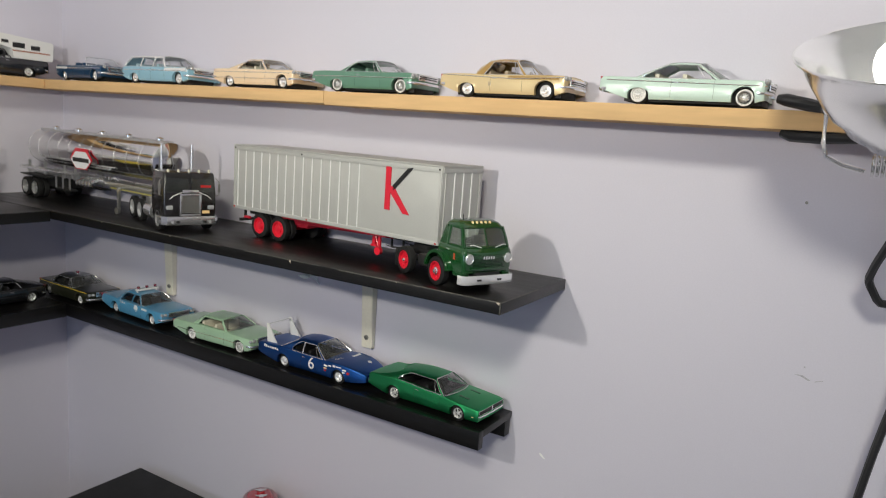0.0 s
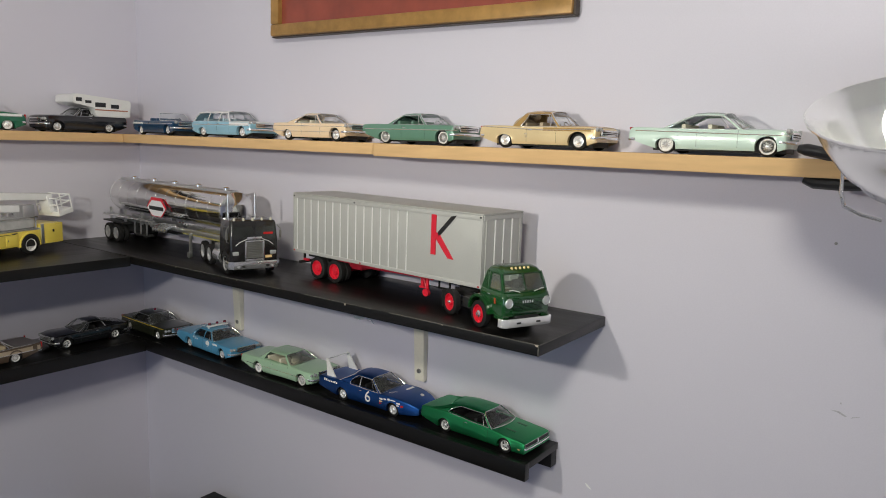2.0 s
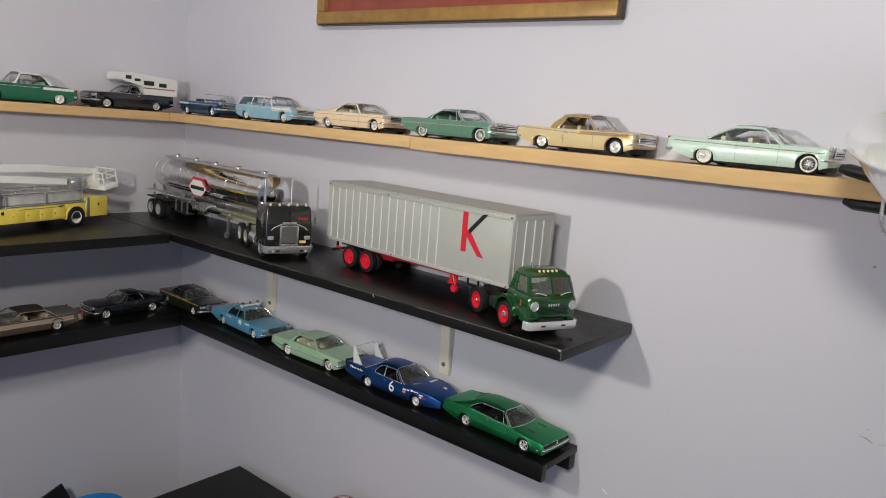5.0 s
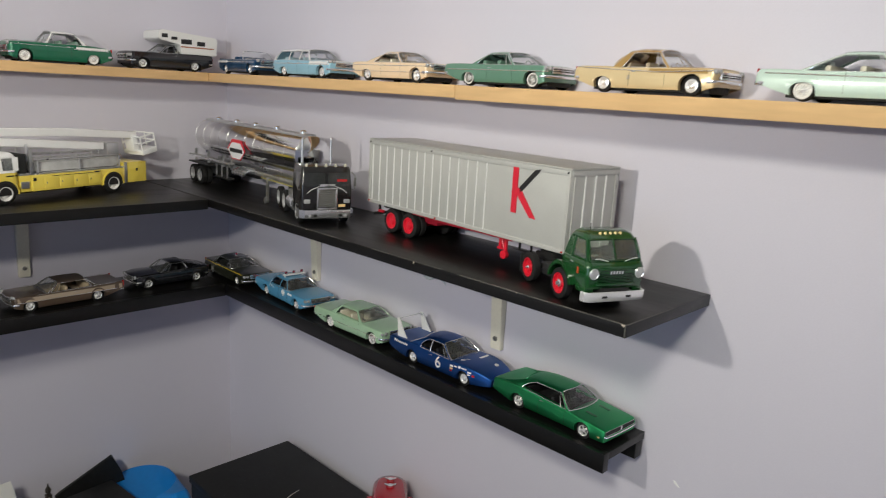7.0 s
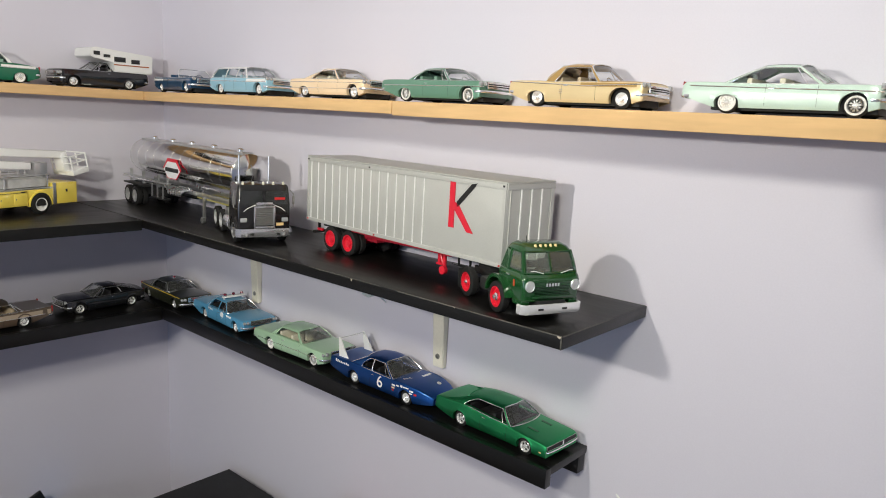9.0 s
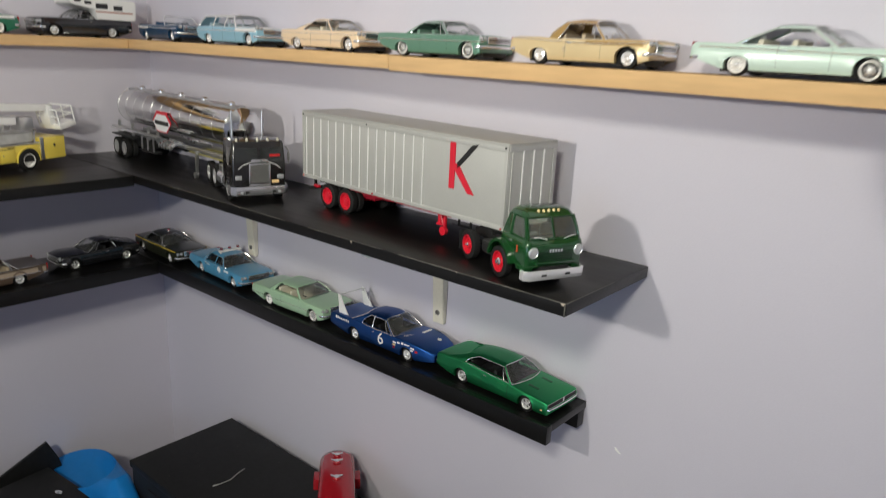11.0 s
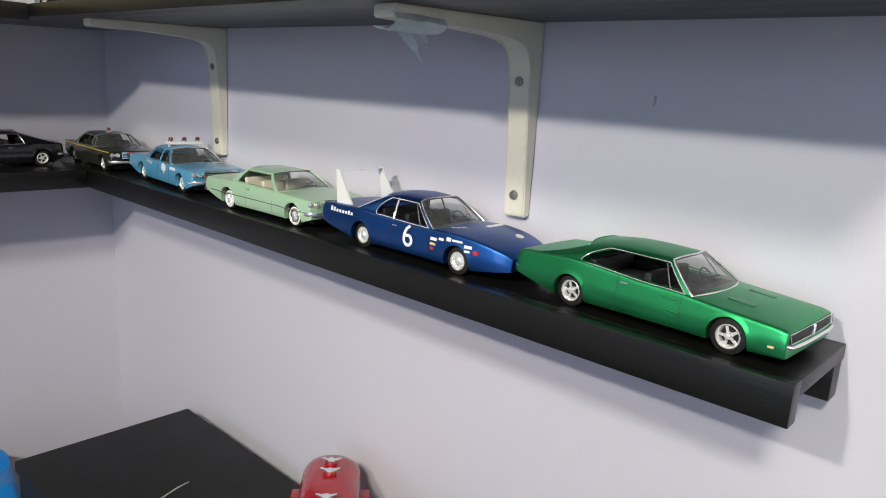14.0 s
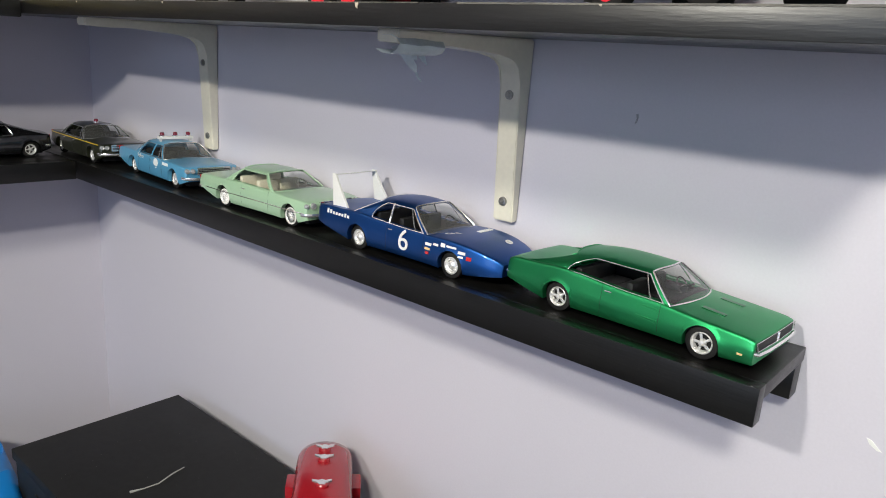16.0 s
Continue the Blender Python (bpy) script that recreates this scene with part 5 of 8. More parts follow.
def axle_wheels(root, r, w, rim_mat, xs, y, dual, kind="truck"):
    places = []
    for x in xs:
        for s in (1, -1):
            places.append((x, s * y, r, s))
            if dual:
                places.append((x, s * (y - w * 1.15), r, s))
    put_wheels(wheel_meshes(r, w, kind, root, rim_mat, False), root, places)


# ---- green tractor with the red-wheeled box trailer
TRUCKGREEN = paint("dark_green_gloss", (0.007, 0.060, 0.013), 0.0, 0.16, 0.9)
WHEELRED = mat("red_wheel_plastic", (0.62, 0.012, 0.03), 0.35, coat=0.3, grain=300, vary=0.08)
TINT = mat("tinted_window", (0.022, 0.024, 0.023), 0.10, coat=1.0, grain=200, vary=0.3)
SILVER = mat("silver_trailer_paint", (0.50, 0.50, 0.47), 0.42, 0.3, grain=500, vary=0.05, wide=30)
RIB = mat("bright_trailer_rib", (0.80, 0.80, 0.78), 0.4, 0.2, grain=300, vary=0.06)
REDFRAME = mat("red_frame_plastic", (0.40, 0.012, 0.03), 0.4, grain=300, vary=0.12)

tractor = tagged(new("model_tractor_truck"), "dark green cab-over truck tractor model with red wheels", "model truck")
tractor.matrix_world = pose(1.127, -0.160, MID_Z, 0, 0, -24) @ Matrix.Diagonal((1, 0.95, 1, 1))
P = truck_part(tractor)
bm = bmesh.new()
loft(bm, [rounded(-1.50, -0.10, 0.98, 0.10, 0.62), rounded(-1.52, -0.06, 1.02, 0.14, 0.80), rounded(-1.54, -0.03, 1.04, 0.18, 1.20), rounded(-1.54, -0.09, 1.03, 0.18, 1.34), rounded(-1.52, -0.14, 1.00, 0.17, 1.40), rounded(-1.50, -0.17, 0.97, 0.16, 1.415)])
cab = P("cab", bm, TRUCKGREEN, "dark green cab")
bm = bmesh.new()
loft(bm, [rounded(-1.32, -0.40, 0.895, 0.17, 1.965), rounded(-1.31, -0.44, 0.90, 0.17, 2.02), rounded(-1.28, -0.54, 0.84, 0.18, 2.12), rounded(-1.20, -0.72, 0.70, 0.18, 2.20)])
P("cab_roof", bm, TRUCKGREEN, "", cab)
bm = bmesh.new()
for y0, y1, z0, z1 in ((-0.85, 0.85, 1.39, 1.52), (-0.80, 0.80, 1.90, 2.02), (-0.82, -0.62, 1.52, 1.90), (0.62, 0.82, 1.52, 1.90)):  # round a rear window
    x0, x1 = -1.50 + (z0 - 1.39) * 0.317, -1.50 + (z1 - 1.39) * 0.317
    slab(bm, [(x0, y0, z0), (x0, y1, z0), (x1, y1, z1), (x1, y0, z1)], (0.05, 0, 0))
P("cab_back", bm, TRUCKGREEN, "", cab)
for s in (-1, 1):
    for nm, pts, r in (("front_pillar", [(-0.235, s * 0.935, 1.39), (-0.34, s * 0.90, 1.70), (-0.475, s * 0.845, 2.01)], 0.050), ("door_pillar", [(-0.99, s * 0.965, 1.39), (-0.99, s * 0.93, 1.70), (-0.99, s * 0.875, 2.01)], 0.048)):
        bm = bmesh.new()
        tube(bm, pts, r, 8)
        P(nm, bm, TRUCKGREEN, "", cab)
for s in (-1, 1):
    bm = bmesh.new()
    slab(bm, [(-0.99, s * 0.985, 1.39), (-1.50, s * 0.93, 1.39), (-1.31, s * 0.83, 2.00), (-0.99, s * 0.895, 2.00)], (0, -s * 0.06, 0))
    P("quarter_panel", bm, TRUCKGREEN, "", cab)
    bm = bmesh.new()
    box(bm, -0.99, -0.25, s * 0.955 - 0.03, s * 0.955 + 0.03, 1.39, 1.47, 0.015)
    P("window_sill", bm, TRUCKGREEN, "", cab)
    bm = bmesh.new()
    box(bm, -0.96, -0.78, s * 1.045 - 0.02, s * 1.045 + 0.02, 1.26, 1.30, 0.008)
    P("door_handle", bm, CHROME, "bright door handle", cab)
bm = bmesh.new()
tube(bm, [(-0.135, 0, 1.40), (-0.26, 0, 1.70), (-0.395, 0, 2.01)], 0.032, 6)
P("screen_post", bm, TRUCKGREEN, "", cab)
one_box(P, "dashboard", CHASSIS, (-0.50, -0.24, -0.88, 0.88, 1.38, 1.48), 0.03, "", cab)
for y in (-0.45, 0.45):
    bm = bmesh.new()
    box(bm, -1.25, -1.12, y - 0.26, y + 0.26, 1.38, 1.62, 0.04)
    P("seat", bm, DARK, "", cab)
bm = bmesh.new()
m = Matrix.Translation((-0.62, 0.45, 1.52)) @ Matrix.Rotation(radians(-60), 4, "Y")
tube(bm, [m @ Vector((0, 0.22 * math.cos(6.2832 * i / 16), 0.22 * math.sin(6.2832 * i / 16))) for i in range(17)], 0.016, 5, False)
tube(bm, [m @ Vector((0, -0.22, 0)), m @ Vector((0, 0.22, 0))], 0.012, 4)
P("steering_wheel", bm, CHASSIS, "", cab)
# glass set into the cab faces
PALEPANE = clear("cab_window", (0.80, 0.86, 0.80), 0.06, 0.07)
def cab_pane(nm, pts, d, m=TINT, parent=None):
    bm = bmesh.new()
    slab(bm, pts, d)
    bmesh.ops.bevel(bm, geom=list(bm.edges), offset=0.006, segments=1, affect="EDGES")
    return P(nm, bm, m, "", parent or cab)


for s in (-1, 1):
    cab_pane("windscreen_half", [(-0.150, s * 0.012, 1.41), (-0.20, s * 0.91, 1.41), (-0.445, s * 0.82, 2.00), (-0.400, s * 0.012, 2.00)], (0.012, 0, 0.005), PALEPANE)
    cab_pane("side_window", [(-0.27, s * 0.94, 1.41), (-0.97, s * 0.955, 1.41), (-0.97, s * 0.868, 2.00), (-0.50, s * 0.855, 2.00)], (0, s * 0.012, 0.003), PALEPANE)
    bm = bmesh.new()
    tube(bm, [(-0.09, s * 0.30, 1.42), (-0.10, s * 0.62, 1.50), (-0.12, s * 0.74, 1.49)], 0.014, 5)
    P("wiper", bm, WHITE)
    bm = bmesh.new()
    lathe(bm, [(0.155, -0.06), (0.165, 0.03), (0.145, 0.05), (0.125, 0.03), (0.07, 0.05), (0, 0.055)], Matrix.Translation((-0.03, s * 0.80, 1.08)) @ Matrix.Rotation(radians(-90), 4, "Z"), 20)
    P("headlight", bm, LENS, "round chrome-rimmed headlight")
    bm = bmesh.new()
    arch(bm, -1.40, 0.5, 0.60, 0.07, s * 0.72, s * 1.12, 8, 172)
    P("wheel_arch", bm, TRUCKGREEN)
    bm = bmesh.new()
    arch(bm, -1.40, 0.5, 0.57, 0.05, s * 1.05, s * 1.14, 8, 172)
    P("arch_lip", bm, TRUCKGREEN)
    one_box(P, "door_step", TRUCKGREEN, (-0.62, -0.12, s * 0.70 if s > 0 else -1.0, s * 1.0 if s > 0 else -0.70, 0.50, 0.66), 0.03)
    one_box(P, "door_badge", paint("orange_badge", (0.45, 0.06, 0.02), 0.0, 0.4), (-0.56, -0.48, s * 1.04 - 0.01, s * 1.04 + 0.01, 1.00, 1.20), 0.0, "small orange badge")
    bm = bmesh.new()
    tube(bm, [(-0.17, s * 0.90, 1.425), (-0.29, s * 0.86, 1.71), (-0.425, s * 0.80, 1.985), (-0.395, 0, 1.995)], 0.034, 6)
    tube(bm, [(-0.135, 0, 1.42), (-0.17, s * 0.90, 1.425)], 0.034, 6)
    P("screen_trim", bm, TRUCKGREEN, "", cab)
bm = bmesh.new()
for i in range(7):
    box(bm, -0.07, -0.015, -0.62, 0.62, 0.80 + i * 0.045, 0.82 + i * 0.045, 0.004)
P("grille", bm, paint("deep_green_grille", (0.006, 0.04, 0.010), 0.0, 0.3), "dark green slatted grille")
bm = bmesh.new()
box(bm, -0.10, 0.005, -0.70, 0.70, 0.735, 0.79, 0.01)
box(bm, -0.10, 0.005, -0.70, 0.70, 1.17, 1.20, 0.01)
P("grille_frame", bm, TRUCKGREEN)
for i in range(5):
    one_box(P, "maker_letter_bar", CHROME, (-0.03, -0.005, -0.24 + i * 0.10, -0.18 + i * 0.10, 1.06, 1.15), 0.0)
bm = bmesh.new()
sweep(bm, [(-0.22, -1.06, 0.42), (-0.05, -1.05, 0.42), (0.04, -0.92, 0.42), (0.05, 0, 0.42), (0.04, 0.92, 0.42), (-0.05, 1.05, 0.42), (-0.22, 1.06, 0.42)], 0.06, 0.28, 0.8)
bump = P("front_bumper", bm, mat("bumper_chrome", (0.88, 0.88, 0.88), 0.22, 0.6, grain=300, vary=0.05), "bright chrome bumper")
for y in (-0.42, 0.42):
    one_box(P, "bumper_slot", CHASSIS, (0.065, 0.085, y - 0.09, y + 0.09, 0.39, 0.45), 0.0, "", bump)
bm = bmesh.new()
box(bm, -0.5, -0.02, -0.5, 0.5, 0.34, 0.64, 0.02)
P("bumper_mount", bm, CHASSIS)
for i in range(5):
    y = -0.36 + i * 0.18
    bm = bmesh.new()
    lathe(bm, [(0.055, 0), (0.05, 0.05), (0.025, 0.08), (0, 0.085)], Matrix.Translation((-0.57, y, 2.10)) @ Matrix.Rotation(radians(70), 4, "X") @ Matrix.Rotation(radians(-90), 4, "Y"), 10)
    P("marker_light", bm, AMBER, "amber roof marker light")
bm = bmesh.new()
tube(bm, [(-1.0, -0.4, 2.18), (-1.0, -0.4, 2.36)], 0.012, 5)
P("aerial", bm, BLACK)
for s in (-1, 1):
    one_box(P, "frame_rail", CHASSIS, (-4.05, -0.4, s * 0.36 - 0.05, s * 0.36 + 0.05, 0.62, 0.84), 0.01)
one_box(P, "fuel_tank", CHASSIS, (-2.72, -2.02, -0.95, -0.48, 0.42, 0.82), 0.10)
one_box(P, "battery_box", CHASSIS, (-2.5, -1.85, 0.48, 0.95, 0.45, 0.80), 0.03)
one_box(P, "fifth_wheel", CHASSIS, (-3.75, -2.95, -0.42, 0.42, 0.82, 0.98), 0.03)
for x in (-1.40, -3.34):
    bm = bmesh.new()
    lathe(bm, [(0.0, -0.9), (0.09, -0.9), (0.09, 0.9), (0.0, 0.9)], Matrix.Translation((x, 0, 0.5)), 8)
    P("axle", bm, CHASSIS)
axle_wheels(tractor, 0.47, 0.27, WHEELRED, (-1.40, -3.34), 0.98, False)
for x, r in ((-1.40, 0.12), (-3.34, 0.06)):
    for s in (-1, 1):
        bm = bmesh.new()
        lathe(bm, [(r, 1.06), (r, 1.10), (r * 0.62, 1.13), (r * 0.55, 1.17), (0, 1.18)], pose(x, 0, 0.5 - 0.03, 0, 0, 0 if s > 0 else 180), 12)
        P("hub_cap", bm, CHROME, "bright hub cap")
for s in (-1, 1):
    one_box(P, "mud_flap", CHASSIS, (-3.94, -3.90, s * 0.92 - 0.16, s * 0.92 + 0.16, 0.18, 0.80), 0.005)

trailer = tagged(new("model_box_trailer"), "silver ribbed box trailer model with red and black letter strokes", "model trailer")
trailer.matrix_world = pose(0.624, -0.0925, MID_Z, 0, 0, -5.4)  # origin at the rear near corner; y runs to the wall
P = truck_part(trailer)
TL, TW, TB, TT = 11.02, 2.40, 1.06, 3.76
body = one_box(P, "box_body", SILVER, (0, TL, 0, TW, TB + 0.10, TT - 0.06), 0.02)
one_box(P, "roof_panel", SILVER, (-0.02, TL + 0.02, -0.015, TW + 0.015, TT - 0.06, TT), 0.03)
one_box(P, "upper_rail", SILVER, (0.0, TL, -0.035, 0.03, TT - 0.24, TT - 0.065), 0.015)
one_box(P, "lower_rail", SILVER, (-0.01, TL + 0.01, -0.035, TW + 0.03, TB, TB + 0.14), 0.015)
n = 22
for i in range(n):
    x = 0.30 + i * (TL - 0.6) / (n - 1)
    if i > 14:
        continue
    one_box(P, "rib", RIB, (x - 0.016, x + 0.016, -0.028, 0.01, TB + 0.14, TT - 0.24), 0.0)
for i in range(5):
    y = 0.18 + i * (TW - 0.36) / 4
    one_box(P, "front_rib", RIB if 0 < i < 4 else SILVER, (TL - 0.01, TL + 0.03, y - 0.025, y + 0.025, TB + 0.14, TT - 0.24), 0.0)
one_box(P, "front_top_rail", SILVER, (TL - 0.02, TL + 0.035, 0.02, TW - 0.02, TT - 0.24, TT - 0.065), 0.01)
for x in (0.04, TL - 0.1):
    one_box(P, "corner_post", SILVER, (x, x + 0.09, -0.04, 0.02, TB, TT - 0.06), 0.01)
for x, z in ((0.12, TT - 0.14), (TL - 0.10, TT - 0.14), (0.12, TB + 0.08), (4.6, TB + 0.06), (TL - 0.1, TB + 0.06), (4.2, TT - 0.14)):
    one_box(P, "corner_light", REDLENS if z < 2 else CHASSIS, (x - 0.035, x + 0.035, -0.055, -0.02, z - 0.03, z + 0.03), 0.0)
# the letter strokes
LBLACK, LRED = mat("black_decal", (0.012, 0.012, 0.012), 0.4, grain=200), mat("red_decal", (0.60, 0.015, 0.035), 0.4, grain=200, vary=0.06)
XK, ZK = 8.55, 0.28
for nm, m, pts in (("red_upright", LRED, [(XK, 1.74), (XK + 0.24, 1.74), (XK + 0.24, 3.26), (XK, 3.26)]), ("black_arm", LBLACK, [(XK + 0.34, 2.62), (XK + 0.98, 3.26), (XK + 1.26, 3.32), (XK + 0.36, 2.42)]),
                   ("red_leg", LRED, [(XK + 0.24, 2.60), (XK + 0.42, 2.54), (XK + 1.14, 1.66), (XK + 0.86, 1.68), (XK + 0.24, 2.36)])):
    bm = bmesh.new()
    slab(bm, [(x, -0.036, z + ZK) for x, z in pts], (0, 0.03, 0))
    P(nm, bm, m)
# the rails' end lengths are black: shade under the box put into their colour
for y in (0.62, 1.64):
    one_box(P, "frame_rail", CHASSIS, (0.4, 2.95, y - 0.05, y + 0.05, 0.82, TB), 0.01)
    bm = bmesh.new()  # the red rail is deep at the bogie and runs out forwards
    slab(bm, [(2.95, y - 0.05, TB), (8.55, y - 0.05, TB), (8.55, y - 0.05, 0.90), (3.6, y - 0.05, 0.78), (2.95, y - 0.05, 0.62)], (0, 0.10, 0))
    P("frame_rail", bm, REDFRAME, "red frame rail")
    one_box(P, "coupler_rail", CHASSIS, (8.55, TL - 1.6, y - 0.05, y + 0.05, 0.90, TB), 0.01)
one_box(P, "belly_panel", REDFRAME, (2.95, 8.55, 0.14, TW - 0.14, 0.97, TB - 0.004), 0.01, "red underside panel")
one_box(P, "bogie_frame", REDFRAME, (0.9, 3.9, 0.672, 1.588, 0.62, 0.82), 0.03)
one_box(P, "rear_bumper", CHASSIS, (0.15, 0.26, 0.2, TW - 0.2, 0.50, 0.62), 0.01)
for y in (0.3, 2.02):
    one_box(P, "bumper_block", WHEELRED, (0.40, 0.72, y - 0.04, y + 0.08, 0.66, 0.76), 0.01, "red bumper block")
for y in (0.5, 1.76):
    one_box(P, "bumper_hanger", CHASSIS, (0.15, 0.24, y - 0.04, y + 0.04, 0.55, TB), 0.0)
y = 0.32
leg = one_box(P, "landing_leg", WHEELRED, (8.08, 8.18, y - 0.05, y + 0.05, 0.44, 0.97), 0.02, "red landing leg")
bm = bmesh.new()
lathe(bm, [(0, -0.07), (0.15, -0.07), (0.15, 0.07), (0, 0.07)], Matrix.Translation((8.13, y - 0.06, 0.42)), 14)
P("foot_wheel", bm, WHEELRED, "", leg)
bm = bmesh.new()
tube(bm, [(7.90, y, 0.98), (8.11, y, 0.50)], 0.035, 6)
P("leg_brace", bm, WHEELRED, "", leg)
one_box(P, "leg_gearbox", WHEELRED, (7.68, 7.82, 0.40, 0.60, 0.56, 0.97), 0.02, "", leg)
one_box(P, "leg_step", WHEELRED, (7.60, 7.90, 0.40, 0.60, 0.52, 0.60), 0.02, "", leg)
for x in (8.04, 8.60):
    one_box(P, "spare_hanger", CHASSIS, (x, x + 0.06, 1.05, 1.11, 0.46, TB), 0.0)
one_box(P, "spare_bar", CHASSIS, (8.10, 8.60, 1.05, 1.11, 0.46, 0.52), 0.0)
for s in (0, 1):
    bm = bmesh.new()
    tube(bm, [(8.1, 0.7 + s, 0.60), (9.2, 0.7 + s, 0.55)], 0.014, 4)
    P("brake_line", bm, CHASSIS)
tw = wheel_meshes(0.50, 0.27, "truck", trailer, WHEELRED, False)
pl = []
for x in (1.68, 2.86):
    pl += [(x, 0.16, 0.5, -1), (x, 0.48, 0.5, -1), (x, TW - 0.16, 0.5, 1), (x, TW - 0.48, 0.5, 1)]
put_wheels(tw, trailer, pl)
for x in (1.68, 2.86):
    bm = bmesh.new()
    lathe(bm, [(0, 0.2), (0.1, 0.2), (0.1, TW - 0.2), (0, TW - 0.2)], Matrix.Translation((x, 0, 0.5)), 8)
    P("axle", bm, REDFRAME)

# ---- black cab-over tractor with the polished tanker
CABBLACK = paint("black_cab_paint", (0.010, 0.009, 0.009), 0.0, 0.25, 0.6)
TANK = mat("polished_tank", (0.80, 0.80, 0.79), 0.10, 1.0, grain=40, vary=0.06, wide=12)
hauler = tagged(new("model_tractor_truck"), "black cab-over truck tractor model with chrome grille and stacks", "model truck")
hauler.matrix_world = pose(0.591, -0.150, MID_Z, 0, 0, -20)
P = truck_part(hauler)
bm = bmesh.new()
loft(bm, [rounded(-1.62, -0.02, 1.08, 0.10, 0.62), rounded(-1.62, 0.0, 1.10, 0.12, 0.9), rounded(-1.62, -0.01, 1.10, 0.12, 1.62), rounded(-1.60, -0.12, 1.06, 0.12, 2.36), rounded(-1.58, -0.18, 1.02, 0.12, 2.46), rounded(-1.50, -0.30, 0.92, 0.12, 2.50)])
cab = P("cab", bm, CABBLACK, "black cab")
for s in (-1, 1):
    cab_pane("windscreen_half", [(0.0, s * 0.06, 1.66), (-0.01, s * 0.98, 1.66), (-0.10, s * 0.94, 2.22), (-0.09, s * 0.06, 2.22)], (0.02, 0, 0.004))
    cab_pane("side_window", [(-0.30, s * 1.085, 1.62), (-1.0, s * 1.085, 1.62), (-1.0, s * 1.055, 2.2), (-0.34, s * 1.055, 2.2)], (0, s * 0.02, 0))
    bm = bmesh.new()
    tube(bm, [(0.03, s * 0.86, 1.38), (0.035, s * 0.70, 1.52), (0.03, s * 0.36, 1.66)], 0.016, 5)
    P("wiper", bm, WHITE)
    one_box(P, "headlight", LENS, (-0.02, 0.03, s * 0.86 - 0.14, s * 0.86 + 0.14, 0.94, 1.12), 0.04, "oval headlight")
    bm = bmesh.new()
    tube(bm, [(-1.74, s * 0.64, 0.9), (-1.74, s * 0.64, 2.3), (-1.74, s * 0.64, 3.55)], [0.055, 0.05, 0.04], 10)
    P("exhaust_stack", bm, ALU, "chrome exhaust stack")
    bm = bmesh.new()
    lathe(bm, [(0.0, -0.48), (0.33, -0.46), (0.36, -0.42), (0.36, 0.42), (0.33, 0.46), (0, 0.48)], Matrix.Translation((-2.16, s * 0.80, 0.66)) @ Matrix.Rotation(radians(90), 4, "Z"), 20)
    P("fuel_tank", bm, CHROME, "polished fuel tank")
    one_box(P, "battery_box", ALU, (-2.5, -1.86, s * 0.80 - 0.26, s * 0.80 + 0.26, 0.96, 1.22), 0.03)
    one_box(P, "frame_rail", CHASSIS, (-5.2, -0.3, s * 0.38 - 0.05, s * 0.38 + 0.05, 0.70, 0.92), 0.01)
    bm = bmesh.new()
    arch(bm, -0.78, 0.52, 0.58, 0.05, s * 0.80, s * 1.11, 5, 175)
    P("wheel_arch", bm, CABBLACK)
    bm = bmesh.new()
    tube(bm, [(-0.10, s * 1.12, 1.5), (-0.08, s * 1.24, 1.55), (-0.08, s * 1.24, 2.10), (-0.15, s * 1.10, 2.25)], 0.02, 5)
    box(bm, -0.10, -0.06, s * 1.24 - 0.05, s * 1.24 + 0.05, 1.66, 2.0, 0.01)
    P("mirror", bm, STEEL)
grille = one_box(P, "grille", mat("grille_mesh", (0.22, 0.22, 0.20), 0.4, 0.7, grain=900, vary=0.4), (-0.02, 0.045, -0.38, 0.38, 0.80, 1.52), 0.0, "chrome mesh grille")
bm = bmesh.new()
for b in ((-0.44, -0.36, 0.68, 1.58), (0.36, 0.44, 0.68, 1.58), (-0.44, 0.44, 1.52, 1.60), (-0.44, 0.44, 0.68, 0.76)):
    box(bm, -0.02, 0.07, b[0], b[1], b[2], b[3], 0.012)
P("grille_surround", bm, CHROME, "", grille)
for i in range(9):
    one_box(P, "grille_bar", CHROME, (0.03, 0.058, -0.36, 0.36, 0.82 + i * 0.078, 0.835 + i * 0.078), 0.0, "", grille)
one_box(P, "maker_plate", CHROME, (0.0, 0.04, -0.34, 0.34, 1.62, 1.76), 0.03, "chrome plate")
one_box(P, "licence_tag", AMBER, (0.0, 0.025, 0.5, 0.80, 0.78, 0.90), 0.0, "small orange tag")
one_box(P, "window_sticker", REDLENS, (-0.045, 0.0, 0.42, 0.86, 1.86, 1.96), 0.0, "small red strip in the window")
bm = bmesh.new()
sweep(bm, [(-0.50, -1.16, 0.50), (-0.05, -1.14, 0.50), (0.12, -0.98, 0.50), (0.14, 0, 0.50), (0.12, 0.98, 0.50), (-0.05, 1.14, 0.50), (-0.50, 1.16, 0.50)], 0.07, 0.34, 0.6)
bump = P("front_bumper", bm, CHROME, "deep chrome bumper")
for y in (-0.55, 0.55):
    one_box(P, "bumper_slot", CHASSIS, (0.165, 0.19, y - 0.07, y + 0.07, 0.40, 0.50), 0.0, "", bump)
    bm = bmesh.new()
    lathe(bm, [(0.06, 0), (0.06, 0.05), (0, 0.06)], Matrix.Translation((0.16, y * 1.4, 0.44)) @ Matrix.Rotation(radians(-90), 4, "Z"), 10)
    P("fog_lamp", bm, LENS, "", bump)
one_box(P, "bumper_mount", CHASSIS, (-0.6, 0.08, -0.6, 0.6, 0.42, 0.66), 0.02)
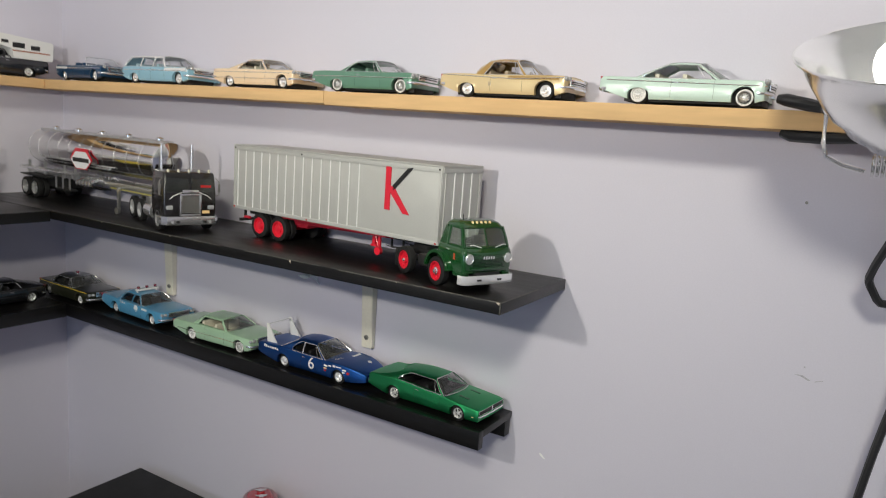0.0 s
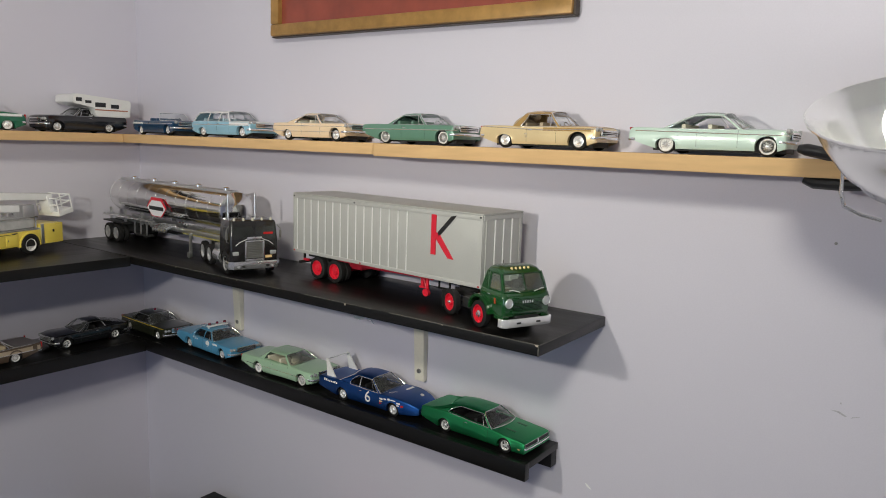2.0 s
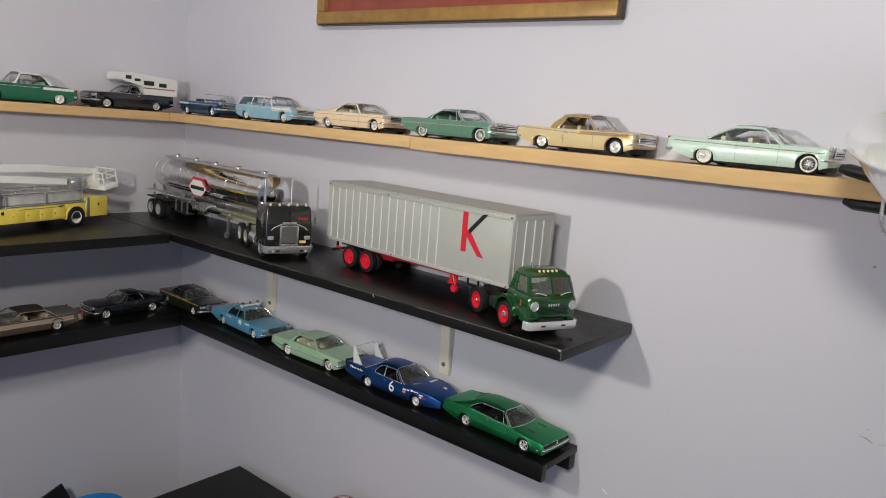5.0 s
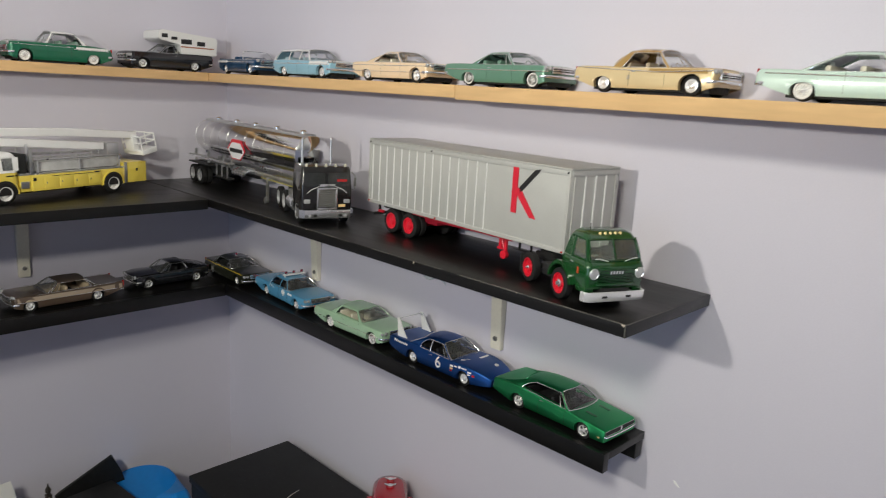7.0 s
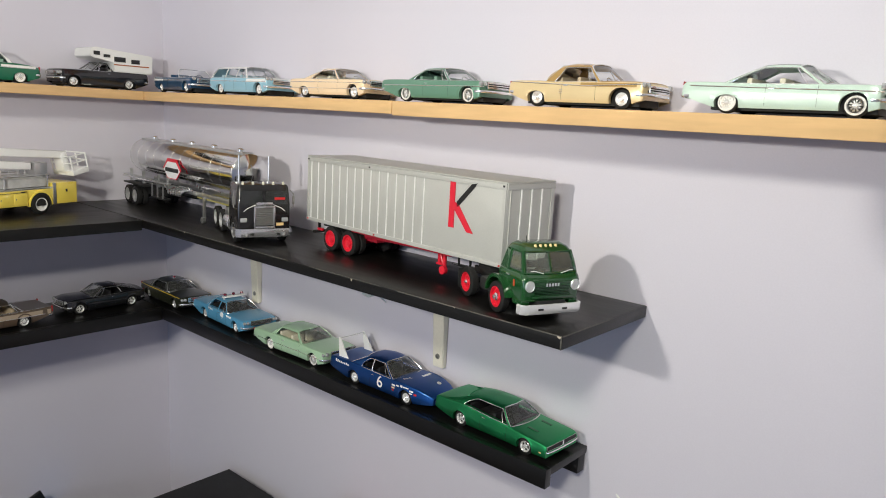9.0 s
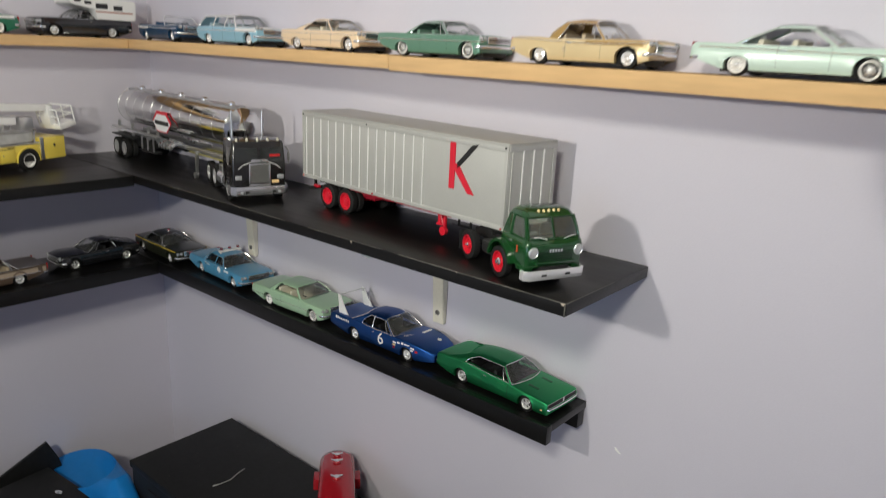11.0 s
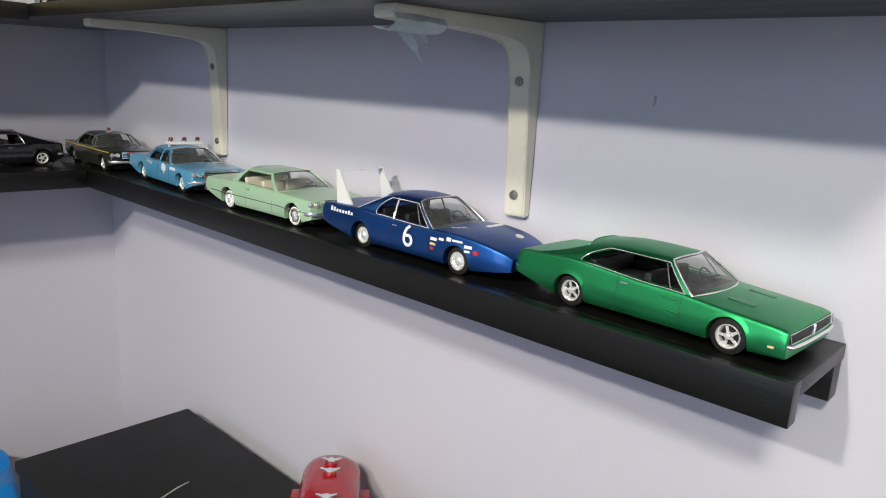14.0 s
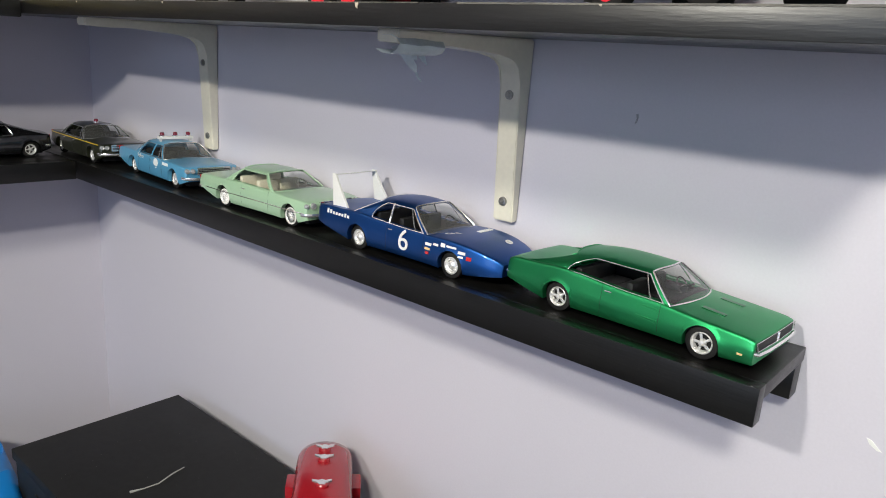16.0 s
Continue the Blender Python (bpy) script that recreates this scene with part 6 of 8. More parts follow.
for i in range(5):
    bm = bmesh.new()
    lathe(bm, [(0.055, -0.02), (0.05, 0.08), (0.02, 0.11), (0, 0.11)], Matrix.Translation((-0.24, -0.84 + i * 0.42, 2.48)) @ Matrix.Rotation(radians(90), 4, "X"), 10)
    P("marker_light", bm, CREAMSEAT, "small roof marker light")
bm = bmesh.new()
tube(bm, [(-0.5, -1.0, 2.45), (-0.5, -1.02, 3.3)], 0.012, 4)
P("aerial", bm, CHROME)
for x in (-0.78, -3.6, -4.72):
    bm = bmesh.new()
    lathe(bm, [(0.0, -0.9), (0.09, -0.9), (0.09, 0.9), (0.0, 0.9)], Matrix.Translation((x, 0, 0.5)), 8)
    P("axle", bm, CHASSIS)
one_box(P, "fifth_wheel", CHASSIS, (-4.7, -3.7, -0.42, 0.42, 0.92, 1.08), 0.03)
wm = wheel_meshes(0.50, 0.27, "truck", hauler, ALU, False)
put_wheels(wm, hauler, [(-0.78, s * 0.96, 0.5, s) for s in (1, -1)] + [(x, s * 0.88, 0.5, s) for x in (-3.6, -4.72) for s in (1, -1)])

tanker = tagged(new("model_tank_trailer"), "polished chrome tank trailer model with a red and white hexagonal sign", "model trailer")
tanker.matrix_world = pose(0.040, -0.066, MID_Z, 0, 0, -5.6)  # origin at the rear end, on the centre line
P = truck_part(tanker)
TLN, TR, TZ = 12.3, 0.90, 2.64
bm = bmesh.new()
prof = [(0.0, -0.10), (0.35, -0.07), (0.66, 0.02), (TR, 0.20), (TR, TLN - 0.2), (0.66, TLN - 0.02), (0.35, TLN + 0.07), (0.0, TLN + 0.10)]
lathe(bm, prof, Matrix.Translation((0, 0, TZ)) @ Matrix.Rotation(radians(-90), 4, "Z"), 40)
tank = P("tank", bm, TANK, "polished round tank")
for i in range(12):
    x = 0.3 + i * (TLN - 0.6) / 11
    bm = bmesh.new()
    lathe(bm, [(TR * 0.99, -0.02), (TR + 0.008, -0.016), (TR + 0.008, 0.016), (TR * 0.99, 0.02)], Matrix.Translation((x, 0, TZ)) @ Matrix.Rotation(radians(-90), 4, "Z"), 40)
    P("tank_band", bm, CHROME, "", tank)
walk_ = one_box(P, "walkway", ALU, (0.3, TLN - 0.4, -0.26, 0.26, TZ + TR - 0.06, TZ + TR + 0.05), 0.01, "flat walkway on top")
for x in (1.5, 3.9, 6.2, 8.6, 11.2):
    bm = bmesh.new()
    lathe(bm, [(0.17, -0.02), (0.17, 0.10), (0.08, 0.15), (0, 0.15)], Matrix.Translation((x, 0, TZ + TR + 0.05)) @ Matrix.Rotation(radians(90), 4, "X"), 12)
    P("hatch", bm, CHROME, "", tank)
for s in (-1, 1):
    one_box(P, "frame_rail", ALU, (0.1, TLN - 0.6, s * 0.5 - 0.06, s * 0.5 + 0.06, 1.20, 1.42), 0.02)
    one_box(P, "side_catwalk", ALU, (0.0, 5.6, s * 1.0 - 0.20, s * 1.0 + 0.14, 1.50, 1.60), 0.02, "flat side rail")
    for x in (0.4, 2.2, 4.2, 5.3):
        one_box(P, "catwalk_hanger", ALU, (x - 0.05, x + 0.05, s * 0.92 - 0.06, s * 0.92 + 0.06, 1.25, 1.9), 0.0)
    bm = bmesh.new()
    tube(bm, [(-0.1, s * 1.16, 1.50), (2.0, s * 1.16, 1.52), (5.6, s * 1.14, 1.54)], 0.06, 6)
    P("hose_tube", bm, CHROME)
    one_box(P, "mudguard", CHASSIS, (-0.25, 2.6, s * 0.78 - 0.34, s * 0.78 + 0.34, 1.10, 1.17), 0.02, "black wheel cover")
    one_box(P, "tool_cage", CHASSIS, (3.5, 5.0, s * 0.85 - 0.22, s * 0.85 + 0.22, 0.66, 0.74), 0.01)
    for x in (3.55, 4.25, 4.95):
        one_box(P, "cage_post", ALU, (x - 0.04, x + 0.04, s * 1.02 - 0.03, s * 1.02 + 0.03, 0.66, 1.5), 0.0)
    leg = one_box(P, "landing_leg", ALU, (8.7, 8.84, s * 0.6 - 0.06, s * 0.6 + 0.06, 0.18, 1.25), 0.01)
    bm = bmesh.new()
    lathe(bm, [(0, -0.07), (0.15, -0.07), (0.15, 0.07), (0, 0.07)], Matrix.Translation((8.77, s * 0.66, 0.15)), 12)
    P("foot_wheel", bm, ALU, "", leg)
one_box(P, "sub_frame", CHASSIS, (-0.1, 3.2, -0.55, 0.55, 0.62, 1.20), 0.03)
one_box(P, "coupler_plate", mat("olive_plate", (0.34, 0.30, 0.10), 0.5, grain=200), (7.8, TLN - 0.2, -0.5, 0.5, 1.10, 1.24), 0.02)
for x in (5.7, 6.0, 6.3, 6.6, 6.9):
    for s in (-1, 1):
        bm = bmesh.new()
        tube(bm, [(x, s * 0.4, 1.42), (x, s * 0.8, 1.34), (x + 0.05, s * 1.0, 1.22)], 0.075, 7)
        lathe(bm, [(0.12, -0.04), (0.12, 0.06), (0, 0.07)], Matrix.Translation((x + 0.05, s * 1.02, 1.20)) @ Matrix.Rotation(0 if s > 0 else math.pi, 4, "Z"), 10)
        P("outlet_valve", bm, CHROME)
for s in (-1, 1):
    hexa = [(6.05 + 1.05 * math.cos(radians(60 * i)), s * 0.975, 2.36 + 0.58 * math.sin(radians(60 * i))) for i in range(6)]
    bm = bmesh.new()
    slab(bm, hexa, (0, s * 0.03, 0))
    sign = P("hexagon_sign", bm, LRED, "red and white hexagonal sign")
    bm = bmesh.new()
    slab(bm, [(6.05 + (x - 6.05) * 0.92, y, 2.30 + (z - 2.36) * 0.80) for x, y, z in hexa], (0, s * 0.04, 0))
    P("sign_face", bm, DECAL, "", sign)
    one_box(P, "name_bar", LBLACK, (5.28, 6.82, s * 1.005 - 0.014, s * 1.005 + 0.014, 2.20, 2.40), 0.0, "dark name bar", sign)
    one_box(P, "sign_mount", ALU, (5.9, 6.2, s * 0.88 - 0.075, s * 0.88 + 0.075, 2.0, 2.3), 0.0, "", sign)
wm = wheel_meshes(0.50, 0.27, "truck", tanker, ALU, False)
pl = []
for x in (0.35, 1.40):
    pl += [(x, s * 1.0, 0.5, s) for s in (1, -1)] + [(x, s * 0.68, 0.5, s) for s in (1, -1)]
put_wheels(wm, tanker, pl)
for x in (0.35, 1.40):
    bm = bmesh.new()
    lathe(bm, [(0.0, -0.9), (0.09, -0.9), (0.09, 0.9), (0.0, 0.9)], Matrix.Translation((x, 0, 0.5)), 8)
    P("axle", bm, CHASSIS)

# ---- yellow fire engine with a boom
FIREY = paint("fire_engine_yellow", (0.80, 0.63, 0.10), 0.0, 0.3)
BOOMWHITE = paint("white_boom_paint", (0.86, 0.86, 0.85), 0.0, 0.35)
fire = tagged(new("model_fire_engine"), "yellow and white fire engine model with a folded white boom", "model truck")
fire.matrix_world = pose(0.130, -0.422, MID_Z, 0, 0, -71.5)  # x forward from the wheelbase's middle
P = truck_part(fire)
WB2, RW = 2.72, 0.47
bm = bmesh.new()
loft(bm, [rounded(2.0, 4.58, 1.10, 0.20, 0.42), rounded(2.0, 4.70, 1.16, 0.30, 0.60), rounded(2.0, 4.76, 1.17, 0.34, 0.9), rounded(2.0, 4.74, 1.17, 0.34, 1.22), rounded(2.0, 4.64, 1.155, 0.32, 1.36)])
P("cab_lower", bm, FIREY, "yellow lower cab")
bm = bmesh.new()
loft(bm, [rounded(2.0, 4.63, 1.15, 0.32, 1.361), rounded(2.0, 4.56, 1.14, 0.31, 1.43), rounded(2.02, 4.50, 1.10, 0.28, 1.445)])
cab = P("cab_upper", bm, BOOMWHITE, "white upper cab")
bm = bmesh.new()
loft(bm, [rounded(2.02, 4.24, 1.05, 0.26, 1.89), rounded(2.02, 4.26, 1.06, 0.27, 1.94), rounded(2.08, 4.20, 1.03, 0.26, 2.00), rounded(2.16, 4.02, 0.95, 0.24, 2.08), rounded(2.4, 3.8, 0.76, 0.22, 2.12)])
P("cab_roof", bm, BOOMWHITE, "", cab)
one_box(P, "cab_back", BOOMWHITE, (2.0, 2.10, -1.08, 1.08, 1.42, 1.92), 0.03, "", cab)
one_box(P, "cab_bench", DARK, (2.6, 2.9, -0.9, 0.9, 1.40, 1.76), 0.05, "", cab)
one_box(P, "dashboard", CHASSIS, (4.02, 4.30, -0.92, 0.92, 1.42, 1.52), 0.03, "", cab)
bm = bmesh.new()
tube(bm, [(4.50, 0, 1.42), (4.39, 0, 1.68), (4.255, 0, 1.93)], 0.026, 6)
P("screen_divider", bm, BOOMWHITE, "", cab)
CABGLASS = clear("fire_cab_window", (0.82, 0.85, 0.85), 0.06, 0.10)
for s in (-1, 1):
    for nm, pts in (("rear_panel", [(2.02, 1.11, 1.42), (2.30, 1.11, 1.42), (2.30, 1.045, 1.92), (2.02, 1.045, 1.92)]), ("centre_panel", [(2.86, 1.12, 1.42), (3.34, 1.12, 1.42), (3.34, 1.05, 1.92), (2.86, 1.05, 1.92)])):
        bm = bmesh.new()
        slab(bm, [(x, s * y, z) for x, y, z in pts], (0, -s * 0.05, 0))
        P(nm, bm, BOOMWHITE, "", cab)
    bm = bmesh.new()
    tube(bm, [(4.24, s * 1.085, 1.42), (4.14, s * 1.055, 1.68), (4.02, s * 1.015, 1.93)], 0.050, 7)
    P("front_pillar", bm, BOOMWHITE, "", cab)
    cab_pane("windscreen_half", [(4.49, s * 0.02, 1.43), (4.44, s * 0.70, 1.43), (4.26, s * 1.06, 1.43), (4.03, s * 0.99, 1.91), (4.18, s * 0.66, 1.92), (4.24, s * 0.02, 1.92)], (0.010, 0, 0.004), CABGLASS)
    cab_pane("side_window", [(4.18, s * 1.10, 1.43), (3.35, s * 1.10, 1.43), (3.35, s * 1.035, 1.91), (3.98, s * 1.015, 1.91)], (0, s * 0.010, 0), CABGLASS)
    cab_pane("rear_window", [(2.85, s * 1.10, 1.43), (2.31, s * 1.10, 1.43), (2.31, s * 1.035, 1.91), (2.85, s * 1.035, 1.91)], (0, s * 0.010, 0), CABGLASS)
    bm = bmesh.new()
    tube(bm, [(3.98, s * 1.15, 1.40), (3.98, s * 1.30, 1.50), (3.98, s * 1.30, 1.74), (3.98, s * 1.10, 1.86)], 0.018, 5)
    box(bm, 3.96, 4.0, s * 1.30 - 0.06, s * 1.30 + 0.06, 1.48, 1.76, 0.01)
    P("mirror", bm, CHROME)
    for z in (0.98, 1.18):
        bm = bmesh.new()
        lathe(bm, [(0.10, -0.05), (0.11, 0.03), (0.08, 0.04), (0, 0.05)], Matrix.Translation((4.72, s * 0.76, z)) @ Matrix.Rotation(radians(-80 if s > 0 else -100), 4, "Z"), 14)
        P("headlight", bm, LENS)
    for x in (WB2, -WB2):
        # black half disc on the solid side, standing for the shade round the wheel
        bm = bmesh.new()
        well = [(x + 0.60 * math.cos(math.pi * i / 14), s * 1.13, RW + 0.56 * math.sin(math.pi * i / 14)) for i in range(15)]
        slab(bm, [(x + 0.60, s * 1.13, 0.40)] + well + [(x - 0.60, s * 1.13, 0.40)], (0, s * 0.048, 0))
        P("wheel_well", bm, CHASSIS)
        bm = bmesh.new()
        arch(bm, x, RW, 0.57, 0.05, s * 1.0, s * 1.205, -6, 186)
        P("wheel_arch", bm, FIREY)
    one_box(P, "side_stripe", LBLACK, (-1.9, 0.5, s * 1.175 - 0.006, s * 1.175 + 0.006, 1.08, 1.10), 0.0, "thin dark stripe")
    for x in (-1.70, -0.95, -0.20, 0.55):
        one_box(P, "locker_door", FIREY, (x - 0.34, x + 0.34, s * 1.165 - 0.015, s * 1.165 + 0.015, 0.54, 1.02), 0.008)
        one_box(P, "locker_handle", CHROME, (x + 0.22, x + 0.26, s * 1.182 - 0.008, s * 1.182 + 0.008, 0.76, 0.84), 0.0)
    for i in range(3):
        one_box(P, "word_bar", LBLACK, (3.36 + i * 0.16, 3.46 + i * 0.16, s * 1.172 - 0.006, s * 1.172 + 0.006, 1.02, 1.08), 0.0)
        one_box(P, "word_bar", LBLACK, (3.22 + i * 0.26, 3.42 + i * 0.26, s * 1.172 - 0.006, s * 1.172 + 0.006, 1.18, 1.21), 0.0)
    for x0, x1, z0, z1 in ((2.30, 2.64, 1.20, 1.25), (2.16, 2.24, 1.20, 1.25), (1.28, 1.42, 0.92, 1.06), (-4.20, -4.10, 0.98, 1.12), (-2.0, -1.7, 1.10, 1.14)):
        one_box(P, "number_bar", LBLACK, (x0, x1, s * 1.172 - 0.006, s * 1.172 + 0.006, z0, z1), 0.0)
    one_box(P, "rear_stripe", ALU, (-3.56, -3.40, s * 1.16 - 0.03, s * 1.16 + 0.03, 0.42, 1.46), 0.01)
    one_box(P, "step_plate", ALU, (1.62, 1.98, s * 1.13 - 0.04, s * 1.13 + 0.04, 0.62, 0.92), 0.01, "ribbed silver step plate")
bm = bmesh.new()
for z in (0.66, 0.74, 0.82):
    tube(bm, [(4.55, -0.98, z), (4.76, -0.7, z), (4.81, 0, z), (4.76, 0.7, z), (4.55, 0.98, z)], 0.022, 5)
P("grille", bm, CHROME, "chrome grille bars")
bm = bmesh.new()
sweep(bm, [(3.95, -1.19, 0.50), (4.5, -1.19, 0.50), (4.86, -1.0, 0.50), (5.02, -0.5, 0.50), (5.04, 0, 0.50), (5.02, 0.5, 0.50), (4.86, 1.0, 0.50), (4.5, 1.19, 0.50), (3.95, 1.19, 0.50)], 0.08, 0.22)
P("front_bumper", bm, CHROME, "wrap-round chrome bumper")
one_box(P, "body_side", FIREY, (-2.05, 1.45, -1.16, 1.16, 0.46, 1.18), 0.02, "yellow body with lockers")
one_box(P, "front_body", FIREY, (1.40, 2.0, -1.10, 1.10, 0.46, 1.20), 0.02)
one_box(P, "rear_body", FIREY, (-4.75, -3.42, -1.16, 1.16, 0.42, 1.44), 0.02)
one_box(P, "mid_body", FIREY, (-3.45, -2.0, -1.13, 1.13, 0.62, 1.18), 0.02)
one_box(P, "deck", ALU, (-4.3, 2.0, -1.10, 1.10, 1.18, 1.26), 0.01)
one_box(P, "undercarriage", CHASSIS, (-4.2, 4.4, -0.7, 0.7, 0.34, 0.60), 0.02)
one_box(P, "pump_panel", CHASSIS, (1.52, 1.98, -0.90, 0.90, 1.20, 2.10), 0.02, "dark pump compartment")
one_box(P, "hose_bed", mat("pale_grey_hose", (0.50, 0.50, 0.49), 0.5, grain=60, vary=0.2, wide=30), (-3.3, 1.2, -0.92, 0.92, 1.26, 1.74), 0.14, "pale grey hose bed")
for s in (-1, 1):
    one_box(P, "crane_post", ALU, (1.36, 1.50, s * 1.05 - 0.05, s * 1.05 + 0.05, 1.18, 2.34), 0.01)
    bm = bmesh.new()
    tube(bm, [(-3.3, s * 1.05, 1.84), (1.3, s * 1.05, 1.84)], 0.045, 6)
    for x in (-3.2, -1.0, 1.1):
        tube(bm, [(x, s * 1.05, 1.20), (x, s * 1.05, 1.84)], 0.04, 5)
    P("hand_rail", bm, ALU)
    bm = bmesh.new()
    for z in (1.90, 2.14):
        tube(bm, [(-2.4, s * 0.86, z - 0.02), (1.2, s * 0.86, z)], 0.022, 5)
    for i in range(9):
        x = -2.2 + i * 0.40
        tube(bm, [(x, s * 0.86, 1.89), (x, s * 0.86, 2.13)], 0.016, 4)
    P("ladder", bm, ALU, "silver ladder")
def boom(nm, pts, h, w, lb):
    bm = bmesh.new()
    rings = [[(x, y0, z - h / 2), (x, y0 + w, z - h / 2), (x, y0 + w, z + h / 2), (x, y0, z + h / 2)] for x, y0, z in pts]
    loft(bm, rings)
    bmesh.ops.bevel(bm, geom=list(bm.edges), offset=0.03, segments=1, affect="EDGES")
    return P(nm, bm, BOOMWHITE, lb)
boom("upper_boom", [(7.0, 0.05, 3.06), (4.0, 0.05, 3.08), (-1.0, 0.05, 2.96), (-4.8, 0.05, 2.72)], 0.36, 0.46, "white upper boom arm")
lower = boom("lower_boom", [(6.2, -0.02, 2.78), (3.0, -0.02, 2.66), (-2.8, -0.02, 2.24)], 0.36, 0.54, "white lower boom arm")
for x in (5.3, 4.6, 3.9, 3.2, 2.5):
    one_box(P, "boom_rib", BOOMWHITE, (x - 0.03, x + 0.03, -0.04, 0.54, 2.46 + (x - 2.5) * 0.05, 2.62 + (x - 2.5) * 0.05), 0.0, "", lower)
bm = bmesh.new()
loft(bm, [rounded(6.5, 7.5, 0.34, 0.16, z) for z in (2.70, 3.30)])
for v in bm.verts:
    v.co.y += 0.27
P("boom_elbow", bm, BOOMWHITE, "rounded white boom joint")
one_box(P, "elbow_panel", ALU, (5.5, 6.3, -0.06, 0.0, 2.70, 3.04), 0.02, "grey ribbed panel")
bm = bmesh.new()
tube(bm, [(7.1, 0.25, 3.30), (7.1, 0.25, 3.50)], [0.06, 0.09], 8)
P("elbow_light", bm, STEEL)
one_box(P, "turntable", ALU, (-3.6, -2.9, -0.5, 0.6, 1.26, 2.40), 0.05)
for y in (-0.1, 0.6):
    bm = bmesh.new()
    tube(bm, [(1.3, y, 1.74), (1.3, y, 2.5)], 0.05, 5)
    P("boom_rest", bm, ALU)
TIP = pose(-5.15, 0.25, 2.30, 0, 12, 0)
bm = bmesh.new()
box(bm, -0.48, 0.48, -0.70, 0.70, -0.52, -0.26, 0.03, TIP)
bk = P("bucket", bm, BOOMWHITE, "white rescue bucket")
bm = bmesh.new()
for z in (0.10, 0.45):
    loop = [(-0.45, -0.68, z), (-0.45, 0.68, z), (0.45, 0.68, z), (0.45, -0.68, z), (-0.45, -0.68, z)]
    tube(bm, [TIP @ Vector(p) for p in loop], 0.04, 5)
for x, y in ((-0.45, -0.68), (-0.45, 0.68), (0.45, 0.68), (0.45, -0.68), (-0.45, 0), (0, -0.68)):
    tube(bm, [TIP @ Vector((x, y, -0.28)), TIP @ Vector((x, y, 0.47))], 0.04, 5)
P("bucket_rail", bm, BOOMWHITE, "", bk)
bm = bmesh.new()
box(bm, 0.30, 0.62, -0.30, 0.30, -0.30, 0.62, 0.03, TIP)
P("bucket_panel", bm, BOOMWHITE, "", bk)
for y in (-0.35, 0.35):
    bm = bmesh.new()
    lathe(bm, [(0.09, -0.02), (0.09, 0.08), (0.06, 0.14), (0, 0.16)], Matrix.Translation((3.1, y, 2.24)) @ Matrix.Rotation(radians(90), 4, "X"), 12)
    P("beacon", bm, CHROME, "small silver roof beacon")
# the cab is short: draw its parts in towards the cab's back
CAB = ("cab_lower", "cab_upper", "cab_roof", "cab_back", "cab_bench", "dashboard", "screen_divider", "rear_panel", "centre_panel", "front_pillar", "windscreen_half", "side_window", "rear_window", "mirror", "headlight", "grille", "front_bumper")
for ob in list(bpy.data.objects):
    if (ob.parent == fire or (ob.parent and ob.parent.parent == fire)) and ob.name.split(".")[0] in CAB:
        for v in ob.data.vertices:
            v.co.x = 2.0 * K + (v.co.x - 2.0 * K) * 0.85
            if v.co.z > 1.36 * K and ob.name.split(".")[0] not in ("front_bumper", "grille"):
                v.co.z = 1.36 * K + (v.co.z - 1.36 * K) * 1.16
wm = wheel_meshes(RW, 0.30, "truck", fire, WHITE, False)
put_wheels(wm, fire, [(x, s * 1.06, RW, s) for x in (WB2, -WB2) for s in (1, -1)])

# ---- silver car transporter, with a teal car on the ramp and a red one below
trans = tagged(new("model_car_transporter"), "pale silver car transporter model with sloping deck", "model truck")
trans.matrix_world = pose(0.130, -0.745, MID_Z, 0, 0, -88)
P = truck_part(trans)
PANEL = mat("silver_panel_paint", (0.70, 0.70, 0.71), 0.35, 0.15, grain=300, vary=0.06)
for s in (-1, 1):
    for nm, pts in (("side_panel", [(-3.6, 0.36), (-3.6, 1.10), (-1.2, 1.75), (-1.2, 0.36)]), ("lower_rail", [(-1.2, 0.36), (-1.2, 1.24), (5.2, 1.24), (5.2, 0.36)]),
                    ("upper_rail", [(-1.2, 1.48), (-1.2, 1.75), (1.5, 2.48), (5.2, 2.54), (5.2, 2.24), (1.5, 2.22)])):
        bm = bmesh.new()
        slab(bm, [(x, s * 1.12, z) for x, z in pts], (0, s * 0.05, 0))
        P(nm, bm, PANEL, "pale silver side panel")
    bm = bmesh.new()
    slab(bm, [(-2.1, s * 1.16, 1.28), (-2.1, s * 1.16, 1.40), (-1.4, s * 1.16, 1.36), (-1.4, s * 1.16, 1.28)], (0, s * 0.014, 0))
    P("panel_slot", bm, CHASSIS)
bm = bmesh.new()
slab(bm, [(-3.6, -1.1, 1.06), (1.5, -1.1, 2.44), (1.5, 1.1, 2.44), (-3.6, 1.1, 1.06)], (0, 0, -0.08))
P("ramp_deck", bm, PANEL)
one_box(P, "upper_deck", PANEL, (1.5, 5.2, -1.1, 1.1, 2.36, 2.44), 0.01)
one_box(P, "lower_deck", CHASSIS, (-3.5, 5.2, -1.0, 1.0, 0.42, 0.58), 0.02)
wm = wheel_meshes(0.52, 0.30, "truck", trans, RIM, False)
put_wheels(wm, trans, [(x, s * 1.06, 0.52, s) for x in (-2.3, 4.4) for s in (1, -1)])
TEAL = paint("dark_teal_paint", (0.012, 0.045, 0.052), 0.2, 0.25)
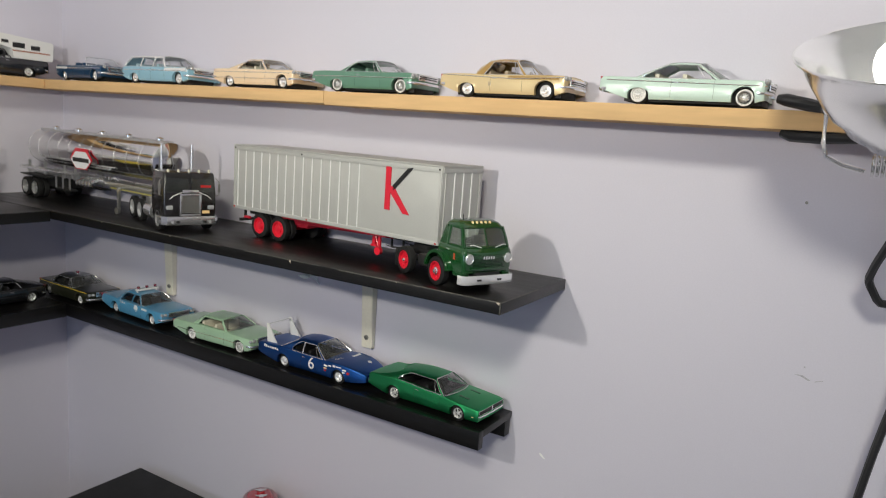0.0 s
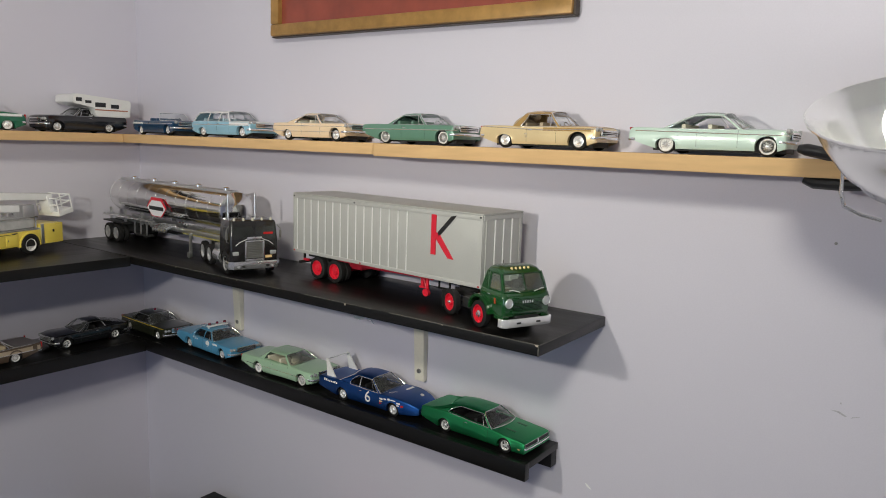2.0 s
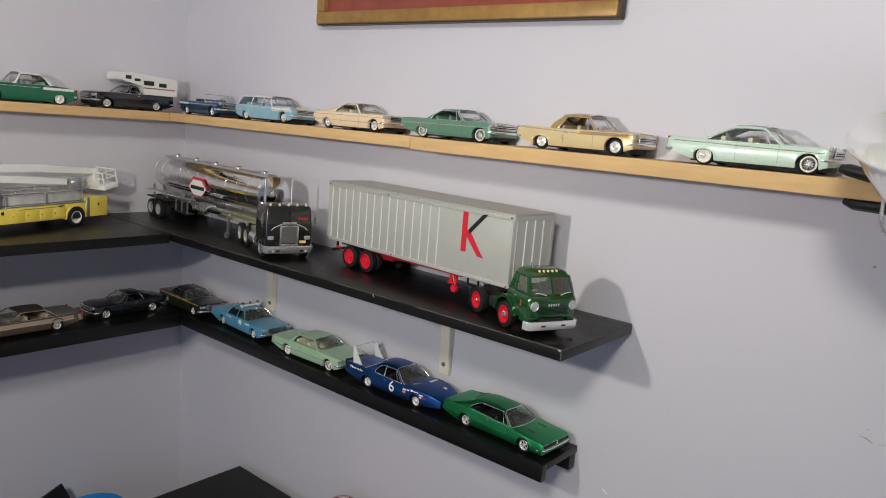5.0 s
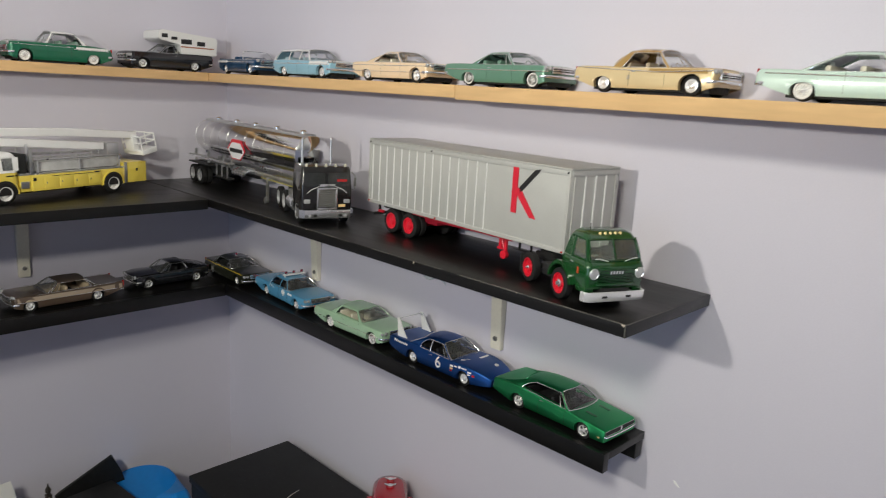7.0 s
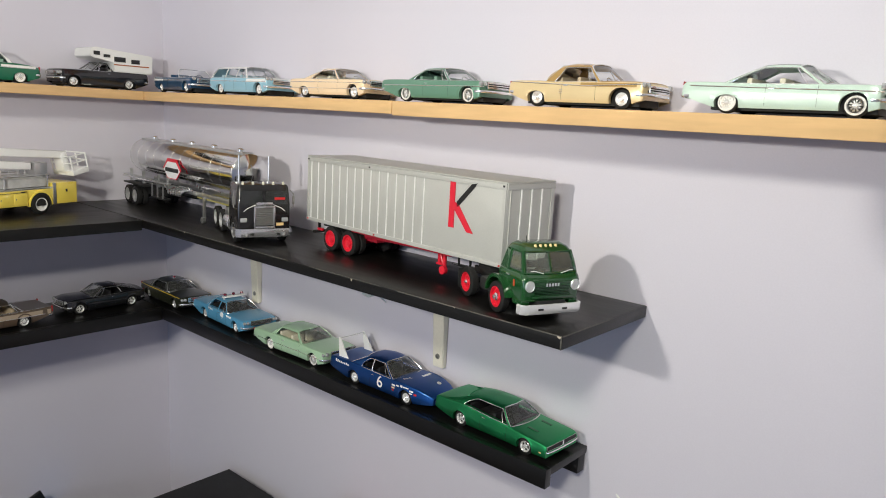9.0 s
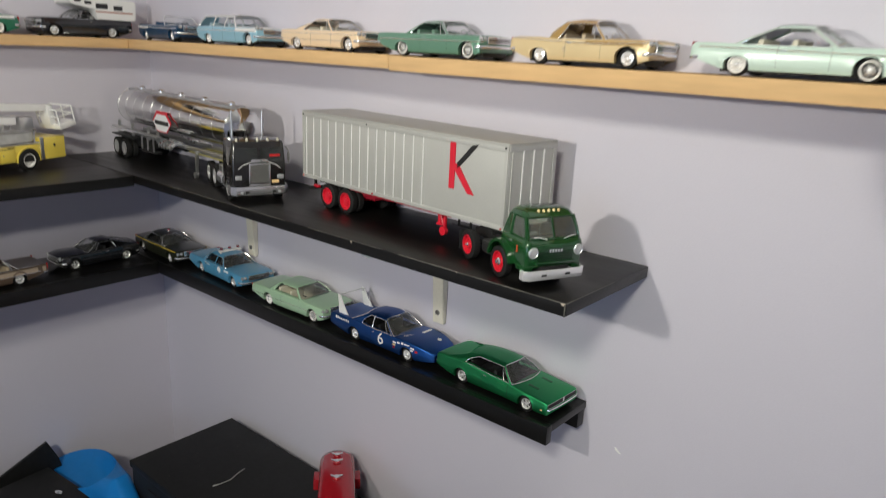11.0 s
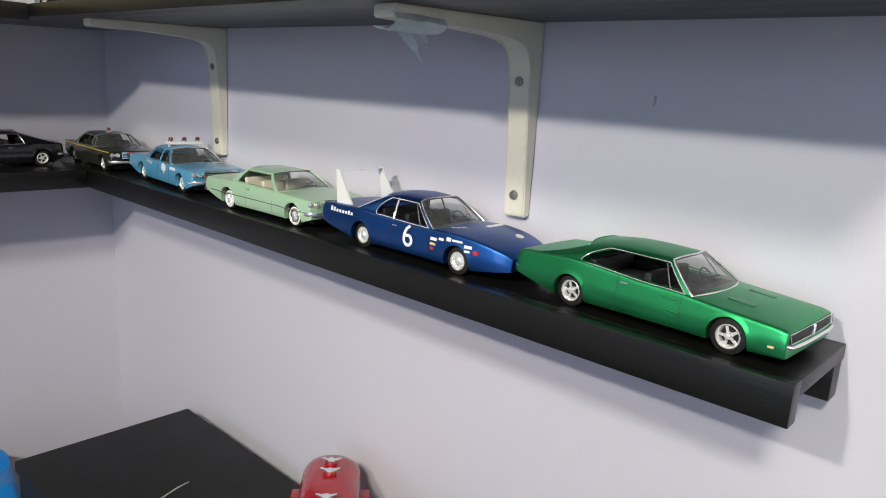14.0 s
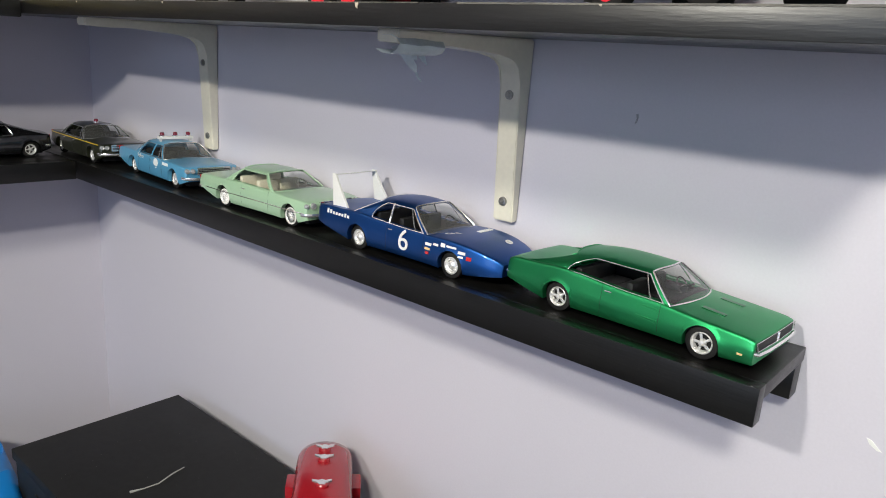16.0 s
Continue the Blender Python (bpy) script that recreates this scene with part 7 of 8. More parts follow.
sh = Shape(2.8, [(-2.45, 0.78, 0.80, 0.92), (-2.40, 0.91, 0.92, 0.95), (-1.0, 0.93, 0.93, 1.0), (0.5, 0.93, 0.92, 0.99), (0.64, 0.97, 0.92, 0.99), (2.0, 0.90, 0.88, 0.97), (2.55, 0.78, 0.76, 0.92), (2.66, 0.66, 0.66, 0.86)], half=0.94, crease=0.6)
slope = math.degrees(math.atan2(1.38, 5.1))
car("model_car", "dark teal coupe model sitting on the transporter's sloping deck", sh, TEAL, trans.matrix_world @ pose(-1.25 * K, 0, 1.70 * K, 0, -slope, 0) @ pose(0, 0, 0, 0, 0, 180),
    dict(wb=0.62, wt=0.16, rt=-0.75, rb=-1.32, cb=-1.02, ct=-0.75, z=1.34, door=[0.60, -0.45]), rim="mag", grille=(0.55, 0.46, 0.62), lights=[(0.72, 0.58, 0.075)], tails=[(0.75, 0.66, 0.13, 0.06)])
sh = Shape(2.8, [(-2.45, 0.78, 0.80, 0.92), (-2.40, 0.91, 0.92, 0.95), (-1.0, 0.93, 0.93, 1.0), (0.5, 0.93, 0.92, 0.99), (0.64, 0.97, 0.92, 0.99), (2.0, 0.90, 0.88, 0.97), (2.26, 0.78, 0.78, 0.94)], half=0.94, crease=0.6)
car("model_car", "red coupe model on the transporter's lower deck", sh, RED, trans.matrix_world @ pose(1.35 * K, 0, 0.585 * K, 0, 0, 180),
    dict(wb=0.62, wt=0.16, rt=-0.75, rb=-1.32, cb=-1.02, ct=-0.75, z=1.26, door=[0.60, -0.45]), rim="cap", grille=(0.55, 0.55, 0.70), lights=[(0.72, 0.62, 0.085)], tails=[(0.75, 0.66, 0.13, 0.06)])

# ---------------------------------------------------------------- on the walls
GILT = mat("gilt_wood_frame", (0.34, 0.19, 0.055), 0.4, 0.25, grain=80, vary=0.3, bump=0.1, wide=9)
GILTDARK = mat("dark_frame_edge", (0.05, 0.035, 0.025), 0.5, grain=80, vary=0.3)
CANVAS = mat("russet_painting", (0.26, 0.052, 0.03), 0.5, coat=0.3, grain=30, vary=0.3, wide=5)
picture = tagged(new("picture_frame"), "gilt wooden picture frame round a russet red painting, hung on wall", "picture")
picture.matrix_world = pose(0.789, -0.003, 1.722, 0, 0.5, 0)
PW, PH = 0.306, 0.46
for nm, b in (("frame_rail", (-PW, PW, 0, 0.021)), ("frame_rail", (-PW, PW, PH - 0.021, PH)), ("frame_stile", (-PW, -PW + 0.021, 0.021, PH - 0.021)), ("frame_stile", (PW - 0.021, PW, 0.021, PH - 0.021))):
    bm = bmesh.new()
    box(bm, b[0], b[1], -0.020, -0.001, b[2], b[3], 0.003)
    part(nm, bm, GILT, picture)
bm = bmesh.new()
for b in ((-PW - 0.002, PW + 0.002, -0.002, 0.0), (PW, PW + 0.003, 0, PH)):
    box(bm, b[0], b[1], -0.014, -0.001, b[2], b[3])
part("frame_edge", bm, GILTDARK, picture)
bm = bmesh.new()
box(bm, -PW + 0.019, PW - 0.019, -0.010, -0.002, 0.019, PH - 0.019)
canvas = part("painting", bm, CANVAS, picture, "russet red painted canvas")
bm = bmesh.new()
slab(bm, [(PW - 0.085, -0.011, 0.050), (PW - 0.062, -0.011, 0.027), (PW - 0.027, -0.011, 0.027), (PW - 0.027, -0.011, 0.10), (PW - 0.05, -0.011, 0.08)], (0, 0.0008, 0))
part("green_patch", bm, mat("painted_green", (0.06, 0.14, 0.05), 0.5, grain=60, vary=0.4), canvas, "painted green foliage")
for x0, x1 in ((-0.21, -0.10), (0.0, 0.10)):
    bm = bmesh.new()
    box(bm, x0, x1, -0.0112, -0.0104, 0.06, 0.30)
    part("dark_patch", bm, mat("painted_dark_red", (0.17, 0.03, 0.02), 0.5, grain=40, vary=0.35), canvas)

nail = tagged(new("nail"), "small round nail head in the wall", "nail")
nail.matrix_world = pose(1.438, 0, 1.440)
bm = bmesh.new()
lathe(bm, [(0, -0.003), (0.0016, -0.0026), (0.0018, -0.0015), (0.0008, -0.001), (0.0008, 0)], None, 10)
part("nail_head", bm, STEEL, nail)
SCUFF = mat("wall_scuff", (0.40, 0.39, 0.42), 0.8, grain=400, vary=0.3)
PLASTER = mat("bare_plaster", (0.82, 0.82, 0.80), 0.8, grain=300, vary=0.05)
for nm, m, lb, pts in (("wall_chip", PLASTER, "white chip in the wall paint", [(1.150, 1.051), (1.153, 1.0505), (1.157, 1.047), (1.160, 1.0445), (1.157, 1.0445), (1.152, 1.0475)]),
                       ("wall_scuff", SCUFF, "thin grey scuff mark on the wall", [(1.452, 1.242), (1.460, 1.2405), (1.468, 1.237), (1.470, 1.238), (1.461, 1.2425)]),
                       ("wall_scuff", SCUFF, "thin grey scuff mark on the wall", [(1.474, 1.237), (1.482, 1.240), (1.483, 1.241), (1.475, 1.2385)]),
                       ("wall_tick", SCUFF, "small dark tick on the wall", [(0.9535, 1.2445), (0.955, 1.245), (0.9555, 1.2415), (0.9545, 1.238), (0.953, 1.237), (0.9542, 1.2415)]),
                       ("wall_tick", SCUFF, "small dark tick on the wall", [(1.4610, 1.2530), (1.4625, 1.2535), (1.4630, 1.2515), (1.4612, 1.2512)])):
    bm = bmesh.new()
    slab(bm, [(x, -0.0006, z) for x, z in pts], (0, 0.0007, 0))
    tagged(part(nm, bm, m), lb, "mark")

# rubbed edges and chips along the black shelf
WORN = mat("rubbed_laminate_edge", (0.085, 0.08, 0.07), 0.6, grain=250, vary=0.8, wide=30, stretch=(1, 8, 8))
bm = bmesh.new()
for x0, x1, h in ((0.40, 0.71, 0.0004), (0.76, 0.90, 0.0005), (0.93, 1.163, 0.0008)):
    box(bm, x0, x1, -MID_D - 0.0004, -MID_D + 0.0006, MID_Z - h, MID_Z + 0.0002)
box(bm, MID_END + 0.0006, MID_END + 0.0015, -MID_D + 0.001, -0.09, MID_Z - 0.0009, MID_Z + 0.0002)
box(bm, MID_END - 0.0008, MID_END + 0.0006, -MID_D - 0.0005, -MID_D + 0.0006, MID_Z - 0.0145, MID_Z)
tagged(part("worn_edge", bm, WORN, smooth=False), "thin rubbed grey edge of the black shelf", "mark")
# chips
for x, w, h in ((0.845, 0.003, 0.004), (0.60, 0.002, 0.002), (1.02, 0.002, 0.0015), (1.158, 0.005, 0.003), (0.43, 0.0015, 0.002)):
    bm = bmesh.new()
    slab(bm, [(x, -MID_D - 0.0006, MID_Z - 0.0004), (x + w, -MID_D - 0.0006, MID_Z - 0.0004), (x + w * 0.7, -MID_D - 0.0006, MID_Z - h), (x + w * 0.2, -MID_D - 0.0006, MID_Z - h * 0.7)], (0, 0.0008, 0))
    tagged(part("shelf_chip", bm, CHIP), "pale chip in the black shelf edge", "mark")

# torn film stuck to a bracket
FILM = mat("torn_plastic_film", (0.62, 0.74, 0.80), 0.35, grain=200, vary=0.15, wide=60)
FILM.node_tree.nodes["Principled BSDF"].inputs["Alpha"].default_value = 0.62
random.seed(7)
bm = bmesh.new()
for y0, w, drop, sway in ((-0.137, 0.006, 0.024, 0.019), (-0.129, 0.008, 0.009, 0.006), (-0.122, 0.005, 0.012, 0.007), (-0.143, 0.004, 0.006, 0.003)):
    rows = []
    x0 = 0.8325 + random.uniform(-0.002, 0.002)
    for i in range(8):
        f = i / 7
        c = Vector((x0 + 0.003 * f, y0 + sway * f, MID_Z - 0.0245 - drop * f))
        h = w * (1 - 0.9 * f) * random.uniform(0.8, 1.15)
        rows.append([c + Vector((random.uniform(-0.001, 0.001), q * h, 0.3 * q * h)) for q in (-1, 0, 1)])
    loft(bm, rows, closed=False, caps=False)
rows = [[(0.8445 + 0.0125 * math.cos(a), y, MID_Z - 0.0235 + 0.0065 * math.sin(a) + random.uniform(-0.0006, 0.0006)) for a in np.linspace(-2.6, 2.0, 8)] for y in np.linspace(-0.165, -0.118, 6)]
loft(bm, rows, closed=False, caps=False)
tagged(part("torn_film", bm, FILM), "torn clear film hanging from a shelf bracket", "film")

# ---------------------------------------------------------------- clamp lamp on the pine shelf
REFLECT = mat("spun_aluminium", (0.90, 0.90, 0.88), 0.17, 0.92, grain=30, vary=0.06, wide=8)
clamp_lamp = tagged(new("clamp_lamp"), "clamp lamp with a spun aluminium reflector bowl and white bulb", "lamp")
axis = Vector((-0.05, -0.37, 0.93)).normalized()
centre = Vector((1.531, -0.185, 1.583))
turn = axis.to_track_quat("Y", "Z").to_matrix().to_4x4()
clamp_lamp.matrix_world = Matrix.Translation(centre)
bm = bmesh.new()
prof = [(0.022, -0.118), (0.030, -0.112), (0.050, -0.100), (0.056, -0.090), (0.064, -0.086), (0.070, -0.074), (0.078, -0.066), (0.086, -0.050), (0.096, -0.026), (0.104, -0.002), (0.109, 0.001), (0.110, 0.004)]
prof = [(r, h * 0.78) for r, h in prof]
lathe(bm, prof + [(r - 0.0012, h) for r, h in reversed(prof[1:])] + [(0.0, -0.085)], turn, 48)
part("reflector", bm, REFLECT, clamp_lamp, "spun aluminium reflector bowl", sharp=60)
bm = bmesh.new()
lathe(bm, [(0, -0.19), (0.016, -0.19), (0.019, -0.185), (0.019, -0.135), (0.023, -0.130), (0.023, -0.112), (0, -0.112)], turn, 20)
part("lamp_socket", bm, BLACK, clamp_lamp, "black lamp socket")
bm = bmesh.new()
lathe(bm, [(0.013, -0.095), (0.016, -0.075), (0.030, -0.050), (0.044, -0.028), (0.0475, -0.016), (0.048, -0.008), (0.046, 0.000), (0.040, 0.007), (0.028, 0.012), (0.014, 0.0145), (0, 0.015)], turn, 40)
FROST = mat("frosted_bulb_glass", (0.88, 0.88, 0.86), 0.3, coat=0.4, grain=100, vary=0.03)
FROST.node_tree.nodes["Principled BSDF"].inputs["Emission Color"].default_value = (1.0, 0.97, 0.90, 1)
FROST.node_tree.nodes["Principled BSDF"].inputs["Emission Strength"].default_value = 9.0
part("bulb", bm, FROST, clamp_lamp, "glowing white frosted bulb")
W = lambda p: Vector(p) - centre
for nm, pts, r in (("upper_handle", [(1.404, -0.092, 1.5465), (1.412, -0.094, 1.5455), (1.434, -0.098, 1.541), (1.452, -0.100, 1.538)], [0.0045, 0.0066, 0.0066, 0.005]),
                   ("lower_handle", [(1.410, -0.075, 1.514), (1.420, -0.078, 1.5105), (1.448, -0.084, 1.510), (1.480, -0.092, 1.511)], [0.005, 0.0062, 0.0062, 0.005])):
    bm = bmesh.new()
    tube(bm, [W(p) for p in pts], r, 10)
    part(nm, bm, BLACK, clamp_lamp, "black rubber clamp grip")
bm = bmesh.new()
tube(bm, [W(p) for p in ((1.446, -0.105, 1.537), (1.452, -0.135, 1.530), (1.453, -0.140, 1.505), (1.457, -0.142, 1.492), (1.472, -0.142, 1.485), (1.490, -0.142, 1.481))], 0.0022, 8)
part("wire_loop", bm, CHROME, clamp_lamp)
bm = bmesh.new()
for i in range(5):
    m = Matrix.Translation(W((1.496 + i * 0.004, -0.130, 1.487)))
    tube(bm, [m @ Vector((0, 0.008 * math.cos(6.2832 * q / 12), 0.009 * math.sin(6.2832 * q / 12))) for q in range(13)], 0.0016, 5, False)
part("clamp_spring", bm, CHROME, clamp_lamp, "coiled steel spring")
cord = [(1.52, -0.10, 1.415), (1.512, -0.075, 1.39), (1.508, -0.055, 1.37), (1.522, -0.045, 1.345), (1.548, -0.04, 1.352), (1.556, -0.04, 1.33), (1.552, -0.04, 1.26), (1.540, -0.045, 1.19), (1.528, -0.05, 1.10), (1.52, -0.05, 0.95), (1.53, -0.05, 0.6), (1.54, -0.06, 0.012)]
bm = bmesh.new()
fine = []
for a, b in zip(cord, cord[1:]):
    fine += [Vector(a).lerp(Vector(b), q / 4) for q in range(4)]
fine = [fine[0]] + [(fine[i - 1] + 2 * fine[i] + fine[i + 1]) / 4 for i in range(1, len(fine) - 1)] + [fine[-1]]
tube(bm, [W(p) for p in fine], 0.0042, 8)
part("cord", bm, BLACK, clamp_lamp, "black power cord")

# ---------------------------------------------------------------- below the shelves
CABTOP = 0.765
MATTBLACK = mat("matt_black_board", (0.010, 0.010, 0.010), 0.6, spec=0.35, grain=120, vary=0.4, bump=0.1, wide=8)
desk = tagged(new("desk"), "plain black desk standing in the corner", "desk")
for nm, b in (("desktop", (0.002, 1.36, -0.80, -0.262, 0.60, 0.63)), ("desktop_return", (0.94, 1.36, -0.2615, -0.004, 0.60, 0.63)), ("leg", (0.03, 0.08, -0.78, -0.73, 0, 0.60)), ("leg", (1.28, 1.33, -0.78, -0.73, 0, 0.60)), ("leg", (0.03, 0.08, -0.33, -0.28, 0, 0.60)), ("leg", (1.28, 1.33, -0.07, -0.02, 0, 0.60))):
    bm = bmesh.new()
    box(bm, *b, 0.003)
    part(nm, bm, MATTBLACK, desk)
cabinet = tagged(new("cabinet"), "tall matt black cabinet with scuffed flat top behind the desk", "cabinet")
cabinet.matrix_world = pose(0.300, -0.027, 0)
bm = bmesh.new()
box(bm, 0, 0.62, -0.222, 0, 0, CABTOP - 0.014, 0.002)
part("cabinet_body", bm, MATTBLACK, cabinet)
bm = bmesh.new()
box(bm, -0.003, 0.623, -0.225, 0.001, CABTOP - 0.014, CABTOP, 0.002)
part("cabinet_top", bm, MATTBLACK, cabinet)
bm = bmesh.new()
box(bm, 0.06, 0.56, -0.2245, -0.221, 0.65, 0.73, 0.002)
part("drawer_front", bm, MATTBLACK, cabinet)
# a pale thread and specks of dust on its top
bm = bmesh.new()
tube(bm, [(0.478, -0.119, CABTOP + 0.001), (0.481, -0.135, CABTOP + 0.001), (0.489, -0.158, CABTOP + 0.001), (0.487, -0.176, CABTOP + 0.001), (0.483, -0.190, CABTOP + 0.001)], [0.0006, 0.0009, 0.0008, 0.0007, 0.0016], 5)
tagged(part("thread", bm, mat("grey_thread", (0.40, 0.39, 0.37), 0.8, grain=300)), "pale curved thread lying on the black cabinet", "thread")
random.seed(3)
bm = bmesh.new()
for i in range(40):
    x, y, r = random.uniform(0.31, 0.62), random.uniform(-0.24, -0.035), random.uniform(0.0002, 0.0006)
    a = random.uniform(0, 6.28)
    slab(bm, [(x + r * math.cos(a + q * 2.1) * (1 + q % 2), y + r * math.sin(a + q * 2.1), CABTOP + 0.0002) for q in range(3)], (0, 0, 0.0003))
tagged(part("dust", bm, mat("grey_dust", (0.12, 0.115, 0.11), 0.9, grain=300)), "specks of grey dust on the black cabinet top", "dust", kind="stuff")

# red tank truck toy
TOYRED = paint("glossy_red_paint", (0.36, 0.010, 0.018), 0.05, 0.22)
toy = tagged(new("toy_tanker_truck"), "glossy red toy tank truck with winged silver caps", "model truck")
toy.matrix_world = pose(0.650, -0.040, CABTOP, 0, 0, -42.5) @ Matrix.Scale(1.12, 4)  # x forward from the rear
def toy_section(x, w, z0, z1, n=12):
    pts = [(x, -w, z0), (x, w, z0)]
    for i in range(n + 1):
        a = math.pi * i / n
        pts.append((x, w * math.cos(a) * (1.0), z1 - 0.018 + 0.018 * math.sin(a)))
    return pts
bm = bmesh.new()
loft(bm, [toy_section(-0.002, 0.024, 0.028, 0.069), toy_section(0.003, 0.0265, 0.024, 0.074), toy_section(0.012, 0.0275, 0.022, 0.076), toy_section(0.128, 0.0275, 0.022, 0.076), toy_section(0.132, 0.0265, 0.024, 0.074)])
part("tank_body", bm, TOYRED, toy)
for x in (0.022, 0.040, 0.082):
    bm = bmesh.new()
    lathe(bm, [(0.0062, -0.004), (0.0062, 0.002), (0.005, 0.0035), (0, 0.0038)], Matrix.Translation((x, 0, 0.0755)) @ Matrix.Rotation(radians(90), 4, "X"), 14)
    cap = part("filler_cap", bm, TOYRED, toy)
    bm = bmesh.new()
    slab(bm, [(x - 0.001, -0.009, 0.0792), (x + 0.002, -0.004, 0.0792), (x + 0.005, -0.002, 0.0792), (x + 0.005, 0.002, 0.0792), (x + 0.002, 0.004, 0.0792), (x - 0.001, 0.009, 0.0792), (x - 0.003, 0.009, 0.0792), (x - 0.0015, 0.003, 0.0792), (x - 0.003, 0, 0.0792), (x - 0.0015, -0.003, 0.0792), (x - 0.003, -0.009, 0.0792)], (0, 0, 0.0012))
    part("cap_lever", bm, CHROME, cap, "winged silver lever")
bm = bmesh.new()
loft(bm, [rounded(0.134, 0.185, 0.025, 0.006, 0.020), rounded(0.134, 0.186, 0.0255, 0.006, 0.046), rounded(0.134, 0.178, 0.0245, 0.006, 0.050), rounded(0.135, 0.166, 0.022, 0.006, 0.068), rounded(0.138, 0.162, 0.018, 0.006, 0.071)])
part("cab", bm, TOYRED, toy)
bm = bmesh.new()
slab(bm, [(0.1785, -0.021, 0.051), (0.1785, 0.021, 0.051), (0.168, 0.019, 0.067), (0.168, -0.019, 0.067)], (0.0008, 0, 0.0005))
part("windscreen", bm, TINT, toy, "dark windscreen")
bm = bmesh.new()
loft(bm, [[(x, -w, 0.016), (x, w, 0.016), (x, w, z), (x, w * 0.5, z + 0.006), (x, -w * 0.5, z + 0.006), (x, -w, z)] for x, w, z in ((0.185, 0.019, 0.041), (0.215, 0.016, 0.038), (0.224, 0.012, 0.033))])
part("bonnet", bm, TOYRED, toy)
for s in (-1, 1):
    bm = bmesh.new()
    arch(bm, 0.205, 0.016, 0.0175, 0.003, s * 0.016, s * 0.029, 0, 175)
    part("front_wing", bm, TOYRED, toy)
    bm = bmesh.new()
    box(bm, 0.020, 0.045, s * 0.031 - 0.0055, s * 0.031 + 0.0055, 0.030, 0.048, 0.002)
    part("side_locker", bm, TOYRED, toy)
    for x in (0.205, 0.095, 0.062):
        bm = bmesh.new()
        lathe(bm, [(0, -0.006), (0.013, -0.006), (0.016, -0.004), (0.016, 0.004), (0.013, 0.006), (0.008, 0.0065), (0.007, 0.004), (0, 0.005)], Matrix.Translation((x, s * 0.0255, 0.016)), 18)
        part("wheel", bm, TYRE, toy)
bm = bmesh.new()
box(bm, 0.01, 0.20, -0.014, 0.014, 0.012, 0.026, 0.001)
part("chassis", bm, CHASSIS, toy)

# dark rounded case and a leaning board beside it
bm = bmesh.new()
loft(bm, [rounded(-0.032, 0.032, 0.024, 0.012, z) for z in (0, 0.040)] + [rounded(-0.030, 0.030, 0.022, 0.011, 0.045), rounded(-0.024, 0.024, 0.016, 0.008, 0.047)])
ob = tagged(part("small_case", bm, MATTBLACK), "small dark grey case with rounded edges", "case")
ob.matrix_world = pose(0.822, -0.052, CABTOP, 0, 0, 10)
bm = bmesh.new()
box(bm, -0.03, 0.05, -0.003, 0.003, 0, 0.042, 0.001)
ob = tagged(part("board_offcut", bm, MATTBLACK), "black board leaning against the wall", "board")
ob.matrix_world = pose(0.862, -0.030, CABTOP, -14, 0, 0)

# pile of magazines and crumpled paper against the wall
PAPER = mat("cream_newsprint", (0.74, 0.70, 0.60), 0.85, grain=60, vary=0.12, bump=0.3)
GLOSSY = [mat("magazine_navy", (0.02, 0.02, 0.10), 0.3, coat=0.3, grain=30, vary=0.4), mat("magazine_grey", (0.16, 0.16, 0.14), 0.35, coat=0.3, grain=20, vary=0.6), mat("magazine_white", (0.62, 0.60, 0.56), 0.4, grain=20, vary=0.2), mat("magazine_brown", (0.20, 0.15, 0.10), 0.4, grain=20, vary=0.6)]
random.seed(11)
def magazine(x, y, z, w, d, h, rz, m, label, tilt=0.0):
    root = tagged(new("magazine"), label, "magazine", "paper pile")
    root.matrix_world = pose(x, y, z, 0, tilt, rz)
    bm = bmesh.new()
    box(bm, -w / 2, w / 2, -d / 2, d / 2, 0.0006, h - 0.0006, 0.0)
    part("pages", bm, PAPER, root)
    for nm, z0 in (("front_cover", h - 0.0006), ("back_cover", 0.0)):
        bm = bmesh.new()
        box(bm, -w / 2 - 0.001, w / 2 + 0.001, -d / 2 - 0.001, d / 2 + 0.001, z0, z0 + 0.0006, 0.0)
        part(nm, bm, m, root)
z = 0.63
for i in range(15):
    h = random.uniform(0.016, 0.022)
    magazine(1.185 + random.uniform(-0.012, 0.012), -0.125 + random.uniform(-0.01, 0.006), z, 0.21, 0.20, h, random.uniform(-8, 8), GLOSSY[(2, 1, 2, 3)[i % 4]], "thick worn magazine in a stacked pile")
    z += h
magazine(1.220, -0.110, z, 0.15, 0.11, 0.008, 24, GLOSSY[0], "navy blue magazine on top of the pile")
magazine(1.235, -0.115, z + 0.008, 0.12, 0.09, 0.006, -18, GLOSSY[1], "grey glossy magazine on top of the pile")
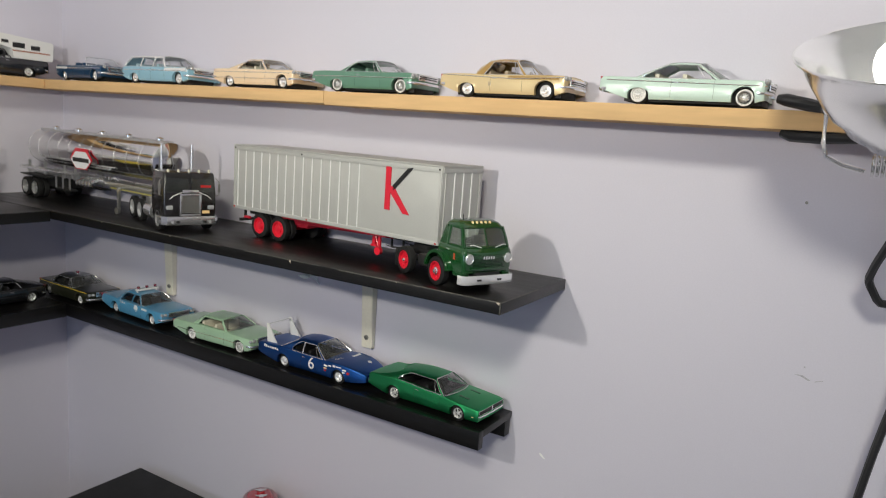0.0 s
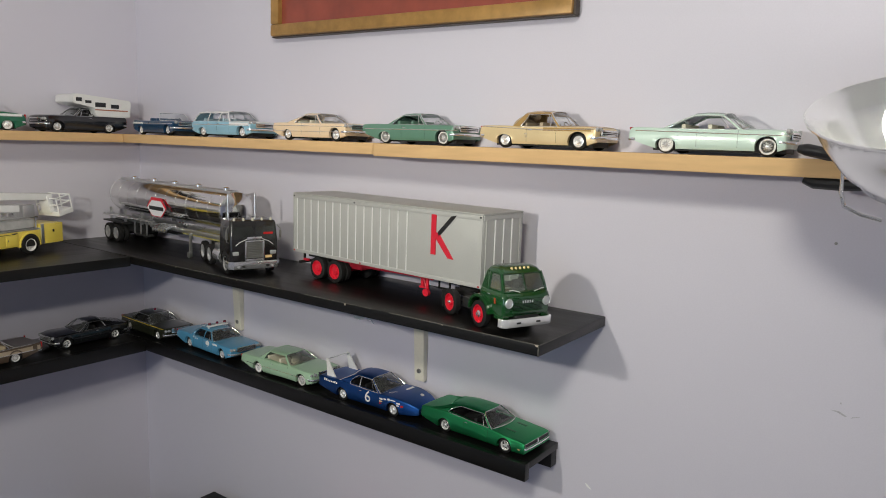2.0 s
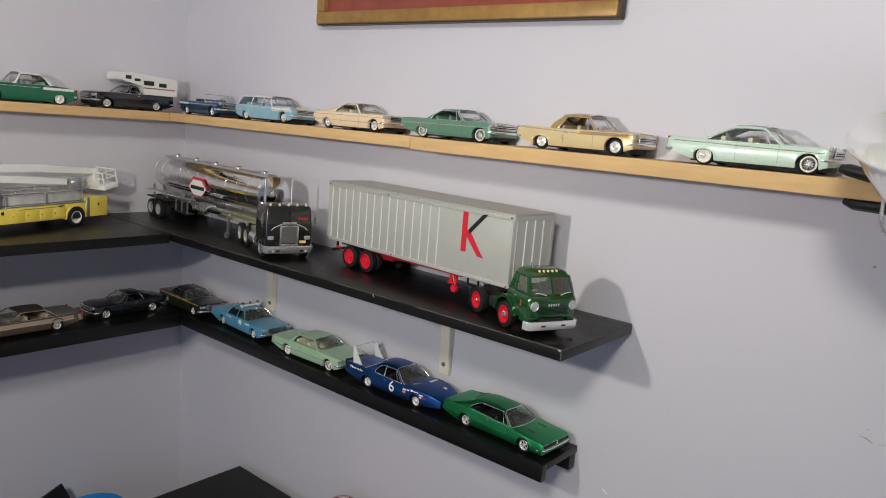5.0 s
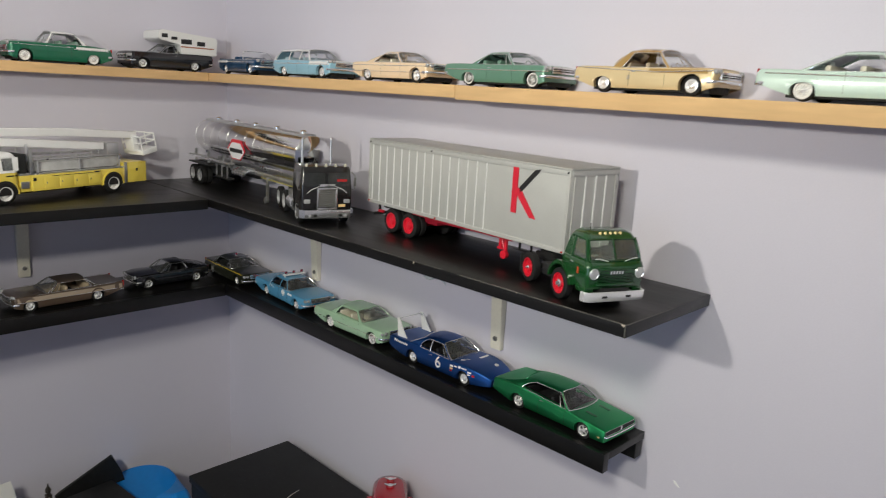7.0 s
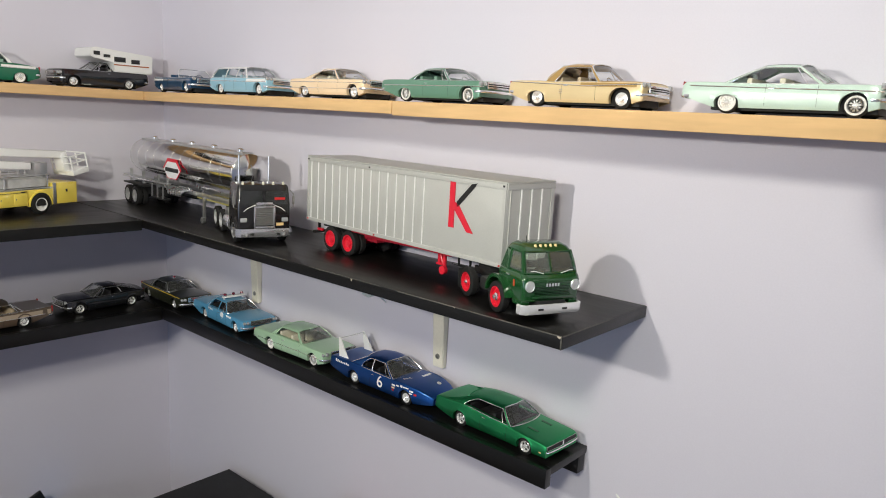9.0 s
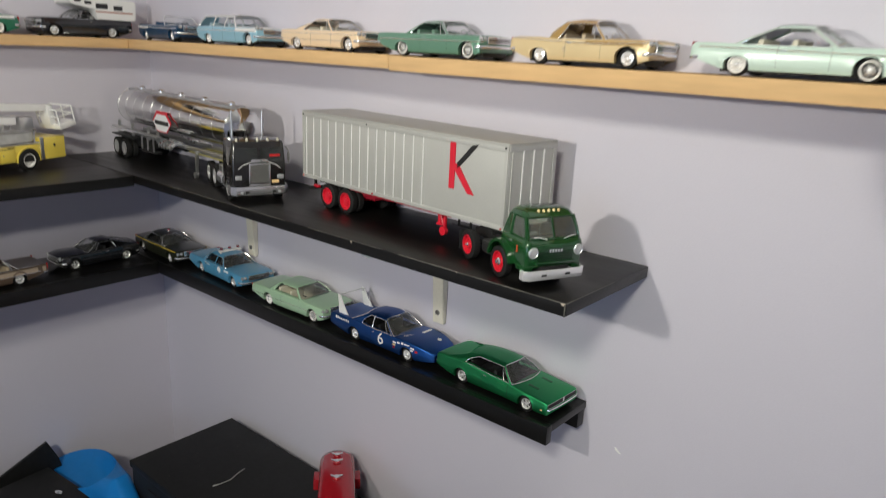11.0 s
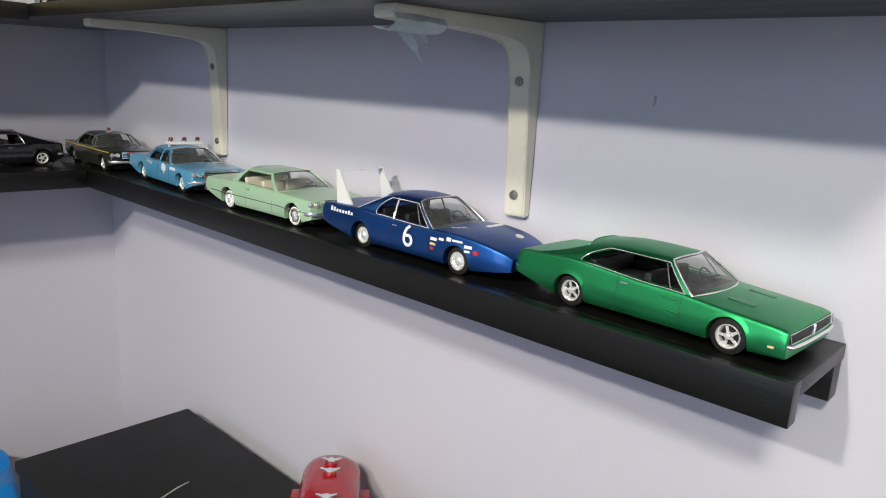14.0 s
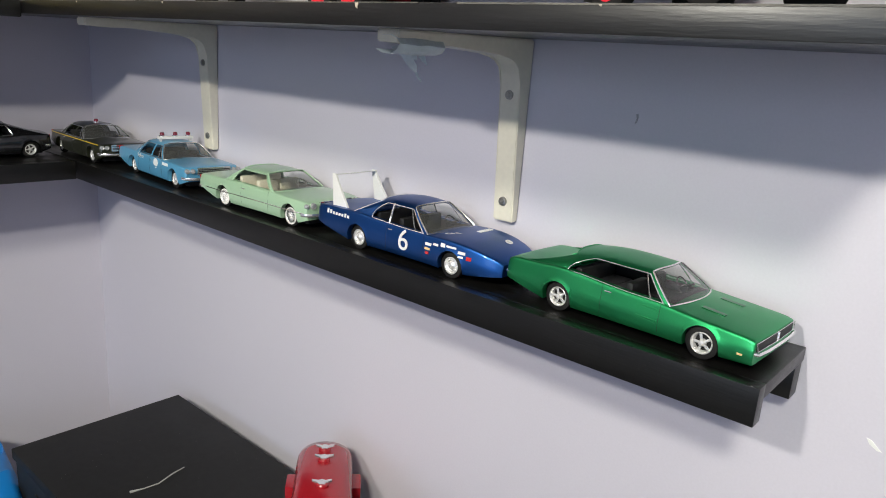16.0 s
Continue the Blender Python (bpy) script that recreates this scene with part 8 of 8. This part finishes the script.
def crumple(name, x, y, z, rx, ry, h, m, label, seed, rz=0):
    rnd = random.Random(seed)
    bm = bmesh.new()
    rows = []
    n = 14
    for i in range(n + 1):
        row = []
        for j in range(n + 1):
            u, v = i / n * 2 - 1, j / n * 2 - 1
            edge = max(abs(u), abs(v))
            bump = noise.noise(Vector((u * 2.3 + seed, v * 2.3, seed))) * 0.5 + noise.noise(Vector((u * 6 + seed, v * 6, 2.0))) * 0.25
            row.append((u * rx * (1 + 0.08 * rnd.uniform(-1, 1)), v * ry * (1 + 0.08 * rnd.uniform(-1, 1)), max(0.0, h * (0.55 + bump) * (1 - edge ** 4 * 0.7))))
        rows.append(row)
    top = loft(bm, rows, closed=False, caps=False)
    g = bmesh.ops.extrude_face_region(bm, geom=list(bm.faces))
    for v in [e for e in g["geom"] if isinstance(e, bmesh.types.BMVert)]:
        v.co.z -= 0.0012
    ob = tagged(part(name, bm, m, sharp=20), label, "paper")
    ob.matrix_world = pose(x, y, z, 0, 0, rz)
    return ob
crumple("crumpled_paper", 1.150, -0.105, z + 0.001, 0.060, 0.055, 0.030, PAPER, "crumpled cream paper on top of the magazine pile", 4, 15)

# folded newspaper on the cabinet
news = tagged(new("newspaper"), "folded old newspaper with blackened print lying on the desk", "newspaper")
news.matrix_world = pose(0.605, -0.330, 0.632, 0, 0, 28) @ Matrix.Diagonal((0.72, 0.72, 0.95, 1))
NEWSDARK = mat("newsprint_photo", (0.20, 0.18, 0.15), 0.8, grain=45, vary=0.8, wide=12)
for i in range(6):
    bm = bmesh.new()
    rows = []
    for a in range(9):
        u = a / 8
        zz = 0.020 * i + 0.030 + 0.006 * math.sin(3 * u + i) + 0.010 * u
        rows.append([(-0.085 + 0.17 * u + 0.003 * (i % 3), v, zz) for v in (-0.062, 0.062)] + [(-0.085 + 0.17 * u + 0.003 * (i % 3), v, zz - 0.014) for v in (0.062, -0.062)])
    loft(bm, rows)
    part("sheet", bm, PAPER, news)
bm = bmesh.new()
rows = [[(-0.055 + 0.12 * u / 8, v, 0.1305 + 0.006 * math.sin(3 * (0.18 + 0.7 * u / 8) + 5) + 0.010 * (0.18 + 0.7 * u / 8)) for v in (-0.05, 0.05)] for u in range(9)]
loft(bm, rows, closed=False, caps=False)
part("printed_photo", bm, NEWSDARK, news, "dark printed picture")
bm = bmesh.new()
box(bm, -0.08, 0.08, -0.06, 0.06, -0.002, 0.024, 0.002)
part("lower_fold", bm, PAPER, news)

# black case, blue plastic sheet, board and card beside it
CASETOP = 0.675
case = tagged(new("black_case"), "thin black hard case with small chrome latches lying on the desk", "case")
case.matrix_world = pose(0.066, -0.314, 0.63, 0, 0, 6)
bm = bmesh.new()
box(bm, 0, 0.282, -0.272, 0, 0, 0.024, 0.004)
part("case_body", bm, MATTBLACK, case)
bm = bmesh.new()
box(bm, 0, 0.282, -0.272, 0, 0.025, CASETOP - 0.63, 0.004)
part("case_lid", bm, MATTBLACK, case)
for x, y, rz, k in ((0.122, -0.083, 25, 1.0), (0.104, -0.035, 20, 0.4)):
    bm = bmesh.new()
    ring = [(0.018 * k * math.cos(q * 0.5236), 0.008 * k * math.sin(q * 0.5236), 0) for q in range(13)]
    tube(bm, [pose(x, y, CASETOP - 0.63 + 0.002, 0, 0, rz) @ Vector(p) for p in ring], 0.0014, 6, False)
    latch = part("latch", bm, CHROME, case, "oval chrome latch")
    bm = bmesh.new()
    box(bm, -0.015 * k, 0.015 * k, -0.006 * k, 0.006 * k, 0, 0.002, 0.0005, pose(x, y, CASETOP - 0.63, 0, 0, rz))
    part("latch_plate", bm, ALU, latch)
BLUEPLAST = mat("bright_blue_plastic", (0.008, 0.20, 0.58), 0.45, spec=0.3, grain=80, vary=0.05, wide=10)
# rings from the open end to the narrow one: over the top from the case's side, round to the back
CURL = [[(0.190, -0.309, 0.679), (0.238, -0.300, 0.704), (0.258, -0.284, 0.722), (0.228, -0.250, 0.716), (0.186, -0.230, 0.706), (0.120, -0.221, 0.694), (0.042, -0.232, 0.668), (0.013, -0.262, 0.655), (0.020, -0.300, 0.652)],
        [(0.290, -0.304, 0.684), (0.290, -0.296, 0.712), (0.290, -0.277, 0.732), (0.286, -0.256, 0.730), (0.282, -0.245, 0.714), (0.276, -0.243, 0.690), (0.272, -0.246, 0.664), (0.270, -0.262, 0.646), (0.270, -0.284, 0.640)],
        [(0.420, -0.290, 0.642), (0.423, -0.288, 0.646), (0.426, -0.282, 0.650), (0.428, -0.274, 0.650), (0.428, -0.268, 0.648), (0.427, -0.266, 0.645), (0.425, -0.267, 0.642), (0.423, -0.270, 0.640), (0.420, -0.276, 0.638)]]
fine = []
for ring in CURL:
    axes = [smooth_curve(range(9), [p[i] for p in ring]) for i in range(3)]
    fine.append([Vector([a(q / 4) for a in axes]) for q in range(33)])
bm = bmesh.new()
loft(bm, [[fine[0][q].lerp(fine[1][q], g / 5) for q in range(33)] for g in range(5)] + [[fine[1][q].lerp(fine[2][q], g / 4) for q in range(33)] for g in range(5)], closed=False, caps=False)
thicken(bm, 0.0012)
tagged(part("blue_sheet", bm, BLUEPLAST), "bright blue plastic sheet rolled up between case and cabinet", "plastic sheet")
bm = bmesh.new()
slab(bm, [(0.040, y, z) for y, z in ((-0.42, 0.6301), (-0.42, 0.666), (-0.41, 0.672), (-0.305, 0.719), (-0.286, 0.675), (-0.276, 0.6301))], (0.006, 0, 0))
tagged(part("black_board", bm, MATTBLACK), "black board standing behind the case", "board")
CARD = mat("white_card", (0.86, 0.84, 0.79), 0.7, grain=80, vary=0.03)
bm = bmesh.new()
slab(bm, [(0.050, y, z) for y, z in ((-0.80, 0.6301), (-0.79, 0.664), (-0.759, 0.683), (-0.712, 0.708), (-0.66, 0.720), (-0.60, 0.727), (-0.499, 0.734), (-0.478, 0.6301))], (0.0014, 0, 0))
tagged(part("white_card", bm, CARD), "large white card with curved edge standing by the wall", "card")
# small lattice tower
IRON = mat("dark_bronze", (0.06, 0.05, 0.04), 0.45, 0.7, grain=200, vary=0.3)
tower = tagged(new("tower_figurine"), "small dark bronze lattice tower figurine standing on the case", "figurine")
tower.matrix_world = pose(0.200, -0.474, CASETOP) @ Matrix.Scale(1.44, 4)
for sx in (-1, 1):
    for sy in (-1, 1):
        bm = bmesh.new()
        tube(bm, [(sx * 0.017, sy * 0.017, 0), (sx * 0.010, sy * 0.010, 0.018), (sx * 0.006, sy * 0.006, 0.034), (sx * 0.002, sy * 0.002, 0.062)], [0.0028, 0.002, 0.0016, 0.001], 5)
        part("tower_leg", bm, IRON, tower)
for z, w in ((0.017, 0.013), (0.034, 0.008), (0.062, 0.0036)):
    bm = bmesh.new()
    box(bm, -w, w, -w, w, z - 0.0012, z + 0.0012, 0.0004)
    part("platform", bm, IRON, tower)
bm = bmesh.new()
lathe(bm, [(0.002, 0.060), (0.0022, 0.066), (0.0032, 0.067), (0.0034, 0.071), (0.0012, 0.075), (0, 0.080)], Matrix.Rotation(radians(90), 4, "X"), 10)
part("spire", bm, IRON, tower)
scraps = tagged(new("shredded_paper"), "heap of torn cream paper scraps with black print beside the case", "paper")
scraps.matrix_world = pose(0.118, -0.640, 0.63)
random.seed(5)
INKED = mat("printed_paper", (0.10, 0.095, 0.085), 0.8, grain=90, vary=0.9, wide=40)
bm = bmesh.new()
lathe(bm, [(0.062, 0), (0.056, 0.02), (0.044, 0.044), (0.02, 0.058), (0, 0.060)], Matrix.Rotation(radians(90), 4, "X"), 14)
part("paper_heap", bm, PAPER, scraps)
for i in range(70):
    r, a = random.uniform(0, 0.062), random.uniform(0, 6.2832)
    m = pose(r * math.cos(a), r * math.sin(a), 0.066 - 0.62 * r + random.uniform(0, 0.010), random.uniform(-40, 40), random.uniform(-40, 40), random.uniform(0, 180))
    w, h = random.uniform(0.008, 0.020), random.uniform(0.003, 0.007)
    bm = bmesh.new()
    slab(bm, [m @ Vector(p) for p in ((-w, -h, 0), (w * 0.9, -h * 0.7, 0.001), (w, h, 0), (-w * 0.8, h * 0.8, 0.001))], (0, 0, 0.0005))
    part("scrap", bm, (PAPER, INKED, PAPER)[i % 3], scraps)
